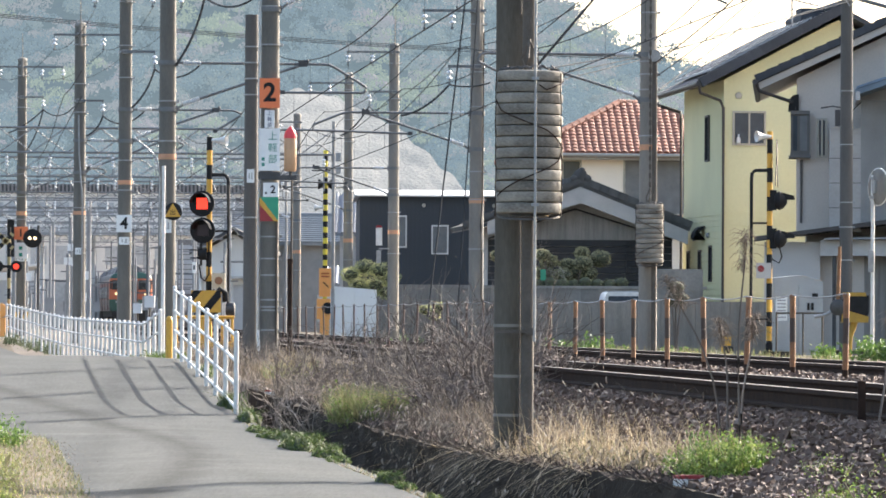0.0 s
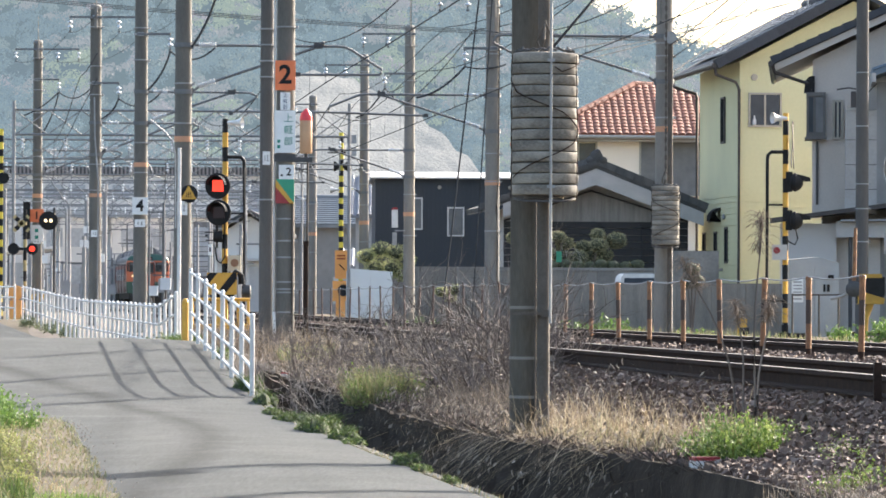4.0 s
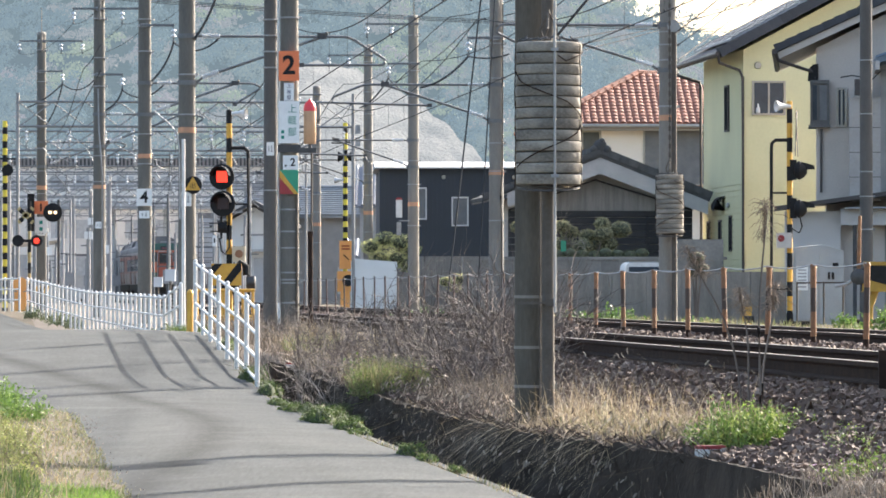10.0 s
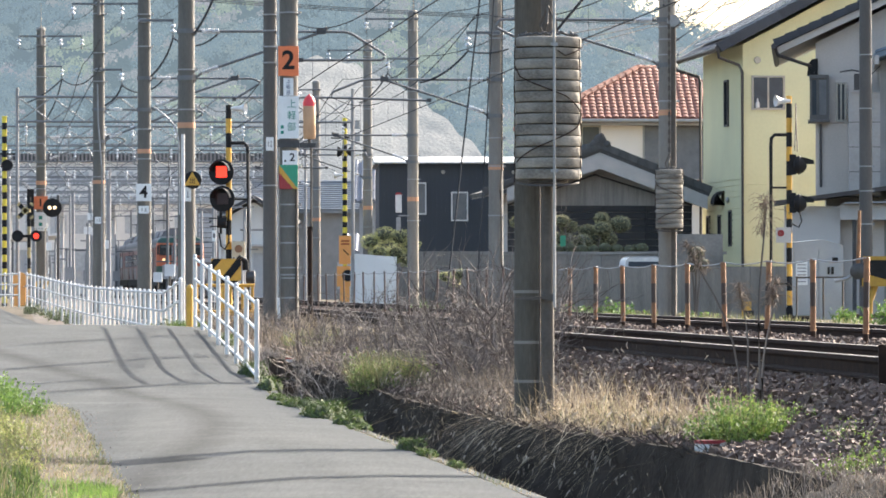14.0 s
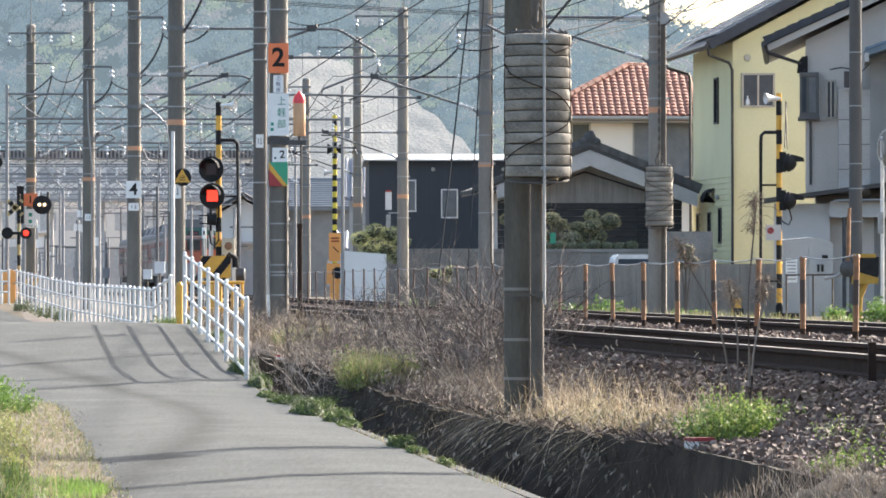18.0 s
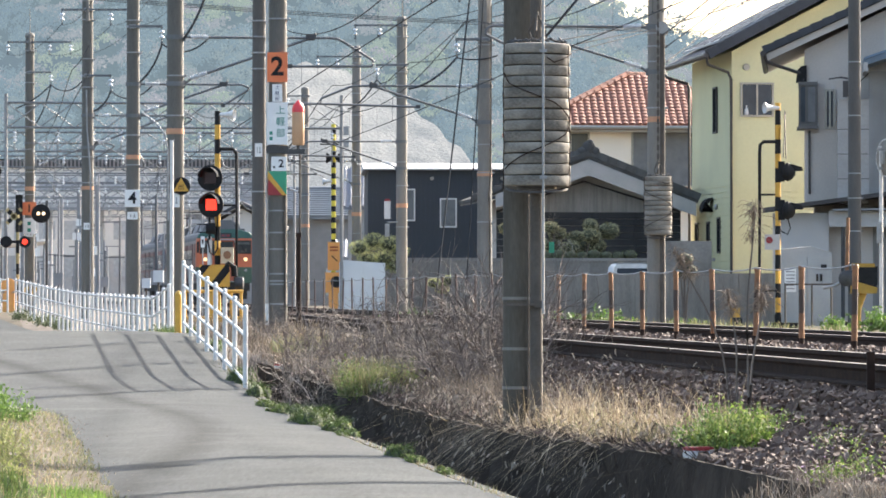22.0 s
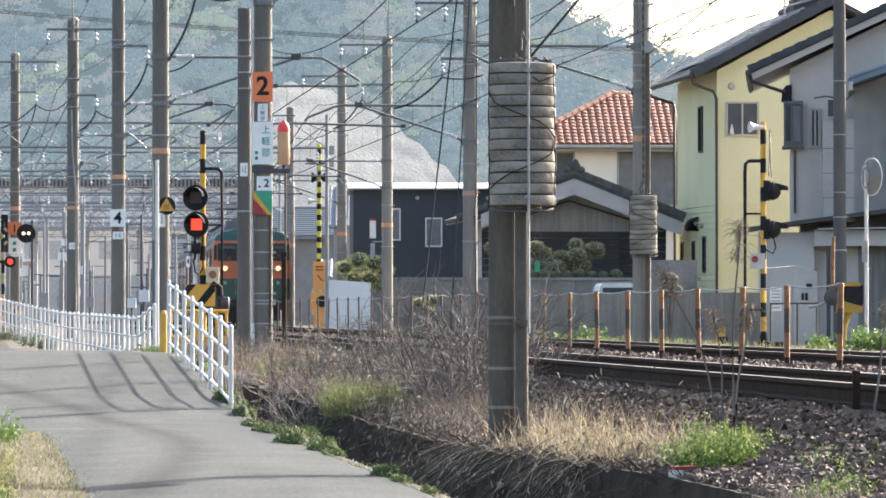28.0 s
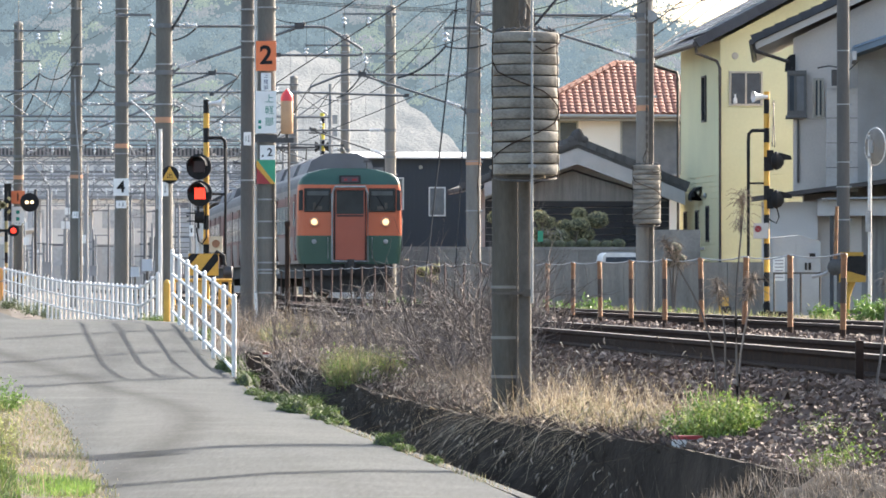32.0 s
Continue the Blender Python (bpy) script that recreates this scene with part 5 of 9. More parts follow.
part("pedestal", G().tube([(-0.05, 0, 0), (-0.03, 0, 0.45), (0.1, 0, 0.8)], 0.075, 10), DULL_YELLOW := material("weathered_yellow_paint", (0.42, 0.25, 0.035), (0.30, 0.175, 0.03), 0.65, scale=6, bump=0.06), BR)
part("body", G().prism([(-0.2, 0.75), (0.3, 0.75), (0.36, 0.95), (0.36, 1.3), (-0.1, 1.3), (-0.22, 1.15)], -0.16, 0.16), BLACK, BR)
part("stripe_plate", G().prism([(-0.2, 0.74), (0.34, 0.74), (0.36, 0.86), (-0.05, 0.98), (-0.2, 0.9)], -0.17, 0.17), DULL_YELLOW, BR)
part("lid", G().box(-0.15, -0.17, 1.28, 0.3, 0.17, 1.36), DULL_YELLOW, BR)
part("counter_arm", G().tube([(-0.28, -0.05, 1.05), (-0.5, -0.05, 0.9), (-0.75, -0.05, 0.85)], 0.035, 8), GALV, BR)
part("hub", G().lathe([(0.14, -0.26), (0.17, -0.24), (0.17, -0.17)], 14, (-0.28, 0, 1.05), "Y"), DARK_STEEL, BR)
part("barrier_arm", G().cyl((-0.27, -0.1, 1.1), (-0.24, -0.1, 2.3), 0.045, 0.035, 8), ORANGE, BR, "upright orange barrier arm")
YB = thing("relay_box", pose(5.7, 93.5, -0.25), "small yellow and black machine by the far track", "barrier")
part("body", G().box(-0.09, -0.1, 0.05, 0.1, 0.1, 0.45), YELLOW, YB)
part("motor", G().cyl((-0.05, -0.12, 0.18), (0.14, -0.12, 0.18), 0.08, None, 10), BLACK, YB)
MRR = thing("road_mirror", pose(9.0, 97.0, -0.2), "round road mirror on a white post, seen from the side", "mirror")
part("post", G().cyl((0, 0, 0), (0, 0, 3.8), 0.04, None, 10), WHITE, MRR)
dish = part("dish", G().lathe([(0.35, -0.03), (0.385, -0.015), (0.385, 0.0), (0.30, 0.045), (0.12, 0.07)], 28, (0, 0, 0), "X"), POLE_LIGHT, MRR, "dull grey back of the mirror", m=pose(0.10, -0.10, 3.55, 0, 0, 208))
part("rim", G().tube([(-0.01, 0.39 * math.cos(radians(a)), 0.39 * math.sin(radians(a))) for a in range(0, 361, 15)], 0.016, 6), WHITE, dish, "pale rim")
part("mount", G().box(0.05, -0.05, -0.14, 0.12, 0.05, 0.14), GALV, dish)
part("clamp", G().box(-0.06, -0.08, 3.3, 0.10, 0.0, 3.36).box(-0.06, -0.08, 3.7, 0.10, 0.0, 3.76), GALV, MRR)
part("plate", G().box(-0.1, -0.06, 1.75, 0.02, -0.04, 2.2), GALV, MRR)


# signals far down the line
SG = thing("colour_light_signal", pose(-14.1, 159.2, -0.3), "dark round signal head with two lit lamps on a thin mast", "signal")
part("mast", G().cyl((0, 0, 0), (0, 0, 4.0), 0.05, None, 8), DARK_STEEL, SG)
part("head", G().lathe([(0.30, 0), (0.33, 0.02), (0.33, 0.06)], 22, (-0.2, -0.1, 3.55), "Y"), BLACK, SG)
for dx in (-0.09, 0.09):
    part("lit_lamp", G().lathe([(0.06, -0.01), (0.05, -0.04)], 12, (-0.2 + dx, -0.1, 3.55), "Y"), LAMP_YELLOW, SG, "lit warm white lamp")
part("back_board", G().box(-1.08, -0.05, 2.9, -0.84, 0.0, 4.2), BLACK, SG, "tall black signal board")
M4 = striped_mast(-15.9, 158.6, -0.3, 6.4, 0.085, 0.24, LEMON, "crossing_signal", "thin lemon and black striped mast far down the lane")
part("cross_bar", G().cyl((-0.5, 0, 5.4), (0.5, 0, 5.4), 0.03, None, 6), BLACK, M4)
for dx, dz, lit in ((0.1, 5.0, 0), (-0.35, 5.0, 0), (-0.4, 2.86, 1), (-0.45, 2.2, 0)):
    fl = part("flasher", G().lathe([(0.16, 0.05), (0.2, 0.02), (0.2, -0.02)], 18, (dx, -0.14, dz), "Y"), BLACK, M4)
    if lit:
        part("lens", G().lathe([(0.1, -0.03), (0.09, -0.05)], 14, (dx, -0.14, dz), "Y"), RED_ON, fl, "lit red lamp")
B4 = thing("barrier_machine", pose(-15.2, 157.0, -0.3), "orange barrier machine far down the lane", "barrier")
part("body", G().box(-0.2, -0.15, 0, 0.2, 0.15, 0.8), ORANGE_BOARD, B4)
part("hub", G().lathe([(0.2, -0.2), (0.26, -0.18), (0.26, -0.1)], 16, (0, 0, 1.05), "Y"), ORANGE_BOARD, B4)
part("stripe_plate", G().prism([(0.45, 0.75), (0.9, 0.75), (1.0, 1.0), (0.55, 1.0)], -0.1, -0.05), YELLOW, B4)
part("stripe", G().prism([(0.6, 0.76), (0.75, 0.76), (0.85, 0.99), (0.7, 0.99)], -0.11, -0.1), BLACK, B4)

for bx0, bz, bw, bh in ((-9.37, 0.80, 0.26, 0.30), (-9.0, 1.01, 0.31, 0.36)):
    eb = thing("line_side_box", pose(bx0, 140, -0.3), "pale grey equipment box on a short post in the yard", "cabinet", "boxes in the yard")
    part("body", G().box(-bw / 2, -0.1, bz + 0.3 - bh / 2, bw / 2, 0.1, bz + 0.3 + bh / 2), CABINET_PALE, eb, smooth=False)
    part("post", G().cyl((0, 0, 0), (0, 0, bz + 0.2), 0.03, None, 6), GALV_DULL, eb)
ns = thing("notice_sign", pose(-5.74, 105, -0.3), "small white sign on a thin post by the crossing", "sign")
part("post", G().cyl((0, 0, 0), (0, 0, 2.1), 0.014, None, 6), GALV, ns)
part("plate", G().box(-0.045, -0.03, 1.84, 0.045, -0.018, 2.09), WHITE_SIGN, ns, smooth=False)
part("mark", G().box(-0.02, -0.034, 1.92, 0.02, -0.031, 2.02), DARK_STEEL, ns, "unreadable dark mark")

M5 = striped_mast(-14.95, 157.5, -0.3, 3.6, 0.06, 0.36, FADED := material("faded_yellow_paint", (0.42, 0.33, 0.15), (0.32, 0.25, 0.12), 0.7, bump=0.03), "crossing_signal", "faded yellow and black crossing mast with a small crossbuck")
for tilt in (45, -45):
    blade = part("crossbuck_blade", G().box(-0.36, -0.09, -0.07, 0.36, -0.07, 0.07, pose(-0.12, 0, 3.42, 0, tilt, 0)), FADED, M5, "yellow crossing blade", smooth=False)
    for k in (-0.2, 0.2):
        part("blade_stripe", G().box(k - 0.07, -0.096, -0.079, k + 0.07, -0.091, 0.079, pose(-0.12, 0, 3.42, 0, tilt, 0)), BLACK, blade, smooth=False)
for dx, lit in ((-0.38, 0), (0.26, 1)):
    fl = part("flasher", G().lathe([(0.02, 0.1), (0.17, 0.05), (0.2, 0.02), (0.2, -0.02), (0.002, -0.025)], 18, (dx, -0.14, 2.55), "Y"), BLACK, M5, "round black light")
    if lit:
        part("lens", G().lathe([(0.1, -0.03), (0.09, -0.05), (0.002, -0.055)], 14, (dx, -0.14, 2.55), "Y"), RED_ON, fl, "lit red lamp")
part("arm", G().box(-0.4, -0.1, 2.5, 0.3, -0.05, 2.6), BLACK, M5)


# ---- houses ----
YELLOW_WALL = material("pale_yellow_siding", (0.60, 0.572, 0.35), (0.53, 0.508, 0.315), 0.8, scale=0.6, fine=12, bump=0.05)
GREY_WALL = material("pale_grey_render", (0.52, 0.47, 0.425), (0.42, 0.385, 0.35), 0.85, scale=0.8, fine=20, bump=0.08)
CREAM_WALL = material("cream_render", (0.80, 0.72, 0.63), (0.72, 0.65, 0.565), 0.85, scale=0.8, fine=20, bump=0.05)
BLACK_WALL = material("blue_black_siding", (0.045, 0.053, 0.066), (0.033, 0.038, 0.047), 0.7, scale=0.6, fine=10, bump=0.05, stretch=(6, 1, 0.3))
DARK_WOOD = material("weathered_dark_boards", (0.28, 0.263, 0.245), (0.16, 0.15, 0.14), 0.85, scale=1.5, fine=16, bump=0.2, stretch=(8, 1, 0.6))
TILE_DARK = material("dark_roof_tile", (0.055, 0.06, 0.07), (0.035, 0.038, 0.045), 0.8, scale=2, bump=0.1, per_object=0.15)
TILE_GREY = material("grey_roof_tile", (0.115, 0.115, 0.114), (0.065, 0.066, 0.066), 0.95, scale=2, bump=0.1, per_object=0.15, gloss=0.15)
TILE_RED = material("terracotta_roof_tile", (0.26, 0.095, 0.055), (0.13, 0.05, 0.036), 0.75, scale=2.5, bump=0.15, per_object=0.2)
TILE_BLUE = material("blue_grey_roof_tile", (0.13, 0.18, 0.23), (0.08, 0.115, 0.155), 0.5, scale=2, bump=0.1)
GUTTER = material("dark_brown_gutter", (0.05, 0.045, 0.045), (0.035, 0.03, 0.03), 0.5, bump=0.0)
FRAME = material("aluminium_frame", (0.36, 0.34, 0.30), (0.28, 0.27, 0.24), 0.45, 0.4, bump=0.0)
PANE = glass_pane("window_glass", (0.06, 0.074, 0.09))
PANE_DIM = glass_pane("dim_side_glass", (0.022, 0.024, 0.027), 0.7)
PANE_DIM.node_tree.nodes["Principled BSDF"].inputs["Specular IOR Level"].default_value = 0.0
PANE_PALE = glass_pane("curtained_glass", (0.19, 0.195, 0.20), 0.5)
SOFFIT = material("soffit_board", (0.46, 0.445, 0.43), (0.38, 0.37, 0.36), 0.8, bump=0.03)
SOLAR = material("pale_metal_roof_sheet", (0.30, 0.31, 0.32), (0.24, 0.25, 0.26), 0.55, 0.0, bump=0.0)
BLOCK_WALL = material("grey_block_wall", (0.25, 0.236, 0.215), (0.13, 0.124, 0.113), 0.9, scale=1.3, fine=14, bump=0.2, per_object=0.14)


def house(name, x, y, z, label, turn=SLANT):
    return thing(name, pose(x, y, z, 0, 0, turn), label, "house", "houses beyond the railway")


def front_window(parent, x0, x1, z0, z1, y=0.0, glass=None, frame=None, split=1, deep=0.06, name="window"):
    """A window in a wall that faces -y."""
    t = 0.05
    w = part(name, G().box(x0 - t, y - deep, z0 - t, x0, y + 0.02, z1 + t).box(x1, y - deep, z0 - t, x1 + t, y + 0.02, z1 + t).box(x0, y - deep, z0 - t, x1, y + 0.02, z0).box(x0, y - deep, z1, x1, y + 0.02, z1 + t), frame or FRAME, parent, smooth=False)
    for i in range(split):
        a, b = x0 + (x1 - x0) * i / split, x0 + (x1 - x0) * (i + 1) / split
        part("pane", G().box(a + 0.012, y - 0.03, z0 + 0.005, b - 0.012, y - 0.012, z1 - 0.005), glass or PANE, w, smooth=False)
        if i:
            part("mullion", G().box(a - 0.025, y - deep + 0.01, z0, a + 0.025, y - 0.032, z1), frame or FRAME, w, smooth=False)
    return w


def side_window(parent, y0, y1, z0, z1, x=0.0, glass=None, name="window"):
    """A window in a wall that faces -x."""
    t = 0.05
    w = part(name, G().box(x - 0.06, y0 - t, z0 - t, x + 0.02, y0, z1 + t).box(x - 0.06, y1, z0 - t, x + 0.02, y1 + t, z1 + t).box(x - 0.06, y0, z0 - t, x + 0.02, y1, z0).box(x - 0.06, y0, z1, x + 0.02, y1, z1 + t), GUTTER, parent, smooth=False)
    part("pane", G().box(x - 0.04, y0, z0, x - 0.015, y1, z1), glass or PANE_DIM, w, smooth=False)
    return w


def gable_roof(parent, x0, x1, xr, ze, zr, y0, y1, thick, mat, under, over=0.0):
    """Two slabs that meet at the ridge xr; eaves at x0 and x1, height ze."""
    up = G().prism([(x0, ze), (xr, zr), (xr, zr + thick), (x0 - 0.02, ze + thick)], y0, y1)
    part("roof_slope", up, mat, parent)
    dn = G().prism([(xr, zr), (x1, ze), (x1 + 0.02, ze + thick), (xr, zr + thick)], y0, y1)
    part("roof_slope", dn, mat, parent)
    part("soffit", G().prism([(x0 + 0.03, ze - 0.03), (xr, zr - 0.035), (xr, zr - 0.004), (x0 + 0.03, ze - 0.002)], y0 + 0.05, y1 - 0.05), under, parent)
    return up


def verge_tiles(parent, x0, z0, x1, z1, y, n, mat, w=0.34, h=0.22):
    """A run of hooked edge tiles up a gable."""
    d = Vector((x1 - x0, 0, z1 - z0))
    ang = math.degrees(math.atan2(d.z, d.x))
    L = d.length / n
    g = G().prism([(0, -h), (L * 1.04, -h + 0.02), (L * 1.04, 0.05), (0, 0.08)], -0.03, w)
    me = g.mesh("verge_tile", mat)
    for i in range(n):
        p = Vector((x0, 0, z0)) + d * (i / n)
        part("verge_tile", me, None, parent, m=pose(p.x, y, p.z, 0, -ang, 0))


# yellow house
H = house("yellow_house", 7.92, 131.3, -0.2, "two-storey pale yellow house with a dark tiled gable roof")
wall = G()
wall.prism([(0, 0), (6.6, 0), (6.6, 7.6), (3.3, 9.35), (0, 7.6)], 0, 7.3)
part("wall", wall, YELLOW_WALL, H, "pale yellow siding", smooth=False)
g = G()
for i in range(22):
    g.box(-0.03, -0.03, 0.3 + 0.165 * i, 6.61, 0, 0.3 + 0.165 * i + 0.138)
    g.box(-0.03, -0.0, 0.3 + 0.165 * i, 0, 7.31, 0.3 + 0.165 * i + 0.145)
part("lower_cladding", g, YELLOW_WALL, H, "thin courses of yellow cladding", smooth=False)
gable_roof(H, -0.75, 7.35, 3.3, 7.42, 9.55, -0.55, 7.9, 0.14, TILE_DARK, SOFFIT)
verge_tiles(H, -0.80, 7.55, 3.3, 9.72, -0.60, 14, TILE_DARK)
part("solar_sheet", G().prism([(-0.35, 7.86), (2.55, 9.38), (2.55, 9.44), (-0.35, 7.92)], 0.1, 7.0), SOLAR, H, "pale glossy roof panels")
for i in range(6):
    part("panel_seam", G().prism([(-0.35, 7.925), (2.55, 9.445), (2.55, 9.465), (-0.35, 7.945)], 0.1 + 1.35 * i, 0.16 + 1.35 * i), GUTTER, H, "dark seam between roof panels", smooth=False)
part("ridge", G().cyl((3.3, -0.65, 9.76), (3.3, 7.9, 9.76), 0.13, None, 10), TILE_DARK, H)
part("gutter", G().cyl((-0.82, -0.55, 7.46), (-0.82, 7.9, 7.46), 0.07, None, 8), GUTTER, H)
part("downpipe", G().tube([(-0.80, -0.5, 7.45), (-0.76, -0.45, 7.2), (-0.12, -0.08, 7.0), (-0.03, -0.08, 6.8), (-0.03, -0.08, 0.1)], 0.045, 8), GUTTER, H)
part("downpipe", G().tube([(-0.80, 7.6, 7.45), (-0.76, 7.45, 7.2), (-0.12, 7.36, 7.0), (-0.08, 7.36, 6.8), (-0.08, 7.36, 0.1)], 0.05, 8), GUTTER, H)
w = front_window(H, 0.30, 1.16, 5.78, 6.66, split=2)
part("bottle", G().lathe([(0.05, 0), (0.06, 0.02), (0.055, 0.14), (0.02, 0.19), (0.025, 0.26), (0.0, 0.27)], 8, (0.42, -0.045, 5.79)), WHITE, w, "small white bottle behind the pane")
side_window(H, 2.5, 3.05, 5.4, 6.65)
side_window(H, 5.95, 6.4, 1.9, 2.75)
side_window(H, 3.8, 4.25, 1.85, 2.75)
side_window(H, 1.85, 2.3, 1.9, 2.85)
vent = part("vent_hood", G().prism([(0.34 * math.cos(radians(a)), 0.34 * math.sin(radians(a))) for a in range(90, 181, 15)] + [(0.0, -0.08), (-0.34, -0.05)], -0.3, 0.3), BLACK, H, "dark round vent hood", m=pose(-0.02, 3.4, 3.15))
part("wall_lamp", G().ball((-0.08, 4.9, 3.15), 0.06, 0.06, 0.08), GALV, H)
part("wall_lamp", G().ball((-0.08, 2.3, 3.2), 0.06, 0.06, 0.08), GALV, H)
part("round_vent", G().lathe([(0.09, -0.06), (0.10, -0.03), (0.10, 0)], 14, (0.42, 0, 7.15), "Y"), FRAME, H)
an = part("antenna", G().cyl((2.5, 3, 9.4), (2.5, 3, 11), 0.03, None, 6), GALV, H)
part("antenna_rod", G().cyl((2.2, 3, 10.2), (3.3, 3, 9.95), 0.025, None, 5).cyl((2.7, 2.8, 10.1), (2.7, 3.2, 10.1), 0.012, None, 4), GALV, an)
part("chimney_tile", G().box(2.5, 1.5, 9.2, 3.2, 2.4, 9.78), TILE_DARK, H)

# grey house with its lean-to
H = house("grey_house", 8.86, 116.3, -0.2, "two-storey pale grey rendered house with a dark gable roof and lean-to", -4.3)
part("wall", G().prism([(0, 3.0), (7.0, 3.0), (7.0, 6.9), (3.5, 8.55), (0, 6.85)], 0, 8), GREY_WALL, H, "pale grey render", smooth=False)
part("lower_wall", G().box(0.25, 0.05, 0, 7.0, 8, 3.0), GREY_WALL, H, smooth=False)
gable_roof(H, -1.0, 8.0, 3.5, 6.72, 8.75, -0.5, 8.6, 0.10, TILE_DARK, SOFFIT)
verge_tiles(H, -1.05, 6.84, 3.5, 8.90, -0.55, 15, TILE_DARK, 0.3, 0.12)
part("bargeboard", G().prism([(-0.95, 6.55), (3.5, 8.58), (3.5, 8.76), (-0.95, 6.73)], -0.49, -0.42), GREY_WALL, H, "pale rendered bargeboard")
part("gutter", G().cyl((-1.05, -1.0, 6.72), (-1.05, 8.6, 6.72), 0.07, None, 8), GUTTER, H)
part("downpipe", G().tube([(-1.02, -0.9, 6.7), (-0.95, -0.8, 6.5), (-0.1, -0.05, 6.25), (-0.03, -0.06, 6.1), (-0.03, -0.06, 5.2)], 0.045, 8), GUTTER, H)
part("vent_hood", G().prism([(0.0, 0.0), (0.0, 0.42), (-0.14, 0.40), (-0.24, 0.29), (-0.27, 0.0)], 0.0, 0.5, "Y"), BLACK, H, "dark rounded hood", m=pose(0.05, -0.1, 6.03))
BAY = material("dull_bay_frame", (0.11, 0.106, 0.102), (0.075, 0.072, 0.07), 0.6, bump=0.02)
bay = part("bay_window", G().box(-0.16, -0.25, 4.9, 0.33, 1.0, 4.98).box(-0.16, -0.25, 5.94, 0.33, 1.0, 6.03).box(-0.12, -0.2, 4.98, 0.33, 1.0, 5.94), BAY, H, "dark framed bay window on the corner", smooth=False)
for bx in (-0.155, 0.02, 0.27):
    part("bay_post", G().box(bx, -0.245, 4.982, bx + 0.055, -0.19, 5.938), BAY, bay, smooth=False)
part("pane", G().box(-0.095, -0.215, 5.02, 0.015, -0.205, 5.9), PANE, bay, smooth=False)
part("pane", G().box(0.08, -0.215, 5.02, 0.265, -0.205, 5.9), PANE_PALE, bay, smooth=False)
part("bay_shelf", G().box(-0.2, -0.3, 4.84, 0.35, 1.0, 4.896), BAY, bay, smooth=False)
part("downpipe", G().tube([(0.12, -0.05, 4.8), (0.12, -0.05, 3.2)], 0.03, 6), GUTTER, H)
front_window(H, 0.55, 0.72, 4.9, 5.8, 0, PANE, FRAME, split=2)
bal = part("balcony", G().box(0.82, -1.1, 2.95, 1.6, 0, 5.55), material("weathered_balcony_panel", (0.40, 0.38, 0.36), (0.31, 0.295, 0.28), 0.85, scale=0.9, fine=14, bump=0.08), H, "rendered balcony box", smooth=False)
for i in range(3):
    part("balcony_joint", G().box(0.81, -1.106, 3.55 + 0.62 * i, 1.6, -1.1, 3.565 + 0.62 * i), GUTTER, bal, smooth=False)
part("balcony_side", G().box(1.6, -1.1, 3.2, 3.25, -1.05, 6.25), CORRUGATED := material("grey_corrugated_panel", (0.30, 0.295, 0.29), (0.23, 0.225, 0.22), 0.7, 0.0, scale=2, bump=0.0), H, "grey corrugated screen", smooth=False)
for i in range(23):
    part("screen_rib", G().box(1.62 + 0.07 * i, -1.12, 3.22, 1.65 + 0.07 * i, -1.1, 6.22), CORRUGATED, H, smooth=False)
lean = part("lean_to_roof", G().prism([(-1.05, 2.72), (7.0, 3.75), (7.0, 3.87), (-1.05, 2.82)], -1.8, 0.0), GUTTER, H, "dark sloping lean-to roof")
part("lean_to_wall", G().box(-0.8, -1.2, 0, 0.6, 0.0, 2.7), material("white_garage_panel", (0.52, 0.50, 0.48), (0.44, 0.42, 0.41), 0.8, scale=0.8, bump=0.04), H, "pale garage wall", smooth=False)
part("carport_back", G().box(0.6, -0.9, 0, 1.7, -0.8, 2.68), GREY_WALL, H, smooth=False)
part("carport_side", G().box(1.7, -0.88, 0, 4.4, -0.8, 2.68), DARK_WOOD, H, "weathered dark boards under the lean-to", smooth=False)
part("carport_beam", G().box(0.6, -1.5, 2.35, 4.0, -1.35, 2.75), SOFFIT, H, smooth=False)
part("carport_sheet", G().prism([(0.7, 2.75), (4.0, 2.80), (4.0, 2.84), (0.7, 2.79)], -1.75, 0), SOLAR, H, "pale sheet roof")
part("carport_post", G().cyl((0.95, -1.4, 0), (0.95, -1.4, 2.4), 0.05, None, 8), DARK_STEEL, H)
part("air_unit", G().box(0.95, -1.35, 5.6, 1.35, -1.1, 6.0).tube([(0.6, -1.2, 6.05), (0.9, -1.2, 6.1), (1.4, -1.2, 6.0), (1.6, -1.2, 6.2)], 0.02, 5), GUTTER, H, "dark clutter on the balcony")
H2 = house("blue_roofed_annex", 11.0, 114.6, -0.2, "annex with blue-grey tiled roof and pale wall", -4.3)
part("wall", G().box(0.3, 0.0, 0, 5, 6, 6.2), material("pale_beige_render", (0.46, 0.44, 0.38), (0.40, 0.38, 0.33), 0.85, bump=0.05), H2, smooth=False)
part("roof_slope", G().prism([(-0.75, 6.35), (5, 8.3), (5, 8.42), (-0.78, 6.47)], -0.6, 6.5), TILE_BLUE, H2)
for i in range(14):
    part("roof_roll", G().tube([(-0.78 + 0.0, -0.55 + 0.26 * i, 6.5), (5, -0.55 + 0.26 * i, 8.45)], 0.06, 6), TILE_BLUE, H2)
part("eaves_board", G().box(-0.8, -0.62, 6.2, -0.7, 6.5, 6.42), SOFFIT, H2)
front_window(H2, 0.62, 1.6, 3.6, 5.0, 0, PANE, FRAME)

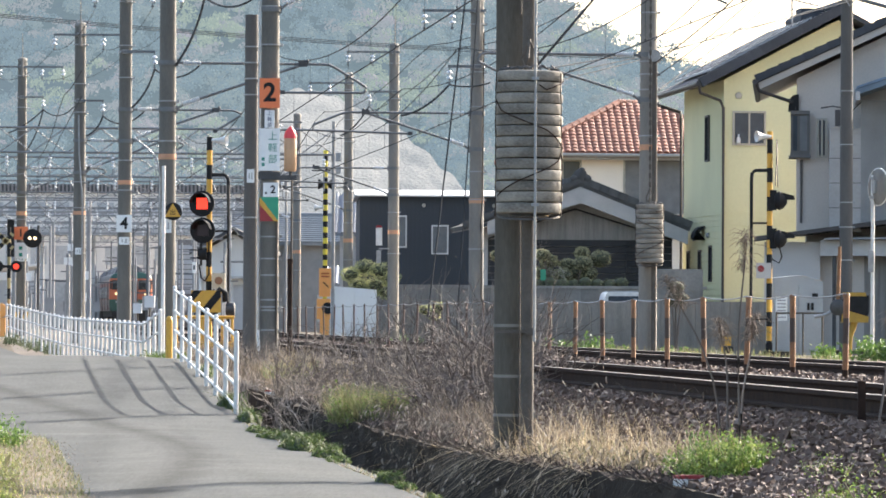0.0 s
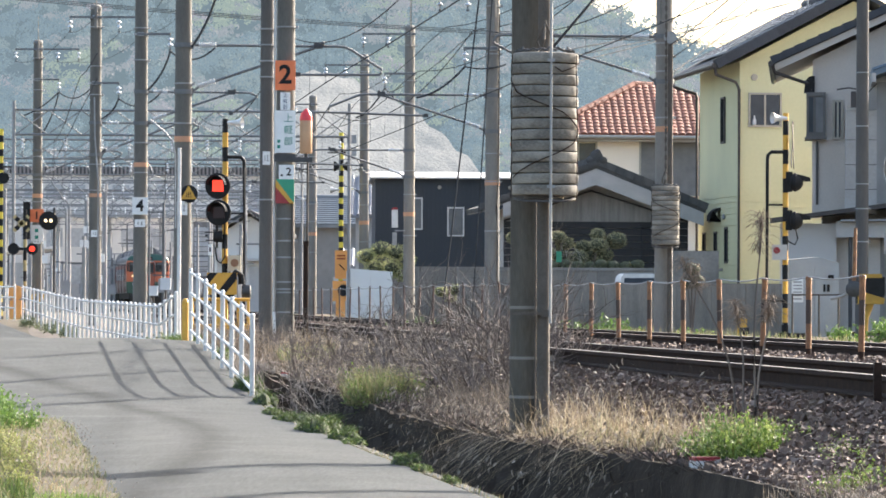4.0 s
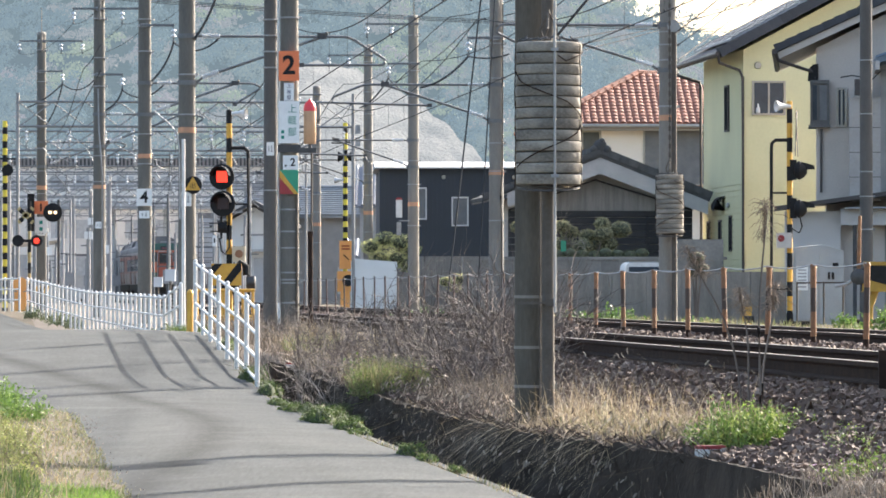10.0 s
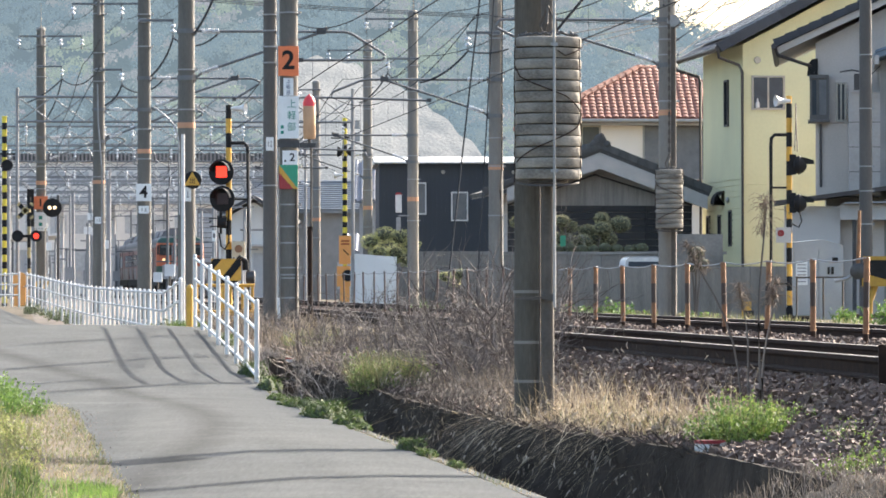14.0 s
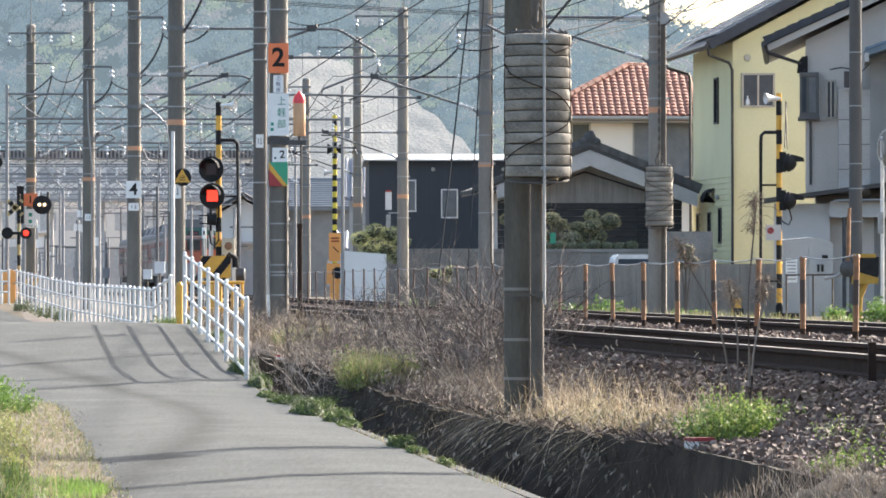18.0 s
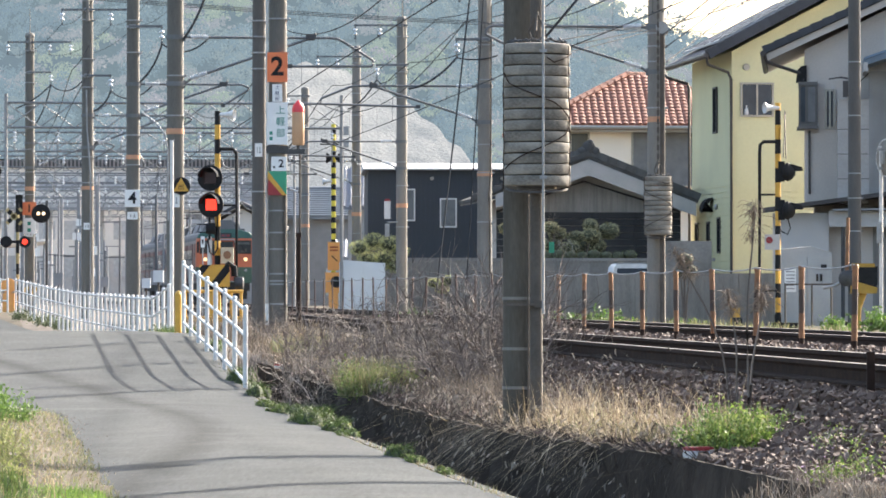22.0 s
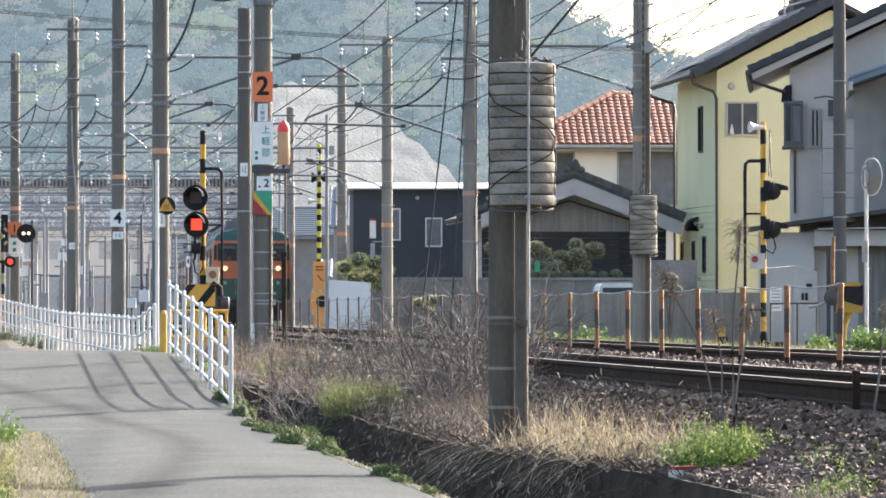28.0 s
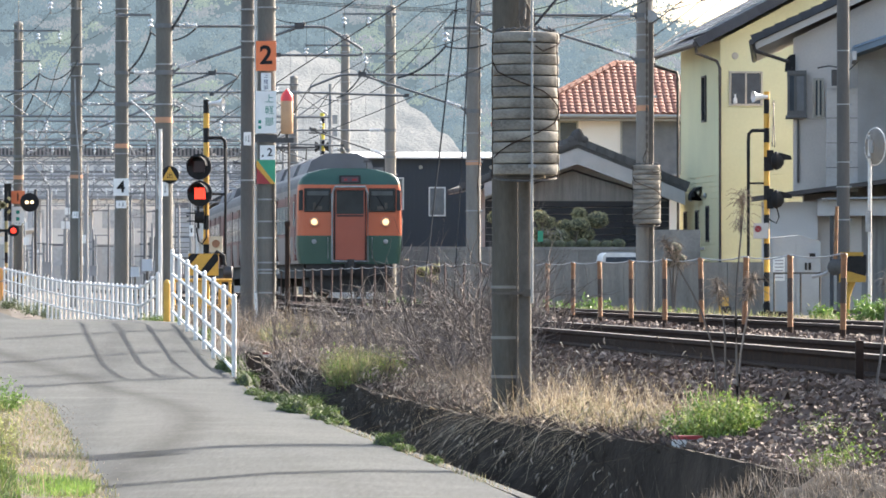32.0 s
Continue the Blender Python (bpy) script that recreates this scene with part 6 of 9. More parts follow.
# red-roofed house
H = house("red_roofed_house", 3.2, 162.8, -0.2, "two-storey cream house with a terracotta tiled hip roof")
part("wall", G().box(0.0, 0.0, 0.0, 7.6, 7.5, 6.5), CREAM_WALL, H, "cream render", smooth=False)
ex0, ex1, ze, zr = -0.6, 8.2, 6.62, 8.55
apex0, apex1 = (3.4, 3.4, zr), (4.6, 4.2, zr)
g = G().add([(ex0, -0.7, ze), (ex1, -0.7, ze), apex1, apex0, (ex0, 8, ze), (ex1, 8, ze), (ex0, -0.7, ze - 0.15), (ex1, -0.7, ze - 0.15), (ex0, 8, ze - 0.15), (ex1, 8, ze - 0.15)],
            [(0, 1, 2, 3), (0, 3, 4), (1, 5, 2), (4, 3, 2, 5), (0, 6, 7, 1), (0, 4, 8, 6), (1, 7, 9, 5), (4, 5, 9, 8), (6, 8, 9, 7)])
roof = part("roof", g, TILE_RED, H, "terracotta hip roof", smooth=False)
tile = G()
tile.add([(0.0, 0, 0.0), (0.05, 0, 0.045), (0.12, 0, 0.06), (0.19, 0, 0.045), (0.24, 0, 0.0), (0.0, 0.30, 0.0), (0.05, 0.30, 0.02), (0.12, 0.30, 0.03), (0.19, 0.30, 0.02), (0.24, 0.30, 0.0)],
         [(0, 1, 6, 5), (1, 2, 7, 6), (2, 3, 8, 7), (3, 4, 9, 8), (0, 4, 3, 2, 1)])
tile_me = tile.mesh("roof_tile", TILE_RED)
run = Vector((0, 4.1, zr - ze))
tilt = math.degrees(math.atan2(run.z, run.y))
for j in range(15):
    f = (j + 0.1) / 15
    lo, hi = ex0 + (3.4 - ex0) * f, ex1 + (4.6 - ex1) * f
    k = 0
    while lo + k * 0.25 < hi - 0.2:
        part("roof_tile", tile_me, None, roof, m=pose(lo + k * 0.25, -0.7 + 4.1 * f, ze + (zr - ze) * f + 0.02, tilt, 0, 0))
        k += 1
for a, b in (((ex0, -0.7, ze), apex0), ((ex1, -0.7, ze), apex1), (apex0, apex1)):
    a, b = Vector(a), Vector(b)
    for i in range(14):
        p, q = a.lerp(b, i / 14), a.lerp(b, (i + 1.06) / 14)
        part("hip_tile", G().cyl(p + Vector((0, 0, 0.05)), q + Vector((0, 0, 0.06)), 0.13, 0.11, 8), TILE_RED, roof)
part("gutter", G().cyl((ex0, -0.75, ze - 0.08), (ex1, -0.75, ze - 0.08), 0.07, None, 8), FRAME, H)
part("soffit", G().box(ex0 + 0.1, -0.6, ze - 0.22, ex1 - 0.1, 0.0, ze - 0.16), SOFFIT, H)
front_window(H, 3.15, 5.4, 4.0 + 0.5, 6.4, 0, PANE_PALE, FRAME, split=2)
front_window(H, 0.3, 1.55, 4.9, 6.35, 0, PANE, FRAME, split=2)
part("lower_roof", G().prism([(-0.9, 3.95), (0.0, 4.45), (0.0, 4.5), (-0.95, 4.0)], 3.6, 8.5, "X"), TILE_RED, H, "lower terracotta eaves")

# dark timber house with a gable towards the line
H = house("dark_timber_house", 3.85, 135.7, -0.2, "old single-storey dark timber house with a grey tiled gable")
part("wall", G().prism([(-2.6, 0), (2.9, 0), (2.9, 3.45), (0.1, 4.45), (-2.6, 3.4)], 0.3, 3.3), PLASTER := material("old_grey_plaster", (0.42, 0.40, 0.375), (0.32, 0.305, 0.285), 0.9, scale=1.0, fine=14, bump=0.1), H, "old pale grey plaster", smooth=False)
gable = part("gable_panel", G().prism([(-2.58, 3.06), (2.88, 3.06), (2.88, 3.1), (0.0, 3.98), (-2.58, 3.1)], 0.24, 0.296), DARK_WOOD, H, "weathered grey boards", smooth=False)
part("gable_moulding", G().tube([(-2.6, 0.22, 3.1), (0.0, 0.22, 4.0), (2.9, 0.22, 3.1)], 0.025, 4), GUTTER, gable, "dark strip along the boards")
gable_roof(H, -3.35, 3.3, 0.05, 3.35, 4.62, -0.5, 3.6, 0.12, TILE_GREY, DARK_WOOD)
for x0, z0, x1, z1 in ((-2.7, 3.39, 0.05, 4.42), (3.25, 3.16, 0.05, 4.42)):
    part("bargeboard", G().prism([(x0, z0 - 0.2), (x1, z1 - 0.26), (x1, z1 + 0.22), (x0, z0 + 0.20)], -0.5, -0.44), SOFFIT, H, "pale bargeboard")
verge_tiles(H, -3.4, 3.5, 0.05, 4.82, -0.55, 12, TILE_GREY, 0.3, 0.1)
vt = G().box(-0.29, -0.55, -0.07, 0, -0.2, 0.14).mesh("verge_tile", TILE_GREY, False)
for i in range(12):
    part("verge_tile", vt, None, H, m=pose(3.35 - 3.3 * i / 12, 0, 3.5 + 1.32 * i / 12, 0, 21, 0))
orn = part("ridge_ornament", G().ball((0.05, -0.5, 4.98), 0.2, 0.1, 0.2).ball((-0.12, -0.5, 4.88), 0.14, 0.09, 0.12).ball((0.24, -0.5, 4.88), 0.14, 0.09, 0.12).ball((0.1, -0.5, 5.12), 0.09, 0.08, 0.09), TILE_GREY, H, "grey ridge-end tile ornament")
part("ridge", G().box(-0.1, -0.5, 4.72, 0.2, 3.6, 4.95), TILE_GREY, H)
# shade of the recess below the gable, painted as near-black boards
RECESS_SHADE = material("recess_shade_boards", (0.042, 0.042, 0.044), (0.026, 0.026, 0.028), 0.9, scale=2, fine=18, bump=0.15, stretch=(1, 1, 6))
lower = G().box(-2.59, 0.22, 0.3, 2.89, 0.29, 0.485).mesh("board", RECESS_SHADE, False)
for i in range(14):
    part("board", lower, None, H, "board painted near-black as shade of the recess", m=pose(0, 0, 0.2 * i))
for bx in (-1.3, 0.2, 1.5):
    part("batten", G().box(bx, 0.18, 0.3, bx + 0.07, 0.22, 3.06), RECESS_SHADE, H, smooth=False)

# black flat-roofed house
H = house("black_house", -3.06, 156.6, -0.2, "modern blue-black house with a white flat roof edge", 2.0)
set_back(H, 1.09)
part("wall", G().box(0.12, 0, 0, 9.4, 8, 4.95), BLACK_WALL, H, "blue-black siding", smooth=False)
board_me = G().box(0, -0.01, 0.1, 0.135, 0, 4.92).mesh("board", BLACK_WALL, False)
for i in range(61):
    part("board", board_me, None, H, m=pose(0.13 + 0.15 * i, 0, 0))
part("roof", G().prism([(-0.3, 4.89), (-0.3, 4.94), (1.9, 5.17), (8.2, 5.17), (8.2, 4.89)], -0.05, 9.6, "X"), WHITE, H, "bright white low-pitched roof", smooth=False)
front_window(H, 2.62, 3.10, 2.98, 3.88, 0, PANE_PALE, WHITE)
front_window(H, 1.42, 1.68, 3.2, 4.2, 0, PANE_PALE, WHITE)
part("round_vent", G().lathe([(0.06, -0.05), (0.07, 0)], 12, (2.3, 0, 4.6), "Y"), FRAME, H)
part("round_vent", G().lathe([(0.06, -0.05), (0.07, 0)], 12, (4.7, 0, 4.6), "Y"), FRAME, H)
part("base", G().box(0.1, -0.05, 0, 9.4, 0, 1.9), DARK_WOOD, H)
back = solo("far_tiled_roof", G().prism([(-0.4, 5.1), (6.5, 5.1), (6.5, 5.25), (-0.4, 5.25)], 170, 176), TILE_RED, "far brown tiled roof edge", "roof")
part("roof_wall", G().box(-0.2, 170.5, -0.2, 6.3, 175.5, 5.1), CREAM_WALL, back)
set_back(back, 1.08)


def small_house(x, y, w, d, h, rise, wallm, roofm, label, turn=SLANT):
    s = house("house", x, y, -0.2, label, turn)
    part("wall", G().prism([(0, 0), (w, 0), (w, h), (w / 2, h + rise), (0, h)], 0, d), wallm, s, smooth=False)
    gable_roof(s, -0.5, w + 0.5, w / 2, h - 0.1, h + rise + 0.15, -0.5, d + 0.5, 0.14, roofm, SOFFIT)
    return s


PALE_TILE = material("pale_slate_tile", (0.24, 0.25, 0.27), (0.18, 0.19, 0.21), 0.5, scale=1.5, bump=0.1)
WHITE_HOUSE = material("white_plaster", (0.66, 0.65, 0.62), (0.56, 0.55, 0.53), 0.85, scale=0.6, bump=0.02)
s = small_house(-10.06, 190, 2.6, 6, 3.45, 0.75, WHITE_HOUSE, TILE_DARK, "small white plastered house with a dark tiled gable", 0)
set_back(s, 1.42)
part("vent_slot", G().box(0.75, -0.02, 3.02, 1.9, 0.0, 3.08), GUTTER, s, "dark vent slot in the gable")
part("eaves_strip", G().box(0.0, -0.5, 2.35, 2.6, 0.0, 2.45), SOFFIT, s, "pale porch roof edge")
part("door", G().box(1.3, -0.04, 0.2, 2.1, 0.0, 2.1), ST_GREY := material("pale_grey_metal_door", (0.45, 0.45, 0.45), (0.38, 0.38, 0.39), 0.7, bump=0.0), s)
s = house("slate_roofed_house", -10.3, 212, -0.2, "house with a wide blue-grey slate roof", 0)
set_back(s, 1.3)
# cladding and slate tones are lifted to carry the distance haze
part("wall", G().box(0.2, 0.5, 0, 5.6, 7, 4.3), material("hazed_grey_cladding", (0.26, 0.26, 0.265), (0.21, 0.21, 0.215), 0.8, bump=0.02), s, smooth=False)
part("roof_slope", G().prism([(-0.1, 4.1), (4.2, 5.5), (4.2, 5.6), (-0.1, 4.25)], 0, 5.9, "X"), TILE_SLATE := material("hazed_grey_slate", (0.235, 0.245, 0.255), (0.185, 0.195, 0.205), 0.7, scale=1.5, bump=0.05, per_object=0.1), s)
course = G().box(0, 0, 0, 5.9, 0.02, 0.10).mesh("tile_course", TILE_SLATE, False)
for i in range(13):
    part("tile_course", course, None, s, m=pose(0, -0.1 + 0.325 * i, 4.2 + 0.102 * i))
part("ridge", G().cyl((0, 4.2, 5.6), (5.9, 4.2, 5.6), 0.12, None, 8), TILE_SLATE, s)
s = house("shuttered_shed", -11.9, 204, -0.2, "dark shuttered shed beyond the crossing", 0)
set_back(s, 1.62)
part("wall", G().box(0, 0, 0, 1.3, 3, 4.2), material("dusty_brown_shutter", (0.20, 0.18, 0.175), (0.15, 0.14, 0.135), 0.8, bump=0.0), s, smooth=False)
for i in range(10):
    part("shutter_slat", G().box(0.05, -0.03, 1.8 + 0.22 * i, 1.25, 0, 1.98 + 0.22 * i), ST_GREY if i % 3 == 0 else SOFFIT, s, smooth=False)
part("side_panel", G().box(1.3, -0.1, 0, 1.75, 1, 4.0), WHITE_HOUSE, s, smooth=False)
s = thing("tiled_shed", pose(-5.1, 196, -0.2), "low shed with a pale grey pantiled roof", "shed")
part("wall", G().box(0, 0.2, 0, 1.0, 3, 2.2), SOFFIT, s, smooth=False)
part("roof_slope", G().prism([(-0.1, 2.1), (2.0, 2.85), (2.0, 2.95), (-0.1, 2.2)], -0.1, 1.0, "X"), PALE_TILE, s)
for i in range(5):
    part("roof_roll", G().tube([(0.0 + 0.22 * i, -0.12, 2.22), (0.0 + 0.22 * i, 2.0, 2.98)], 0.05, 6), PALE_TILE, s)
part("air_unit", G().box(-0.35, -0.3, 0.6, 0.55, -0.2, 1.75), ST_GREY, s, "pale air-conditioning unit")
s = thing("tiled_roof_house", pose(-4.3, 182, -0.2), "house side with a stepped grey pantiled roof", "house", "houses beyond the railway")
part("wall", G().box(0.1, 0.2, 0, 1.1, 0.4, 4.0), SOFFIT, s, smooth=False)
part("roof_slope", G().prism([(-0.1, 4.0), (2.4, 5.6), (2.4, 5.7), (-0.1, 4.1)], -0.1, 1.25, "X"), PALE_TILE, s)
for i in range(6):
    part("roof_roll", G().tube([(-0.05 + 0.24 * i, -0.12, 4.12), (-0.05 + 0.24 * i, 2.4, 5.74)], 0.055, 6), PALE_TILE, s)

# the block wall and the van behind it
wl = thing("block_wall", pose(2.53, 105.1, -0.25, 0, 0, SLANT), "grey stained concrete panel wall beyond the railway", "wall", kind="structure")
rr = np.random.RandomState(11)
blk = G().box(0.006, -0.07, 0.0, 0.794, 0.07, 1.2).mesh("panel", BLOCK_WALL2 := material("stained_concrete_panel", (0.27, 0.25, 0.222), (0.14, 0.132, 0.118), 0.95, scale=1.6, fine=20, bump=0.2, per_object=0.14, stretch=(3, 3, 0.5)))
for i in range(-1, 7):
    part("panel", blk, None, wl, m=pose(i * 0.8, rr.uniform(-0.012, 0.012), 0))
part("joint_core", G().box(-0.8, -0.052, 0, 5.0, 0.052, 1.2), CONCRETE, wl)
wall_block = G().box(0.004, 0.0, 0.004, 0.408, 0.15, 0.296).mesh("block", BLOCK_WALL, False)
wl2 = thing("garden_wall", pose(-0.4, 108, -0.25, 0, 0, SLANT), "long grey rendered garden wall on stone", "wall", kind="structure")
for i in range(15):
    for k in range(5):
        part("block", wall_block, None, wl2, m=pose(0.42 + 0.412 * i + (0.0 if k % 2 else -0.1), rr.uniform(-0.006, 0.006), 0.30 * k))
part("joint_core", G().box(0.34, 0.02, 0, 6.5, 0.13, 1.49), BLOCK_WALL, wl2, smooth=False)
part("coping", G().box(0.32, -0.03, 1.5, 6.6, 0.18, 1.57), CONCRETE, wl2, smooth=False)
part("pier", G().box(5.05, -0.1, 0, 6.5, 0.0, 1.98), BLOCK_WALL, wl2, smooth=False)
van = thing("white_van", pose(4.12, 106.6, -0.06, 0, 0, SLANT) @ Matrix.Scale(0.82, 4), "white van parked behind the garden wall", "car")
part("body", G().prism([(-0.55, 0.35), (0.55, 0.35), (0.58, 1.0), (0.5, 1.42), (0.42, 1.5), (-0.42, 1.5), (-0.5, 1.42), (-0.58, 1.0)], 0, 1.2), WHITE, van)
part("windscreen", G().prism([(-0.46, 1.08), (0.46, 1.08), (0.42, 1.38), (-0.42, 1.38)], -0.02, 0.0), PANE, van)
for wx in (-0.45, 0.45):
    part("wheel", G().cyl((wx - 0.08, 0.5, 0.22), (wx + 0.08, 0.5, 0.22), 0.3, None, 14), BLACK, van)
part("roof_rack", G().box(-0.4, 0.1, 1.5, 0.4, 1.0, 1.53), GALV, van)

# the station behind; distance haze is put into its pale wall and glass colours
ST_WALL = material("station_white_wall", (0.72, 0.69, 0.65), (0.63, 0.61, 0.58), 0.8, scale=0.1, fine=2, bump=0.0)
ST_PANE = glass_pane("haze_pale_glass", (0.50, 0.51, 0.52), 0.6)
ST_ROOF = material("station_roof", (0.38, 0.34, 0.32), (0.30, 0.27, 0.26), 0.7, scale=0.3, fine=4, bump=0.0)
S = thing("station_footbridge", pose(-36, 354, -0.2, 0, 0, 0), "long pale station footbridge with a brown roof", "building")
part("roof", G().prism([(0, 10.4), (21, 10.4), (21, 11.0), (0, 11.0)], 0, 4), ST_ROOF, S)
rib = G()
for i in range(70):
    rib.box(0.3 * i, -0.12, 10.35, 0.3 * i + 0.14, 0, 10.98)
part("roof_ribs", rib, TILE_GREY, S)
part("wall", G().box(0, 0.3, 7.6, 21, 3.7, 10.3), ST_WALL, S, smooth=False)
for i in range(12):
    part("window", G().box(0.6 + 1.7 * i, 0.22, 8.5, 1.9 + 1.7 * i, 0.3, 9.6), ST_PANE, S, smooth=False)
part("deck", G().box(0, 0, 7.1, 21, 4, 7.6), SOFFIT, S)
for i in range(6):
    part("pier", G().cyl((0.75 + 4 * i, 2, 0), (0.75 + 4 * i, 2, 7.1), 0.16, None, 10), SOFFIT, S)
S2 = thing("station_building", pose(-38, 370, -0.2), "pale station building with rows of windows", "building")
part("wall", G().box(0, 0, 3.7, 26, 10, 7.5), ST_WALL, S2, smooth=False)
part("lower_wall", G().box(0, 0.1, 0, 26, 10, 3.7), material("blue_grey_wall", (0.47, 0.46, 0.45), (0.40, 0.39, 0.385), 0.8, bump=0.0), S2, smooth=False)
part("roof", G().box(-0.5, -0.6, 7.5, 26.5, 10.5, 7.9), ST_ROOF, S2, smooth=False)
for j in range(2):
    for i in range(13):
        part("window", G().box(0.6 + 2 * i, -0.06, 2 + 3 * j, 1.9 + 2 * i, 0, 3.5 + 3 * j), ST_PANE, S2, smooth=False)
S3 = thing("platform_canopy", pose(-30, 318, -0.2, 0, 0, SLANT), "pale platform canopy on slim posts", "canopy")
part("roof", G().prism([(-2, 4.0), (2, 4.3), (2, 4.45), (-2, 4.15)], 0, 30), ST_WALL, S3)
for i in range(7):
    part("post", G().cyl((0, 1 + 4.5 * i, 0), (0, 1 + 4.5 * i, 4.1), 0.1, None, 8), ST_WALL, S3)
part("platform", G().box(-2.5, -6, 0, 2.5, 30, 1.1), CONCRETE, S3)

# slim steel masts and portals crowding the yard
# haze over the yard is put into this pale steel tone
FAR_MAST = material("haze_pale_far_steel", (0.30, 0.30, 0.30), (0.22, 0.22, 0.225), 0.8, scale=1.0, bump=0.0)
rr = np.random.RandomState(77)
FAR_DARK = material("dark_far_steel", (0.13, 0.135, 0.14), (0.09, 0.094, 0.10), 0.8, scale=1.0, bump=0.0)
for i in range(85):
    y = rr.uniform(225, 430)
    px = -17.5 - 0.052 * (y - 225) + rr.uniform(-7.5, 7.5) * (0.75 + 0.25 * y / 300)
    h = rr.uniform(2.6, 6.5)
    tone = FAR_DARK if rr.rand() < 0.45 else FAR_MAST
    mst = thing("yard_mast", pose(px, y, -0.3), "slim grey steel mast in the station yard", "mast", "masts in the station yard")
    part("shaft", G().cyl((0, 0, 0), (0, 0, h), 0.085, 0.06, 8), tone, mst)
    part("bracket", G().box(-0.05, -0.03, h - 0.5, rr.choice([-1, 1]) * rr.uniform(0.6, 1.6), 0.03, h - 0.42), tone, mst)
    if i % 3 == 0:
        part("box", G().box(-0.25, -0.2, 1.2, 0.25, 0.0, 1.9), FAR_MAST, mst, "grey equipment box")
for i, y in enumerate((240, 268, 300, 335, 375)):
    x0, x1 = LX(y) + bend(y) - 9.5, LX(y) + bend(y) + 5.0
    po = thing("portal_frame", pose(0, y, -0.3), "grey steel portal frame across the tracks", "portal", "portals over the yard")
    for px in (x0, (x0 + x1) / 2 - 2, x1):
        part("leg", G().cyl((px, 0, 0), (px, 0, 7.0), 0.12, None, 8), FAR_MAST, po)
    for pz in (6.3, 6.9):
        part("chord", G().box(x0, -0.05, pz, x1, 0.05, pz + 0.08), FAR_MAST, po)
    for k in range(24):
        a = x0 + (x1 - x0) * k / 24
        b = x0 + (x1 - x0) * (k + 1) / 24
        part("lattice", G().cyl((a, 0, 6.34 if k % 2 else 6.94), (b, 0, 6.94 if k % 2 else 6.34), 0.03, None, 4), FAR_MAST, po)


# ---- the train ----
# shade and haze on the orange sides are painted in as maroon
T_SIDE = material("train_orange_in_shade", (0.19, 0.062, 0.056), (0.14, 0.048, 0.045), 0.45, scale=1, bump=0.02)
# glancing sheen on the green sides is painted in as pale grey
T_SHEEN = material("train_green_with_sheen", (0.23, 0.20, 0.19), (0.17, 0.15, 0.145), 0.5, scale=0.8, bump=0.02)
T_GREEN = material("train_green_paint", (0.030, 0.085, 0.060), (0.024, 0.068, 0.048), 0.35, scale=1, bump=0.02)
T_ORANGE = material("train_orange_paint", (0.56, 0.138, 0.062), (0.48, 0.115, 0.05), 0.35, scale=1, bump=0.02)
T_ROOF = material("train_roof_grey", (0.15, 0.15, 0.155), (0.10, 0.10, 0.105), 0.7, scale=1, bump=0.05)
T_UNDER = material("underframe_black", (0.025, 0.024, 0.024), (0.04, 0.036, 0.033), 0.8, scale=3, bump=0.1)
T_GLASS = glass_pane("train_glass", (0.03, 0.034, 0.04), 0.06)
CAB_GLASS = glass_pane("cab_glass", (0.055, 0.06, 0.06), 0.12)
T_SEAL = material("window_rubber", (0.03, 0.03, 0.03), bump=0.0)


def car_outline(z0, z1):
    """Half outline of the body between two heights, as (x, z)."""
    full = [(1.42, 0.95), (1.46, 1.25), (1.475, 1.5), (1.475, 2.2), (1.46, 2.85), (1.45, 3.05), (1.425, 3.22), (1.36, 3.36), (1.2, 3.48), (0.8, 3.585), (0.4, 3.635), (0.0, 3.65)]
    out = []
    for (xa, za), (xb, zb) in zip(full, full[1:]):
        for k in range(4):
            z = za + (zb - za) * k / 4
            if z0 <= z <= z1:
                out.append((xa + (xb - xa) * k / 4, z))
    xs = lambda q: np.interp(q, [p[1] for p in full], [p[0] for p in full])
    return [(float(xs(z0)), z0)] + [p for p in out if z0 + 1e-4 < p[1] < z1 - 1e-4] + [(float(xs(z1)), z1)]


def ring(z0, z1):
    h = car_outline(z0, z1)
    return h + [(-x, z) for x, z in reversed(h)]


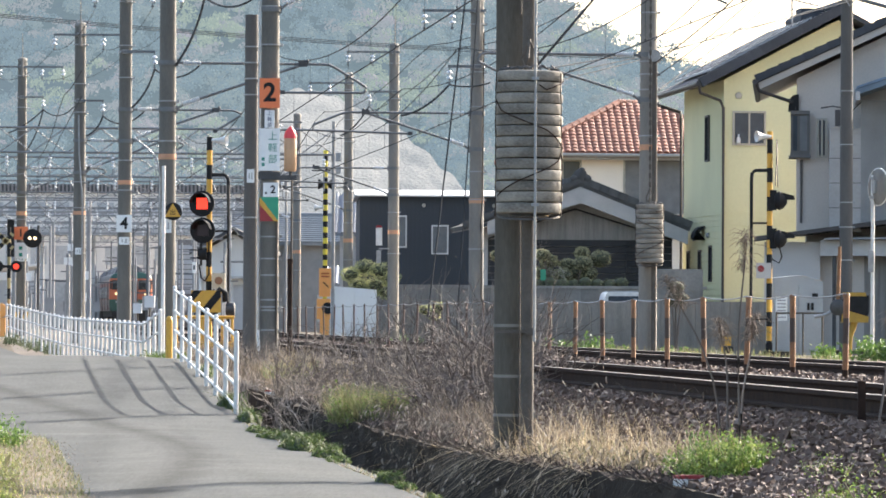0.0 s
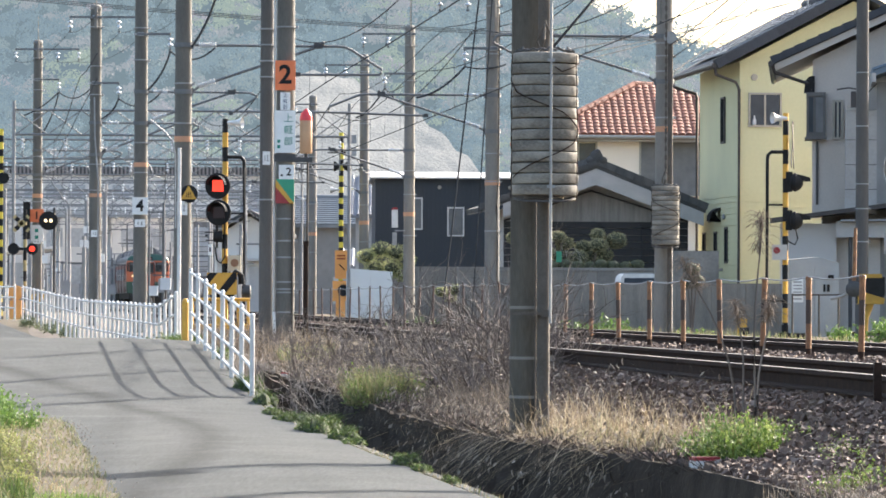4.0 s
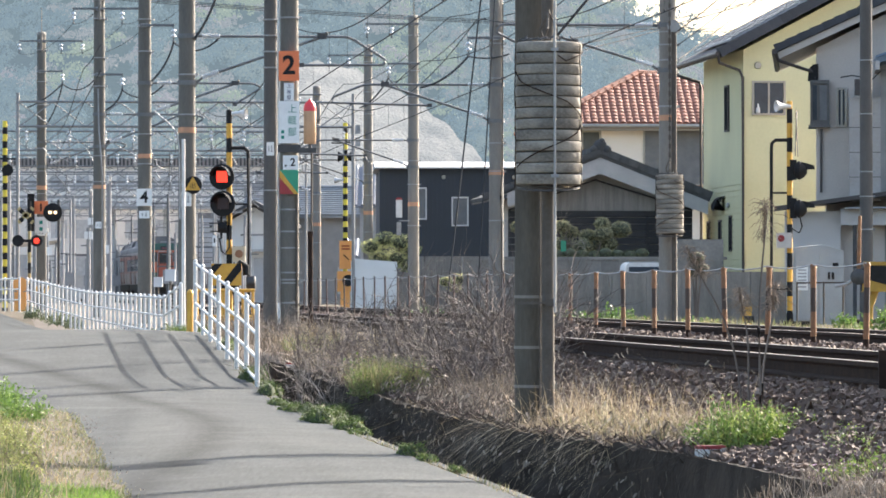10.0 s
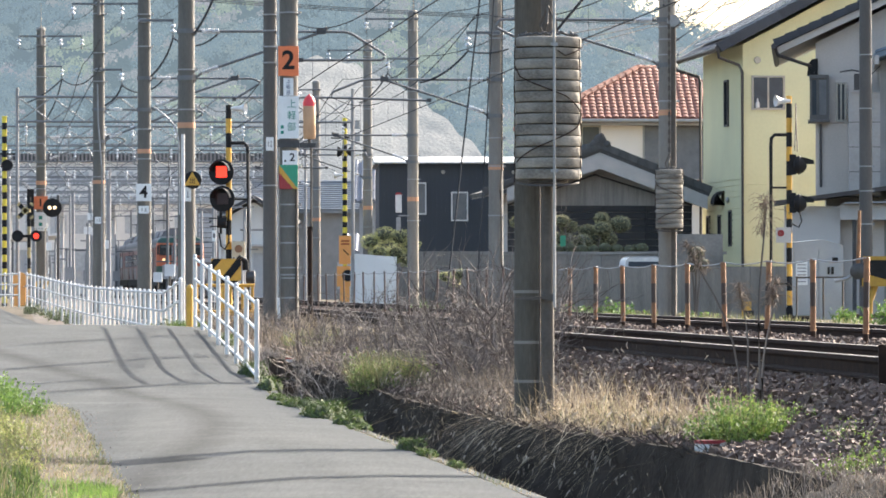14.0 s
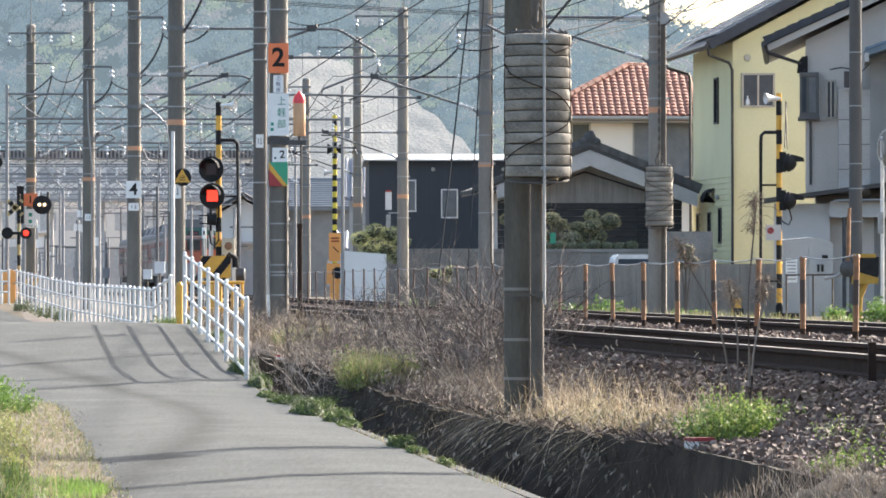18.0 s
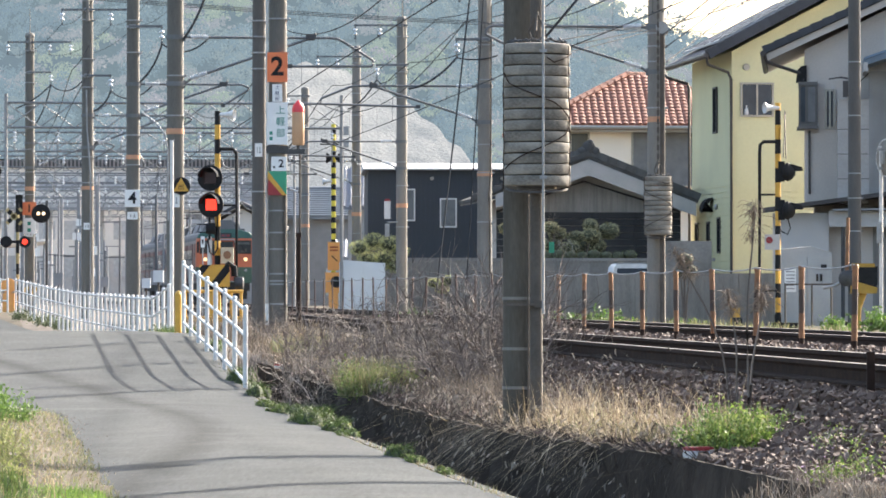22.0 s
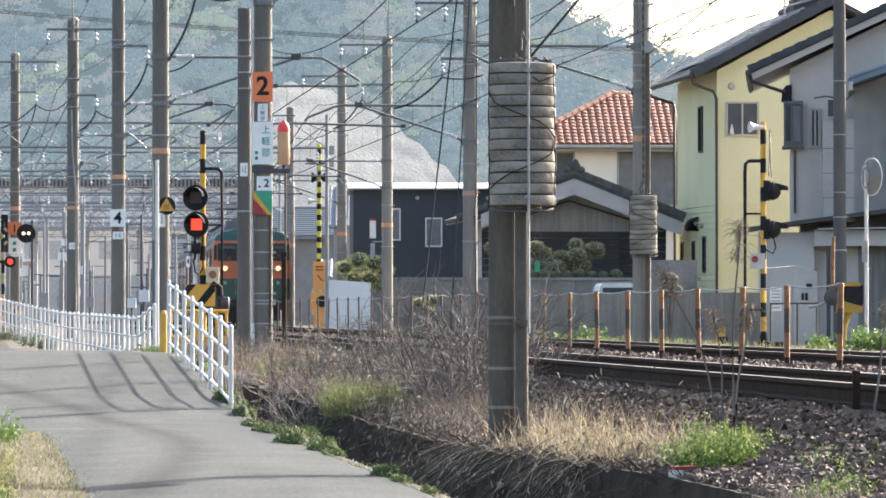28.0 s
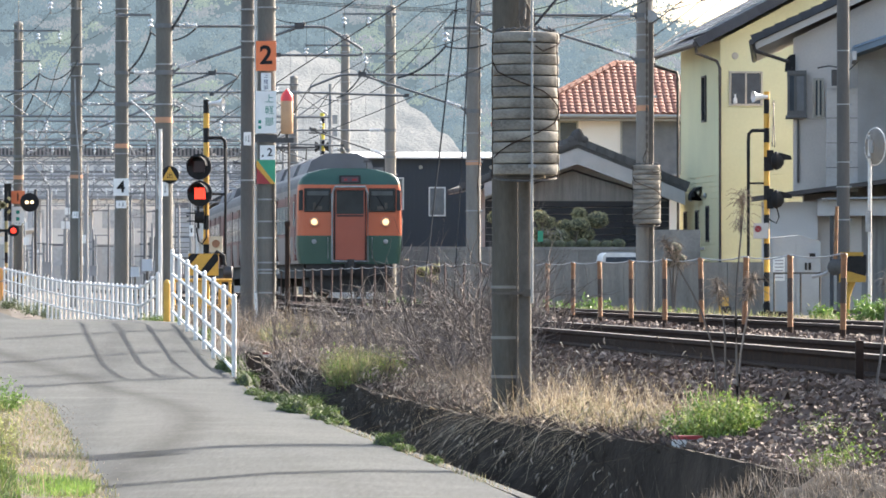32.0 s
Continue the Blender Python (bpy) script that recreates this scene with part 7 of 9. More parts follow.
def railcar(name, cab, label):
    """A 20 m electric railcar; its front is at y = 0 and it reaches back along +y."""
    c = thing(name, Matrix.Identity(4), label, "train car", "cars of the train")
    y0 = 0.28 if cab else 0.0
    L = 19.5
    for nm, a, b, m in (("lower_panel", 0.95, 1.72, T_SHEEN), ("window_band", 1.72, 2.86, T_SIDE), ("upper_panel", 2.86, 3.06, T_SHEEN), ("roof", 3.06, 3.65, T_ROOF)):
        part(nm, G().prism(ring(a, b), y0, L), m, c)
    for side in (-1, 1):
        y = 3.1
        k = 0
        while y < L - 1.2:
            if k % 4 == 0:
                d = part("door", G().box(side * 1.40, y, 1.0, side * 1.492, y + 1.25, 2.88), T_SIDE, c, "sliding door, its orange painted maroon as in shade", smooth=False)
                part("door_window", G().box(side * 1.47, y + 0.12, 1.85, side * 1.497, y + 0.55, 2.6).box(side * 1.47, y + 0.7, 1.85, side * 1.497, y + 1.13, 2.6), T_GLASS, d, smooth=False)
                for ye in (y - 0.03, y + 1.25):
                    part("door_edge", G().box(side * 1.47, ye, 1.0, side * 1.496, ye + 0.03, 2.9), T_SEAL, d, smooth=False)
                y += 1.5
            else:
                w = part("window", G().box(side * 1.44, y, 1.82, side * 1.486, y + 1.05, 2.62), T_GLASS, c, smooth=False)
                part("window_bar", G().box(side * 1.45, y, 2.2, side * 1.493, y + 1.05, 2.24), FRAME, w, smooth=False)
                y += 1.22
            k += 1
    if cab:
        # the rounded cab end: stacked slices that draw in towards the nose
        for nm, a, b, m in (("cab_lower", 0.95, 1.74, T_GREEN), ("cab_middle", 1.74, 2.50, T_ORANGE), ("cab_band", 2.50, 3.16, T_ORANGE), ("cab_brow", 3.16, 3.64, T_GREEN)):
            g = G()
            o = ring(a, b)
            steps = [(0.0, 0.86, 0.0), (0.02, 0.94, 0.0), (0.08, 0.975, 0.0), (0.16, 0.99, 0.0), (0.28, 1.0, 0.0)]
            n = len(o)
            for yy, sx, _ in steps:
                slope = 0.0 if b < 3.2 else 1.0
                g.v += [(x * sx, yy + (0.30 * (max(0, z - 3.24) / 0.4) ** 1.6 if slope else 0) * (1 - yy / 0.28), z) for x, z in o]
            for j in range(len(steps) - 1):
                g.f += [(j * n + i, j * n + (i + 1) % n, (j + 1) * n + (i + 1) % n, (j + 1) * n + i) for i in range(n)]
            g.f.append(tuple(range(n)))
            part(nm, g, m, c)
        door = part("gangway_door", G().box(-0.46, -0.05, 1.05, 0.46, 0.02, 3.04), T_DOOR := material("train_door_orange", (0.37, 0.09, 0.052), (0.30, 0.074, 0.043), 0.4, scale=1.5, bump=0.03), c, "orange end door", smooth=False)
        part("door_window", G().box(-0.38, -0.06, 2.34, 0.38, -0.05, 2.98), CAB_GLASS, door, smooth=False)
        g = G()
        g.tube([(-0.5, -0.06, 1.02), (-0.5, -0.08, 2.9), (-0.42, -0.09, 3.1), (0.42, -0.09, 3.1), (0.5, -0.08, 2.9), (0.5, -0.06, 1.02), (-0.5, -0.06, 1.02)], 0.035, 8)
        part("door_rail", g, GALV, c, "grey gangway frame")
        part("door_seal", G().tube([(-0.43, -0.055, 1.05), (-0.43, -0.055, 3.0), (0.43, -0.055, 3.0), (0.43, -0.055, 1.05), (-0.43, -0.055, 1.05)], 0.02, 6), T_SEAL, door)
        for fz in (2.27, 2.95):
            part("door_window_frame", G().box(-0.37, -0.058, fz, 0.37, -0.049, fz + 0.04), T_SEAL, door, smooth=False)
        for side in (-1, 1):
            w = part("cab_window", G().box(min(side * 0.53, side * 1.28), -0.035, 2.40, max(side * 0.53, side * 1.28), 0.03, 3.06), T_SEAL, c, "dark framed cab window", smooth=False)
            part("pane", G().box(min(side * 0.58, side * 1.22), -0.045, 2.45, max(side * 0.58, side * 1.22), -0.034, 3.01), CAB_GLASS, w, smooth=False)
            part("frame_edge", G().tube([(side * 0.56, -0.045, 2.43), (side * 1.24, -0.045, 2.43), (side * 1.24, -0.045, 3.03), (side * 0.56, -0.045, 3.03), (side * 0.56, -0.045, 2.43)], 0.014, 5), GALV_DULL, w, "pale window rim")
            part("sun_blind", G().box(min(side * 0.6, side * 1.2), -0.049, 2.86, max(side * 0.6, side * 1.2), -0.046, 2.98), material("pale_blind", (0.11, 0.115, 0.11), bump=0.0), w, smooth=False)
            part("desk_clutter", G().box(side * 0.9 - 0.14, -0.049, 2.46, side * 0.9 + 0.12, -0.046, 2.56).box(side * 1.0 - 0.03, -0.049, 2.5, side * 1.0 + 0.05, -0.046, 2.66), GALV_DULL, w, smooth=False)
            part("corner_window", G().prism([(side * 1.31, 2.44), (side * 1.43, 2.44), (side * 1.42, 3.0), (side * 1.31, 3.02)], 0.0, 0.22), CAB_GLASS, c, smooth=False)
            part("window_wiper", G().cyl((side * 1.0, -0.055, 2.44), (side * 0.75, -0.055, 2.85), 0.012, None, 5), BLACK, w)
            hl = part("headlamp", G().lathe([(0.13, 0.03), (0.15, 0.0), (0.15, -0.05), (0.12, -0.06)], 20, (side * 1.0, 0, 2.12), "Y"), T_ORANGE, c, "round headlamp in an orange rim")
            part("headlamp_glow", G().lathe([(0.092, -0.02), (0.088, -0.072), (0.045, -0.085)], 18, (side * 1.0, 0, 2.12), "Y"), LAMP_ON, hl, "lit warm headlamp")
            part("headlamp_glass", G().lathe([(0.13, -0.055), (0.128, -0.066), (0.091, -0.068), (0.091, -0.05)], 20, (side * 1.0, 0, 2.12), "Y"), AMBER, hl, "amber lamp rim")
            part("tail_lamp", G().lathe([(0.06, 0.03), (0.07, -0.03), (0.05, -0.05)], 14, (side * 1.0, 0, 1.57), "Y"), GALV, c)
            part("grab_rail", G().tube([(side * 0.62, -0.04, 1.1), (side * 0.62, -0.08, 1.15), (side * 0.62, -0.08, 1.65), (side * 0.62, -0.04, 1.7)], 0.012, 5), GALV, c)
            part("side_rail", G().tube([(side * 1.46, 0.40, 1.2), (side * 1.51, 0.42, 1.25), (side * 1.51, 0.42, 2.2), (side * 1.46, 0.40, 2.25)], 0.014, 5), GALV, c)
            part("crew_door", G().box(min(side * 1.42, side * 1.485), 0.75, 1.05, max(side * 1.42, side * 1.485), 1.45, 2.9), T_SIDE, c, smooth=False)
            part("crew_window", G().box(min(side * 1.45, side * 1.492), 0.85, 2.0, max(side * 1.45, side * 1.492), 1.35, 2.7), T_GLASS, c, smooth=False)
        ds = part("destination_box", G().box(-0.30, -0.02, 3.20, 0.30, 0.16, 3.42), T_SEAL, c, "dark destination box", smooth=False)
        part("blind", G().box(-0.24, -0.03, 3.23, 0.24, -0.02, 3.38), material("blind_grey", (0.12, 0.08, 0.09), bump=0), ds, smooth=False)
        part("blind_mark", G().box(-0.16, -0.034, 3.27, -0.08, -0.03, 3.33).box(0.06, -0.034, 3.27, 0.2, -0.03, 3.33), RED_SIGN, ds, "unreadable red writing")
        part("skirt", G().box(-1.2, 0.05, 0.62, 1.2, 0.18, 0.98), T_UNDER, c)
        part("coupler", G().box(-0.14, -0.35, 0.75, 0.14, 0.1, 1.0).cyl((0, -0.3, 0.7), (0, -0.3, 1.08), 0.1), T_UNDER, c)
        part("rail_guard", G().prism([(-1.1, 0.15), (1.1, 0.15), (1.1, 0.6), (-1.1, 0.6)], 0.3, 0.36), T_UNDER, c)
        part("horn_box", G().box(0.75, 0.6, 3.5, 1.0, 0.9, 3.66), T_ROOF, c)
        part("roof_antenna", G().cyl((0.55, 0.8, 3.55), (0.55, 0.8, 3.85), 0.02, None, 6).box(0.45, 0.75, 3.8, 0.65, 0.85, 3.86), DARK_STEEL, c)
    part("underframe", G().box(-1.25, 0.6, 0.55, 1.25, L - 0.2, 0.98), T_UNDER, c)
    for yb in (3.2, 16.4):
        bg = part("bogie", G().box(-1.0, yb - 1.5, 0.3, 1.0, yb + 1.5, 0.62), T_UNDER, c)
        for yw in (-1.05, 1.05):
            part("wheelset", G().cyl((-0.62, yb + yw, 0.43), (-0.50, yb + yw, 0.43), 0.43, None, 18).cyl((0.50, yb + yw, 0.43), (0.62, yb + yw, 0.43), 0.43, None, 18).cyl((-0.6, yb + yw, 0.43), (0.6, yb + yw, 0.43), 0.08), T_UNDER, bg)
    for k in range(3):
        part("air_conditioner", G().prism([(-1.05, 3.4), (1.05, 3.4), (0.85, 3.9), (0.45, 4.12), (-0.45, 4.12), (-0.85, 3.9)], 3 + 5.5 * k, 7.0 + 5.5 * k), T_ROOF, c)
    if not cab:
        pg = part("pantograph", G().tube([(-0.6, 3.0, 3.9), (-0.5, 3.6, 4.3), (-0.5, 3.0, 4.85), (0.5, 3.0, 4.85), (0.5, 3.6, 4.3), (0.6, 3.0, 3.9)], 0.03, 6).box(-0.85, 2.9, 4.84, 0.85, 3.1, 4.9).box(-0.7, 2.6, 3.6, 0.7, 3.8, 3.9), DARK_STEEL, c)
    return c


front_car = railcar("train_front_car", True, "orange and green electric railcar with a lit cab end")
middle_car = railcar("train_middle_car", False, "orange and green electric railcar behind the front car")
rear_car = railcar("train_rear_car", False, "orange and green electric railcar at the back of the train")

# distance of the front from the camera, second by second
RUN = [(0, 314.0), (3, 313.5), (6, 311.0), (9, 304.0), (11, 297.0), (13, 288.5), (15, 277.5), (17, 264.5), (19, 250.5), (21, 236.0), (22, 228.5), (23, 221.0), (24, 213.5), (25, 206.0), (26, 196.5), (27, 185.8), (28, 173.5), (29, 161.0), (30, 149.5), (31, 139.0), (32, 128.4)]


def track_point(y):
    return Vector((LX(y, FAR) + bend(y), y, 0))


def car_pose(y):
    a, b = track_point(y + 3), track_point(y + 17)
    d = (b - a).normalized()
    p = a - d * 3
    return pose(p.x - 0.075, p.y, 0.05, 0, 0, math.degrees(math.atan2(-d.x, d.y)))


def motions():
    for k, car in enumerate((front_car, middle_car, rear_car)):
        walk(car, [(t, car_pose(y + 20.0 * k)) for t, y in RUN])
    for lens, phase in zip(LENSES, (0, 1)):
        rows = []
        x0 = lens.matrix_basis.translation.copy()
        lit = FLASH[0][1] == phase
        rows.append((0.0, pose(*x0, 0, 0, 0 if lit else -89)))
        for t, up in FLASH[1:]:
            if t < 32:
                rows.append((t - 0.1, pose(*x0, 0, 0, 0 if lit else -89)))
                lit = not lit
                rows.append((t, pose(*x0, 0, 0, 0 if lit else -89)))
        rows.append((32.0, pose(*x0, 0, 0, 0 if lit else -89)))
        walk(lens, rows)


FLASH = [(0.0, 0)] + [(math.ceil((0.46 + 0.62175 * k) * 10) / 10, (k + 1) % 2) for k in range(51)]


# ---- overhead line ----
cantilever(-5.55, 91.5, 5.59, 3.24, 0.93, ((3.98, -0.46), (3.92, -0.56), (2.28, -0.57)), 2.69)
cantilever(-8.01, 114.7, 5.71, 2.72, 0.79, ((2.92, -0.10), (2.24, -0.53)), 2.25)
cantilever(-10.3, 129.2, 5.49, 2.75, 0.90, ((2.95, -0.10), (2.3, -0.5)), 2.3)
cantilever(-14.73, 159.6, 5.7, 2.75, 0.85, ((2.95, -0.10), (2.3, -0.5)), 2.3)
cantilever(-3.22, 83.9, 7.35, 3.4, 1.2, ((3.9, -0.5), (3.8, -0.6), (2.2, -0.62)), 3.1)
cantilever(3.93, 89.5, 5.68, 3.28, 0.88, ((3.36, -0.15), (2.95, -0.36), (1.7, -0.42)), 2.88, side=-1)
cantilever(0.70, 105.7, 5.25, 3.04, 0.83, ((3.78, -0.30), (3.78, -0.42), (1.54, -0.48)), 2.57, side=-1)
cantilever(-1.63, 142.8, 5.2, 2.9, 0.83, ((3.6, -0.30), (3.6, -0.42), (1.5, -0.48)), 2.4, side=-1)
cantilever(-3.56, 167.5, 5.3, 2.9, 0.83, ((3.6, -0.30), (3.6, -0.42), (1.5, -0.48)), 2.4, side=-1)
cantilever(-6.14, 189.3, 5.4, 2.9, 0.83, ((3.6, -0.30), (3.6, -0.42), (1.5, -0.48)), 2.4, side=-1)
cantilever(0.60, 38.0, 5.7, 3.0, 1.0, ((3.5, -0.4), (3.4, -0.5), (2.0, -0.5)), 2.6)
cross_arm(-14.73, 159.6, 9.2, 0.77, 1.45, (-0.75, 0.7, 1.43))
cross_arm(-14.73, 159.6, 8.15, 0.1, 0.76, (0.74,))
cross_arm(-10.3, 129.2, 8.45, 0.73, 1.42, (-0.71, 0.66, 1.38))
cross_arm(-10.3, 129.2, 6.6, 0.1, 0.68, (0.66,))
cross_arm(-8.01, 114.7, 8.67, 0.79, 1.41, (-0.77, 0.67, 1.39))
cross_arm(-8.01, 114.7, 7.14, 0.1, 0.75, (0.73,))
cross_arm(-5.55, 91.5, 7.31, 0.1, 0.75, (0.73,))
cross_arm(-1.63, 142.8, 8.8, 1.48, 0.2, (-1.44, -0.67))
cross_arm(-1.63, 142.8, 7.57, 0.8, 0.2, (-0.77,))
cross_arm(-3.56, 167.5, 9.1, 1.45, 0.2, (-1.42, -0.7))
cross_arm(-6.14, 189.3, 8.6, 1.4, 0.2, (-1.3, -0.7))
cross_arm(0.70, 105.7, 7.6, 1.26, 0.2, (-1.22, -0.58))
cross_arm(0.70, 105.7, 6.32, 0.68, 0.1, (-0.64,))
cross_arm(3.93, 89.5, 7.25, 0.6, 0.25)
# the steady arm over the far track and its slanting tube, held by a pole that stands past the edge of the garden
PF = catenary_pole(8.3, 69.5, -0.3, 9.5, 0.14, label="concrete catenary pole beside the far track")
sa = thing("steady_arm", pose(0, 66.0, 0), "grey slanting bracket tube with a bowed steady arm", "bracket", "catenary brackets")
part("tube", G().tube([(8.25, 3.4, 4.55), (7.45, 0, 4.72), (3.0, 0, 5.93)], 0.03, 8), BRACKET, sa)
part("tube_end", G().cyl((6.93, 0, 4.86), (6.72, 0, 4.92), 0.045, None, 8), BRACKET, sa)
part("hanger", G().box(3.06, -0.04, 5.19, 3.17, 0.04, 5.92), BRACKET, sa)
part("arm", G().tube([(3.17, 0, 5.25), (3.3, 0, 5.26), (3.55, 0, 5.24), (3.8, 0, 5.16), (4.02, 0, 5.06)], 0.02, 6), BRACKET, sa)


def along(name, off, z, y0, y1, span, sag, r=0.011, phase=0.0, label="thin dark overhead wire along the track"):
    pts = []
    y = y0
    while y <= y1:
        k = ((y - phase) / span) % 1.0
        pts.append((LX(y, off) + bend(y), y, z - sag * 4 * k * (1 - k)))
        y += span / 8
    return solo(name, G().tube(pts, r, 5), WIRE, label, "wire", group="overhead wires")


def messenger_z(y, low, at, span):
    d = (y - at + span / 2) % span - span / 2
    return low + 0.0021 * d * d


for off, zc, low, at in ((NEAR, 4.88, 5.43, 81.0), (FAR, 5.0, 5.54, 79.5)):
    along("contact_wire", off, zc, 20, 330, 45, 0.03, 0.011)
    solo("messenger_wire", G().tube([(LX(y, off) + bend(y), y, messenger_z(y, low, at, 44)) for y in range(20, 330, 2)], 0.011, 5), WIRE, "thin dark overhead wire along the track", "wire", group="overhead wires")
    g, clip = G(), G()
    for i in range(60):
        y = 46 + 4.6 * i
        x = LX(y, off) + bend(y)
        g.cyl((x, y, zc), (x, y, messenger_z(y, low, at, 44)), 0.003, None, 4)
        for zz in (zc, messenger_z(y, low, at, 44)):
            clip.ball((x, y, zz), 0.017, 0.03, 0.02, 6, 4)
    dw = solo("dropper_wires", g, WIRE, "thin droppers between contact and messenger wire", "wire", kind="stuff")
    tagged(part("clip", clip, WIRE, dw, "small dark clips"), kind="stuff")
HEADS = ((-14.73, 159.6, 8.77), (-10.3, 129.2, 8.02), (-8.01, 114.7, 8.24), (-5.4, 84.0, 9.4))
for d in (-0.74, 0.68, 1.40):
    for (xa, ya, za), (xb, yb, zb) in zip(HEADS, HEADS[1:]):
        loop_wire("feeder_wire", (xa + d, ya - 0.2, za), (xb + d, yb - 0.2, zb), 0.3, 0.007, "thin feeder wire from pole head to pole head")
# wires drawn tight to the pole with the pulley
loop_wire("tension_wire", (3.9, 40, 4.9), (4.04, 66, 5.05), 0.0, 0.012, "thin dark tensioned wire", group="overhead wires")
loop_wire("tension_wire", (4.04, 66, 5.05), (4.03, 89.25, 5.5), 0.03, 0.012, "thin dark tensioned wire", group="overhead wires")
loop_wire("tension_wire", (5.2, 52, 7.0), (4.03, 89.25, 5.95), 0.25, 0.011, "thin dark tensioned wire", group="overhead wires")
for off, z, ph in ((5.0, 8.3, 89.5), (4.1, 8.35, 89.5), (3.3, 7.1, 89.5)):
    along("feeder_wire", off, z, 20, 300, 42, 0.6, 0.012, ph)
for off, z in ((-6.6, 5.1), (-6.6, 6.0), (-9.5, 5.1), (-9.5, 6.0), (-12.5, 5.1), (-12.5, 6.0), (-12.5, 6.6)):
    along("yard_wire", off, z, 95, 330, 45, 0.4 if z > 5.5 else 0.03, 0.010, 114)


def gantry(x0, x1, y, z0, z1, bays, label="grey lattice steel gantry across the yard tracks"):
    """A lattice beam across the tracks: chords, diagonals and hanging insulators."""
    b = thing("lattice_gantry", Matrix.Identity(4), label, "gantry", "lattice gantries")
    tilt = 0.104 * (x1 - x0)
    P = lambda k, z, d=0: (x0 + (x1 - x0) * k, y + tilt * k + d, z)
    for z in (z0, z1):
        for d in (0, 0.4):
            part("chord", G().cyl(P(0, z, d), P(1, z, d), 0.035, None, 6), LATTICE, b)
    for i in range(bays):
        a, c = i / bays, (i + 1) / bays
        s = (z0, z1) if i % 2 else (z1, z0)
        part("diagonal", G().cyl(P(a, s[0]), P(c, s[1]), 0.022, None, 5), LATTICE, b)
        part("diagonal", G().cyl(P(a, s[1], 0.4), P(c, s[0], 0.4), 0.022, None, 5), LATTICE, b)
    rr = np.random.RandomState(int(y))
    for i in range(bays):
        k = (i + rr.uniform(0.2, 0.8)) / bays
        g = G()
        insulator(g, P(k, z0 - 0.15), P(k, z0 - 0.55), 0.07, 3)
        part("insulator", g, INSULATOR, b)
        part("drop_tube", G().cyl(P(k, z0), P(k, z0 - rr.uniform(0.8, 1.3)), 0.022, None, 5), LATTICE, b)
        h = rr.uniform(0.9, 1.4)
        part("steady_arm", G().tube([P(k, z0 - 0.8), P(k + 0.05, z0 - 0.75), P(k + 0.075, z0 - h), P(k + 0.09, z0 - h - 0.1)], 0.018, 5), LATTICE, b)
    for k in (0, 1):
        part("leg", G().cyl(P(k, -0.3), P(k, z1 + 0.3), 0.06, None, 8), PALE_POST, b)
    return b


# paleness of the posts stands in for haze
PALE_POST = material("haze_pale_post", (0.27, 0.27, 0.27), (0.19, 0.19, 0.19), 0.7, bump=0.0)
LATTICE = material("lattice_steel", (0.22, 0.23, 0.24), (0.16, 0.165, 0.17), 0.6, 0.3, bump=0.0)
gantry(-15.4, -3.9, 158.0, 6.2, 7.05, 10)
gantry(-22.0, -6.4, 191.0, 6.4, 7.2, 12)
gantry(-25.0, -7.5, 214.0, 6.1, 6.9, 12)
gantry(-29.0, -9.0, 240.0, 6.3, 7.1, 14)
gantry(-33.0, -12.0, 272.0, 6.2, 7.0, 14)
gantry(-35.0, -14.5, 300.0, 6.4, 7.2, 14)
rr = np.random.RandomState(21)
for i in range(90):
    y = rr.uniform(215, 335)
    x = -0.0963 * y + 0.0963 * y * rr.uniform(0.0, 0.62)
    if abs(x - track_point(y).x) < 2.4 or abs(x - LX(y, NEAR) - bend(y)) < 2.2:
        continue
    yp = thing("yard_post", pose(x, y, -0.3), "pale slim post in the station yard", "post", "posts in the yard")
    h = rr.choice([2.2, 3.2, 4.2, 5.2])
    part("post", G().cyl((0, 0, 0), (0, 0, h), 0.07 if h < 4 else 0.11, None, 8), PALE_POST, yp)
    if rr.rand() < 0.5:
        part("plate", G().box(-0.22, -0.1, h - 0.6, 0.22, -0.07, h - 0.2), WHITE_SIGN, yp)
    elif rr.rand() < 0.5:
        part("lamp_arm", G().tube([(0, 0, h), (0.1, 0, h + 0.15), (0.5, 0, h + 0.2)], 0.035, 6), PALE_POST, yp)

# jumper loops, guys and distant lines
for x, y, z0, d, z1 in ((-5.55, 91.5, 5.55, 0.73, 6.88), (-8.01, 114.7, 5.75, 0.73, 6.71), (-10.3, 129.2, 5.6, 0.66, 6.17), (-14.73, 159.6, 6.3, 0.74, 7.72)):
    loop_wire("jumper_cable", (x + 0.17, y - 0.1, z0), (x + d, y - 0.2, z1), 0.06, 0.026, "thick dark jumper cable on a pole", swing=(0.06, 0, 0))
    loop_wire("jumper_cable", (x + d, y - 0.2, z1), (x + d + 1.35, y - 3, z1 + 0.02), 0.28, 0.021, "dark jumper cable looping from an insulator")
loop_wire("jumper_cable", (-14.0, 159.4, 7.7), (-15.2, 159.4, 6.9), 0.1, 0.024, "dark jumper cable on a pole")
loop_wire("jumper_cable", (0.06, 105.5, 5.9), (-1.05, 105.5, 5.18), 0.14, 0.024, "black jumper cable on a bracket")
loop_wire("jumper_cable", (0.06, 105.5, 5.9), (1.0, 105.5, 5.95), 0.07, 0.018, "black jumper cable on a bracket")
loop_wire("jumper_cable", (-2.40, 142.6, 7.12), (-3.3, 142.6, 6.2), 0.16, 0.024, "black jumper cable on a bracket")
loop_wire("jumper_cable", (-2.40, 142.6, 7.12), (-1.65, 142.6, 6.6), 0.1, 0.018, "black jumper cable on a bracket")
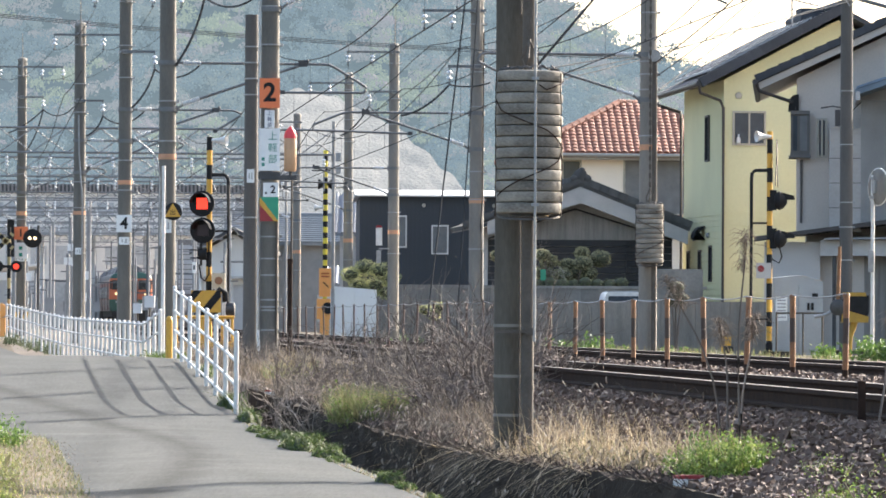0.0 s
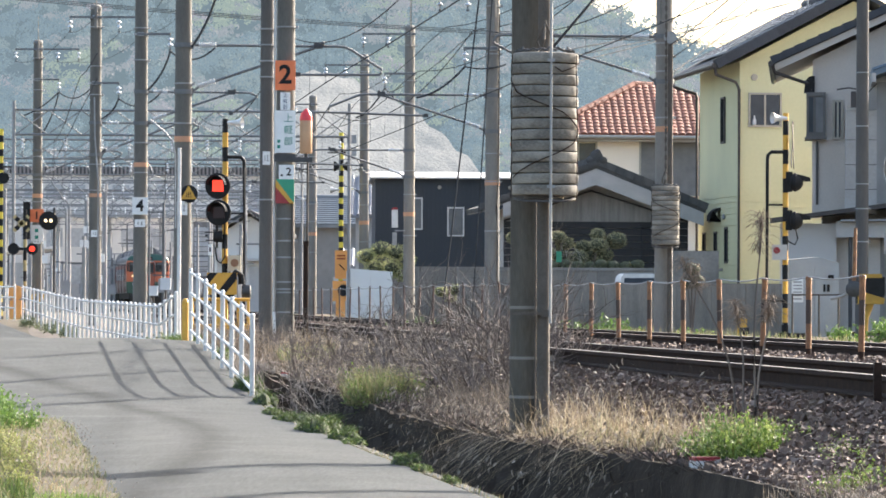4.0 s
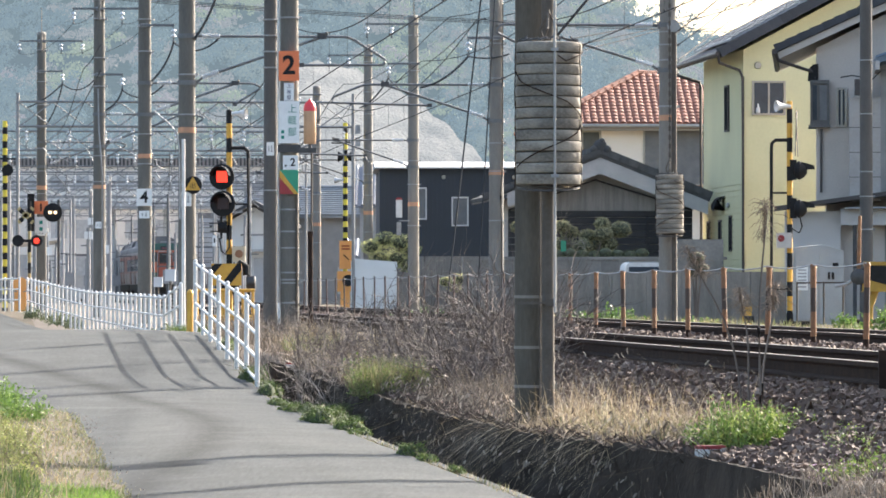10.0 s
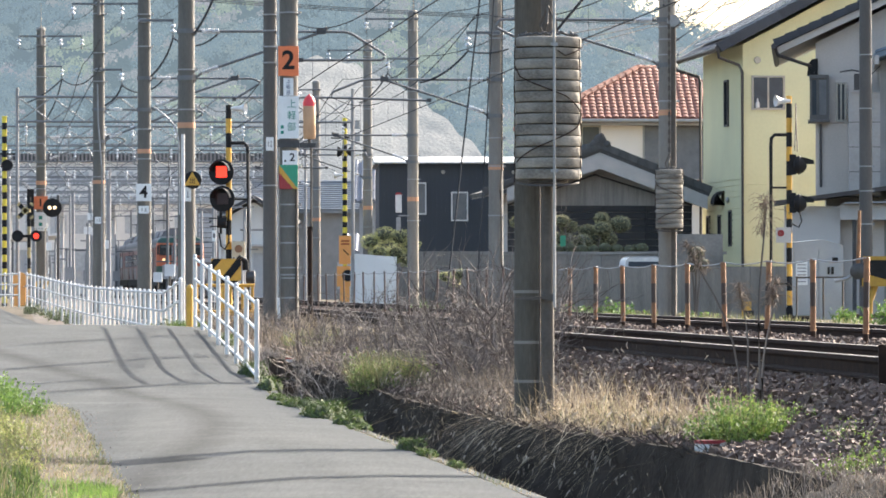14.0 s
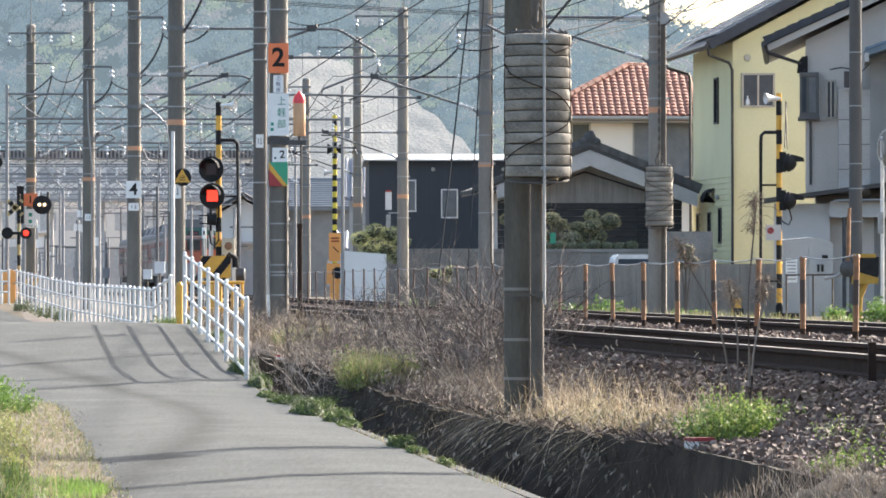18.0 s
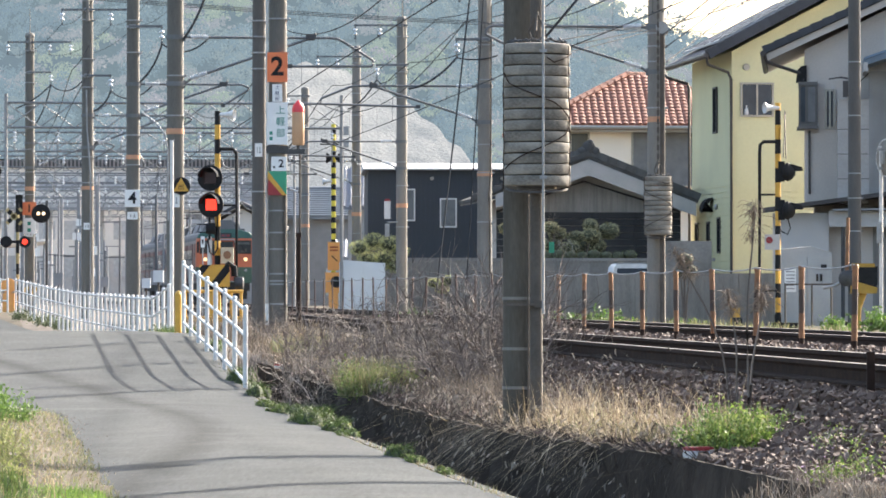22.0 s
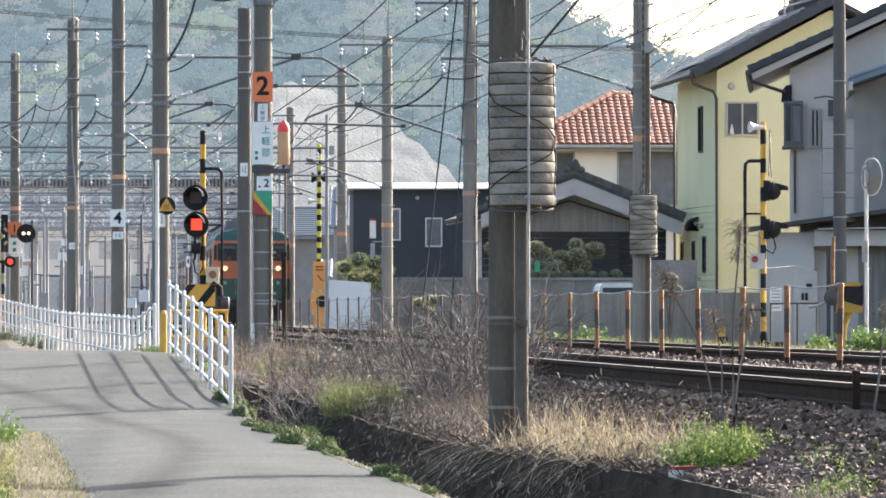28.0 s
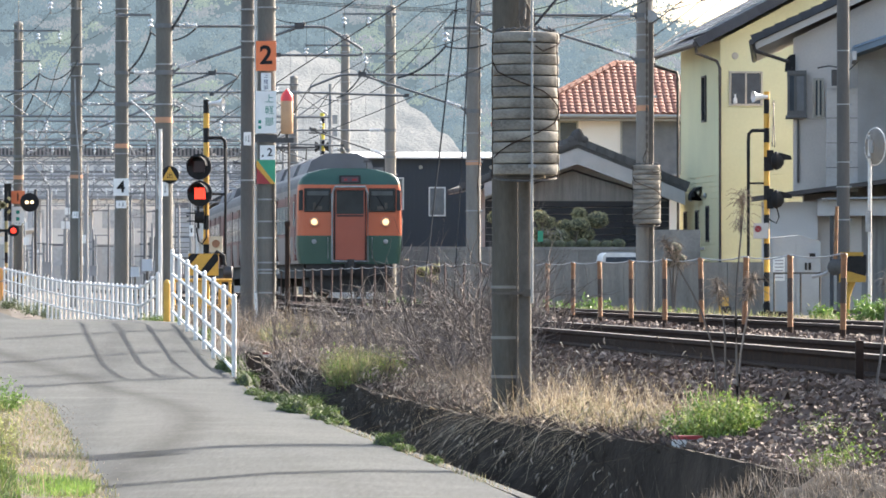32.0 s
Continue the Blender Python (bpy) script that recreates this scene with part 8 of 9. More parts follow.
loop_wire("guy_wire", (0.66, 105.5, 10.0), (-0.5, 104.9, -0.3), 0, 0.020, "slanting guy wire of a pole", group="guy wires")
loop_wire("guy_wire", (0.83, 105.5, 10.0), (0.22, 104.9, -0.3), 0, 0.016, "slanting guy wire of a pole", group="guy wires")
loop_wire("guy_wire", (0.66, 37.95, 2.5), (2.5, 38.3, 4.7), 0, 0.012, "slanting stay cable of the near pole", group="guy wires")
for k, dx in enumerate((0, 1.4, 2.6)):
    loop_wire("supply_line", (1.5 + 0.3 * k, 89, 5.0 + 0.2 * k), (9.7 + dx, 111, 8.6 + 0.25 * k), 0.2, 0.011, "thin black supply line to the utility pole", group="supply lines")
loop_wire("supply_line", (4.0, 89.3, 5.2), (6.8, 92, 7.6), 0.1, 0.011, "thin black supply line", group="supply lines")
loop_wire("supply_line", (4.0, 89.3, 4.9), (11.5, 128, 11.5), 0.1, 0.013, "thin black supply line", group="supply lines")
loop_wire("supply_line", (9.7, 111.5, 9.0), (14.5, 114, 8.0), 0.15, 0.014, "thin black supply line", group="supply lines")
for px, top in ((-70, 35.8), (62, 28.8)):
    dp = thing("distant_pole", pose(px, 500, 0), "tall grey steel pole of a distant power line", "pole", "distant power line poles")
    part("shaft", G().cyl((0, 0, -1), (0, 0, top), 0.3, 0.16, 10), FAR_MAST, dp)
    part("arm", G().box(-0.1, -1.1, top - 0.45, 0.1, 0.1, top - 0.3), FAR_MAST, dp)
for k in range(3):
    loop_wire("distant_line", (-70, 500 - 0.5 * k, 35.6 - 0.2 * k), (62, 500 - 0.5 * k, 28.56 - 0.2 * k), 1.73, 0.04, "distant power line in front of the hill", group="distant power lines")



# ---- plants ----
STRAW = island_material("dry_straw_blades", [(0.27, 0.205, 0.125), (0.48, 0.39, 0.255), (0.14, 0.10, 0.062), (0.60, 0.51, 0.36), (0.33, 0.26, 0.16), (0.10, 0.072, 0.048)], 0.65, 0.3)
BROWN_BLADES = island_material("brown_dead_weeds", [(0.10, 0.083, 0.067), (0.18, 0.15, 0.122), (0.06, 0.05, 0.041), (0.31, 0.262, 0.21), (0.125, 0.103, 0.083)], 0.8, 0.2)
SEED = island_material("pale_seed_heads", [(0.24, 0.20, 0.165), (0.40, 0.35, 0.29), (0.11, 0.09, 0.072), (0.56, 0.50, 0.43), (0.16, 0.13, 0.105), (0.08, 0.066, 0.055)], 0.85, 0.35)
GREEN_BLADES = island_material("fresh_green_blades", [(0.10, 0.19, 0.035), (0.17, 0.28, 0.05), (0.22, 0.32, 0.07), (0.07, 0.13, 0.03)], 0.6, 0.35)
OLIVE_BLADES = island_material("olive_green_blades", [(0.14, 0.17, 0.07), (0.20, 0.23, 0.09), (0.34, 0.28, 0.16), (0.10, 0.12, 0.05), (0.26, 0.20, 0.12)], 0.65, 0.3)
# darker copy of the dead weeds, with the ditch's shade in its tones
DITCH_WEED = island_material("shaded_ditch_weeds", [(0.028, 0.023, 0.019), (0.05, 0.042, 0.036), (0.018, 0.015, 0.013), (0.036, 0.03, 0.026), (0.085, 0.072, 0.06)], 0.95, 0.1)
TUFT = island_material("dark_green_tuft", [(0.045, 0.08, 0.018), (0.08, 0.13, 0.028), (0.13, 0.18, 0.045), (0.03, 0.052, 0.014), (0.17, 0.18, 0.07)], 0.65, 0.3)
TWIG = island_material("bare_brown_twigs", [(0.08, 0.064, 0.055), (0.15, 0.122, 0.104), (0.05, 0.04, 0.035), (0.27, 0.22, 0.187)], 0.8)
PALE_TWIG = island_material("pale_dead_vines", [(0.20, 0.17, 0.145), (0.32, 0.28, 0.24), (0.12, 0.10, 0.085)], 0.8)
LEAF_DARK = island_material("dark_evergreen_leaves", [(0.085, 0.11, 0.05), (0.14, 0.17, 0.08), (0.20, 0.225, 0.11), (0.06, 0.08, 0.04)], 0.6, 0.2)
LEAF_MID = island_material("mid_green_leaves", [(0.075, 0.145, 0.03), (0.12, 0.205, 0.045), (0.165, 0.255, 0.062), (0.05, 0.09, 0.022)], 0.55, 0.35)


def blades(name, label, mat, count, place, length, width=0.008, lean=0.5, droop=0.3, seed=1, kind="stuff", category="grass", seg=3, toward=None):
    """Curved thin blades; place(rnd) gives the foot."""
    rnd = np.random.RandomState(seed)
    vs, fs = [], []
    for _ in range(count):
        x, y, z = place(rnd)
        L = length * rnd.uniform(0.5, 1.2)
        a = rnd.uniform(0, 6.283) if toward is None else rnd.normal(*toward)
        ln = lean * rnd.uniform(0.1, 1.0)
        dx, dy = math.cos(a) * ln, math.sin(a) * ln
        wx, wy = -math.sin(a) * width, math.cos(a) * width
        if abs(wx) < 0.5 * width:
            wx = 0.6 * width
        k = len(vs)
        for i in range(seg + 1):
            t = i / seg
            w = 1 - 0.85 * t
            px, py = x + dx * L * t * (0.5 + 0.5 * t), y + dy * L * t * (0.5 + 0.5 * t)
            pz = z + L * (t - droop * ln * 1.6 * t * t)
            vs.append((px - wx * w, py - wy * w, pz))
            vs.append((px + wx * w, py + wy * w, pz))
        for i in range(seg):
            fs.append((k + 2 * i, k + 2 * i + 1, k + 2 * i + 3, k + 2 * i + 2))
    me = bpy.data.meshes.new(name)
    me.from_pydata(vs, [], fs)
    me.materials.append(mat)
    return solo(name, me, None, label, category, kind=kind)


def leaves(name, mat, count, shape, size, seed=1, parent=None, up=0.3):
    """Small pointed leaves, set by shape(rnd)."""
    rnd = np.random.RandomState(seed)
    vs, fs = [], []
    for _ in range(count):
        p = np.array(shape(rnd))
        s = size * rnd.uniform(0.6, 1.3)
        r = np.array(Euler(rnd.uniform(-1.2, 1.2, 3) * (1, 1, 3)).to_matrix())
        q = np.array([(-0.5, 0, 0), (0, -0.28, 0.06), (0.5, 0, 0), (0, 0.28, 0.06)]) * s
        k = len(vs)
        vs += (q @ r.T + p).tolist()
        fs.append((k, k + 1, k + 2, k + 3))
    me = bpy.data.meshes.new(name)
    me.from_pydata(vs, [], fs)
    me.materials.append(mat)
    ob = new(name, me)
    ob.parent = parent
    return ob


def twig_shrub(name, x, y, z, w, d, h, stems, label, seed=1, mat=None, lean=1.0):
    """A leafless shrub: stems that fork three times."""
    rnd = np.random.RandomState(seed)
    t = thing(name, pose(x, y, z), label, "shrub", "leafless shrubs")
    g, f = G(), G()

    def grow(gg, p, dirn, L, r, level):
        pts = [p]
        dcur = dirn.copy()
        n = 3
        for i in range(n):
            dcur = (dcur + rnd.normal(0, 0.16, 3)).astype(float)
            dcur /= np.linalg.norm(dcur)
            pts.append(pts[-1] + dcur * L / n)
        gg.tube([tuple(q) for q in pts], [r * (1 - 0.25 * i) for i in range(n + 1)], 4 if level < 1 else 3)
        if level < 2:
            for i in range(rnd.randint(3, 6)):
                q = pts[rnd.randint(1, n + 1)]
                nd = dcur + rnd.normal(0, 0.55, 3)
                grow(f, q, nd / np.linalg.norm(nd), L * rnd.uniform(0.45, 0.7), max(r * 0.6, 0.0042), level + 1)
    for _ in range(stems):
        p = np.array((rnd.uniform(-w, w) * 0.5, rnd.uniform(-d, d) * 0.5, 0.0))
        dr = np.array((rnd.normal(0, 0.5 * lean), rnd.normal(0, 0.4 * lean), 1.0))
        grow(g, p, dr / np.linalg.norm(dr), h * rnd.uniform(0.5, 1.0), 0.012, 0)
    tagged(part("stem", g, mat or TWIG, t, smooth=False), kind="stuff")
    tagged(part("twig", f, mat or TWIG, t, smooth=False), kind="stuff")
    return t


def bank(off, y):
    return (LX(y, off), y, ground_z(off, y))


def zone(o0, o1, y0, y1, dz=0.0):
    def place(r):
        o, y = r.uniform(o0, o1), r.uniform(y0, y1)
        x, yy, z = bank(o, y)
        return x, yy, z + dz
    return place


def edge_zone(o0, o1, y0, y1):
    """Feet along the brink of the ditch."""
    def place(r):
        y = r.uniform(y0, y1)
        o = bank_edge(y) + r.uniform(o0, o1)
        return LX(y, o), y, ground_z(o, y)
    return place


def clump(x, y, z, rx, ry):
    def place(r):
        a, k = r.uniform(0, 6.283), math.sqrt(r.rand())
        return x + rx * k * math.cos(a), y + ry * k * math.sin(a), z
    return place


def slid(r):
    y = r.uniform(23.0, 27.2)
    o = r.uniform(-4.9, -3.95)
    return LX(y, o), y, min(-0.6, -1.54 + 1.1 * ((o + 5.2) / 1.5) ** 0.5)


# the bank of the near track
blades("straw_grass", "tall dry straw-coloured grass beside the near pole", STRAW, 260, edge_zone(0.2, 0.95, 33.5, 38.8), 0.44, 0.0036, 1.2, 0.4, 1)
blades("straw_grass", "arching dry straw grass beside the near pole", STRAW, 1000, edge_zone(0.1, 0.9, 33.2, 38.6), 0.62, 0.0034, 2.3, 0.50, 21, seg=7)
blades("straw_grass", "olive green grass among the dry straw", OLIVE_BLADES, 420, edge_zone(0.15, 0.7, 33.4, 36.6), 0.30, 0.0045, 1.4, 0.5, 23, seg=5)
blades("straw_grass", "fallen dry straw on the bank", STRAW, 1000, edge_zone(0.0, 0.9, 32.6, 39.5), 0.40, 0.0038, 2.6, 0.62, 22, seg=5)
blades("straw_grass", "matted dry grass on the bank", STRAW, 700, edge_zone(0.3, 1.3, 46, 62), 0.26, 0.005, 1.6, 0.55, 2)
blades("straw_grass", "dry straw grass by the numbered pole", STRAW, 1300, zone(-4.2, -3.0, 60, 84), 0.40, 0.007, 1.0, 0.45, 3)
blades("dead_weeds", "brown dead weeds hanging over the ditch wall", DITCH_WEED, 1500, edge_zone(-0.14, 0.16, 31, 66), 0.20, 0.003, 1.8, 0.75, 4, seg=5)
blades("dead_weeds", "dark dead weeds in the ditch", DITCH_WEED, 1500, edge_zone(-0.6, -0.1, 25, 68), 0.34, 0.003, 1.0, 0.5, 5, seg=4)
blades("dead_weeds", "thin brown weeds over the ballast shoulder", BROWN_BLADES, 1100, zone(-3.9, -3.3, 36, 75), 0.32, 0.0045, 0.9, 0.35, 6)
blades("dead_weeds", "tangled brown weeds at the end of the ditch", BROWN_BLADES, 3800, zone(-5.3, -3.2, 62, 92), 0.5, 0.007, 0.9, 0.4, 7)
blades("dead_weeds", "brown dead grass beside the near pole", BROWN_BLADES, 1500, edge_zone(0.12, 1.1, 38.5, 48), 0.36, 0.0036, 1.3, 0.5, 9, seg=5)
blades("dead_weeds", "brown weeds under the leafless shrubs", BROWN_BLADES, 1500, zone(-4.3, -3.3, 45, 64), 0.42, 0.005, 0.9, 0.35, 8)


def seed_heads(name, label, count, place, length, seed, fall=-0.75):
    """Thin arching stalks, each with a drooping comma-shaped foxtail head; fall: how far below its foot the head hangs."""
    rnd = np.random.RandomState(seed)
    g, h = G(), G()
    for _ in range(count):
        p = Vector(place(rnd))
        a = rnd.uniform(2.2, 4.1) if rnd.rand() < 0.5 else rnd.uniform(0, 6.283)
        L = length * rnd.uniform(0.5, 1.25)
        d = Vector((math.cos(a), 0.5 * math.sin(a), 0)) * rnd.uniform(0.25, 0.9)
        f = fall * rnd.uniform(0.6, 1.2)
        pts = [p, p + d * 0.3 * L + Vector((0, 0, (0.25 - 0.45 * f if f < 0 else 0.3) * L)), p + d * 0.7 * L + Vector((0, 0, (0.12 - f) * 0.95 * L)), p + d * 1.0 * L + Vector((0, 0, -f * L))]
        g.tube(pts, 0.0013, 3)
        q = pts[-1]
        e = (pts[-1] - pts[-2]).normalized()
        head, n = [q], rnd.uniform(0.028, 0.075)
        curl = rnd.normal(0, 0.3)
        for k in range(4):
            e = (e + Vector((curl, 0, -0.42))).normalized()
            head.append(head[-1] + e * n / 4)
        w = rnd.uniform(0.004, 0.0085)
        h.tube(head, [w * 0.4, w, w * 1.05, w * 0.8, w * 0.15], 5)
    s = solo(name, g, DITCH_WEED, label, "grass", kind="stuff", smooth=False)
    part("heads", h, SEED, s, "pale drooping seed heads", smooth=False)


seed_heads("seeding_grass", "dead foxtail grass with pale drooping heads at the ditch", 520, edge_zone(-0.12, 0.3, 31.8, 50), 0.30, 31)
seed_heads("seeding_grass", "dead foxtail grass hanging over the ditch wall", 620, edge_zone(-0.2, 0.05, 31.5, 46), 0.42, 33, 0.45)
seed_heads("seeding_grass", "dead foxtail grass hanging low in the ditch", 260, edge_zone(-0.26, -0.05, 30, 41), 0.55, 34, 0.9)
seed_heads("seeding_grass", "dead foxtail grass with pale heads on the bank", 240, zone(-3.8, -3.0, 36, 56), 0.42, 32)


def hanging_grass(name, label, mat, count, y0, y1, drop, seed):
    """A ragged curtain of dead grass that falls over the brink."""
    rnd = np.random.RandomState(seed)
    vs, fs = [], []
    for _ in range(count):
        y = rnd.uniform(y0, y1)
        o = bank_edge(y) + rnd.uniform(-0.06, 0.12)
        p = np.array((LX(y, o), y, -0.64 + rnd.uniform(-0.06, 0.04)))
        out = rnd.uniform(0.06, 0.3)
        d = drop * rnd.uniform(0.3, 1.25)
        side = rnd.normal(0, 0.3)
        w = rnd.uniform(0.0016, 0.0035)
        up = rnd.uniform(0.0, 0.12)
        k = len(vs)
        for i in range(6):
            t = i / 5
            q = p + np.array((-out * math.sin(min(1, 1.6 * t) * 1.57) + side * t * t + rnd.normal(0, 0.008), side * t, up * math.sin(3.14 * min(1, 2 * t)) - d * t * t))
            vs += [(q[0] - w * (1 - 0.7 * t), q[1], q[2]), (q[0] + w * (1 - 0.7 * t), q[1], q[2] + w)]
        fs += [(k + 2 * i, k + 2 * i + 1, k + 2 * i + 3, k + 2 * i + 2) for i in range(5)]
    me = bpy.data.meshes.new(name)
    me.from_pydata(vs, [], fs)
    me.materials.append(mat)
    solo(name, me, None, label, "grass", kind="stuff")


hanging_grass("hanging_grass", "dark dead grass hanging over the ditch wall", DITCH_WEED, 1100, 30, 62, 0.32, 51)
hanging_grass("hanging_grass", "brown dead grass hanging over the ditch wall", BROWN_BLADES, 140, 31, 62, 0.24, 52)
hanging_grass("hanging_grass", "pale dead grass hanging over the ditch wall", STRAW, 40, 32, 46, 0.28, 53)

blades("green_grass", "pale green grass clump among the leafless shrubs", OLIVE_BLADES, 1500, clump(-0.85, 50.4, -0.62, 0.42, 0.9), 0.42, 0.006, 0.8, 0.4, 63)
twig_shrub("bare_shrub", 0.0, 51.0, -0.66, 1.0, 2.6, 1.05, 60, "tangled leafless brown shrub on the railway bank", 1, lean=1.5)
twig_shrub("bare_shrub", -0.6, 55.5, -0.66, 1.0, 2.6, 0.95, 42, "tangled leafless brown shrub on the railway bank", 2, lean=1.4)
twig_shrub("bare_shrub", 0.3, 49.3, -0.62, 0.9, 2.0, 1.0, 44, "tangled leafless brown shrub beside the near pole", 17, lean=1.5)
twig_shrub("bare_shrub", -0.35, 53.0, -0.62, 1.0, 2.0, 0.9, 40, "tangled leafless brown shrub on the railway bank", 18, lean=1.5)
twig_shrub("bare_shrub", -1.3, 60.5, -0.6, 1.0, 2.6, 0.75, 34, "low leafless brown shrub on the railway bank", 19, lean=1.4)
twig_shrub("bare_shrub", -1.9, 66.0, -0.6, 1.2, 3.0, 0.7, 34, "low leafless shrub on the railway bank", 3)
twig_shrub("bare_shrub", 0.35, 47.5, -0.68, 0.8, 2.0, 0.8, 30, "low leafless shrub beside the near pole", 4)
twig_shrub("bare_shrub", -3.0, 79, -0.5, 1.3, 2.0, 0.7, 30, "low leafless brambles by the numbered pole", 6)


twig_shrub("dead_vine", -1.85, 59.5, -1.15, 0.7, 3.4, 0.75, 26, "pale leafless vines in the ditch by the ramp", 24, mat=PALE_TWIG, lean=1.6)
twig_shrub("dead_vine", -1.45, 55.5, -1.2, 0.5, 3.0, 0.65, 18, "pale leafless vines over the ditch wall", 25, mat=PALE_TWIG, lean=1.6)
twig_shrub("bare_shrub", 0.75, 52.6, -0.6, 0.9, 2.4, 1.15, 46, "tangled leafless dark shrub behind the near pole", 26, lean=1.7)


def weed_clump(name, x, y, z, rx, ry, h, count, mat, leafmat, label, seed, size=0.05):
    t = thing(name, pose(x, y, z), label, "weeds", "green weeds")
    rnd = np.random.RandomState(seed)
    g = G()
    tips = []
    for _ in range(max(8, count // 25)):
        a, k = rnd.uniform(0, 6.283), math.sqrt(rnd.rand())
        p = Vector((rx * k * math.cos(a), ry * k * math.sin(a), -0.02))
        q = p + Vector((rnd.normal(0, 0.25) * h, rnd.normal(0, 0.25) * h, h * rnd.uniform(0.55, 1.05) * (1 - 0.5 * k * k)))
        g.tube([p, p.lerp(q, 0.5) + Vector((rnd.normal(0, 0.03), 0, 0)), q], 0.0035, 4)
        tips.append((p, q))
    tagged(part("stalk", g, mat, t, smooth=False), kind="stuff")

    def on_stalk(r):
        p, q = tips[r.randint(len(tips))]
        return tuple(p.lerp(q, r.uniform(0.15, 1.05)) + Vector(r.normal(0, 0.035, 3)))
    leaves("leaves", leafmat, count, on_stalk, size, seed, t)
    return t


weed_clump("green_weed", *bank(-3.72, 31.8), 0.25, 0.7, 0.36, 4600, GREEN_BLADES, LEAF_YELLOW := island_material("yellow_green_leaves", [(0.115, 0.185, 0.036), (0.19, 0.27, 0.06), (0.27, 0.33, 0.09), (0.055, 0.09, 0.02), (0.08, 0.13, 0.028)], 0.65, 0.35), "bright green leafy weeds on the ballast edge", 1, 0.03)
weed_clump("green_weed", *bank(-3.3, 32.0), 0.22, 0.6, 0.14, 420, GREEN_BLADES, LEAF_YELLOW, "low green weeds in the ballast", 2, 0.02)
weed_clump("green_weed", *bank(-3.3, 28.6), 0.4, 0.8, 0.2, 380, OLIVE_BLADES, LEAF_YELLOW, "low pale green weeds in the ballast", 3, 0.018)
weed_clump("green_weed", *bank(-3.82, 26.7), 0.22, 0.45, 0.2, 900, OLIVE_BLADES, LEAF_YELLOW, "pale yellow-green weeds at the ditch edge", 8, 0.024)
LILAC = island_material("lilac_petals", [(0.40, 0.26, 0.42), (0.52, 0.38, 0.52), (0.34, 0.20, 0.36)], 0.7, 0.4)
weed_clump("lilac_weed", *bank(-3.95, 26.9), 0.14, 0.35, 0.2, 110, OLIVE_BLADES, LILAC, "low weeds with small lilac flowers", 9, 0.014)
blades("dead_weeds", "short brown dead grass on the earth at the ditch edge", BROWN_BLADES, 1500, edge_zone(-0.05, 0.35, 23.5, 29.5), 0.10, 0.003, 1.2, 0.5, 71)
blades("dead_weeds", "brown dead weeds on the slid earth", BROWN_BLADES, 1800, slid, 0.16, 0.003, 1.1, 0.4, 73)
blades("dead_weeds", "thin upright dead stems in the ditch", BROWN_BLADES, 70, edge_zone(-0.5, -0.2, 27, 33), 0.75, 0.0035, 0.35, 0.1, 72)
blades("green_grass", "bright green grass tuft on the ballast edge", OLIVE_BLADES, 800, clump(*bank(-3.65, 32.2), 0.24, 0.8), 0.30, 0.005, 0.7, 0.4, 11)
blades("green_grass", "fresh green grass on the bank", OLIVE_BLADES, 1100, clump(-0.95, 55, -0.66, 0.4, 2.6), 0.28, 0.007, 0.8, 0.4, 12)
blades("green_grass", "fresh green grass by the near rail", OLIVE_BLADES, 700, clump(-2.3, 73, -0.4, 0.6, 4), 0.25, 0.009, 0.8, 0.4, 13)
# tufts along the edge of the lane: low mounds of small leaves
def edge_tuft(x, y, z, rx, ry, h, count, seed):
    t = thing("edge_tuft", pose(x, y, z, 0, 0, SLANT), "low mounded green weeds at the broken edge of the lane", "weeds", "tufts along the lane")
    rnd = np.random.RandomState(seed)
    bumps = [(rnd.uniform(-0.55, 0.55) * rx, rnd.uniform(-0.7, 0.7) * ry, rnd.uniform(0.55, 1.0)) for _ in range(6)]

    def on(r):
        bx, by, k = bumps[r.randint(6)]
        a, u = r.uniform(0, 6.283), r.rand()
        q = math.sqrt(1 - u * u) * r.uniform(0.8, 1.05)
        return bx + 0.5 * rx * q * math.cos(a), by + 0.4 * ry * q * math.sin(a), h * k * u * r.uniform(0.75, 1.08)
    leaves("leaves", TUFT, count, on, 0.030, seed, t)
    # solid dark balls paint the shade between the leaves
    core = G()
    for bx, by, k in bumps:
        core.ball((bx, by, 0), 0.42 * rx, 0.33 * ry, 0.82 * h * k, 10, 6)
    part("inner_shade", core, LEAF_SHADE_GREEN, t, "dark core that stands in for shade among the leaves")
    blade = G()
    for _ in range(count // 14):
        bx, by, k = bumps[rnd.randint(6)]
        p = Vector((bx + rnd.normal(0, 0.2) * rx, by + rnd.normal(0, 0.2) * ry, 0.4 * h * k))
        d = Vector((rnd.normal(0, 0.5), rnd.normal(0, 0.5), 1)) * h * rnd.uniform(0.5, 0.95)
        blade.tube([p, p + d * 0.6, p + d + Vector((d.x * 0.4, d.y * 0.4, -0.15 * h))], [0.003, 0.0025, 0.001], 3)
    tagged(part("blade", blade, TUFT, t, smooth=False), kind="stuff")


LEAF_SHADE_GREEN = material("weed_shade_core", (0.045, 0.062, 0.02), (0.025, 0.034, 0.013), 0.9, scale=14, fine=60, bump=0.4)
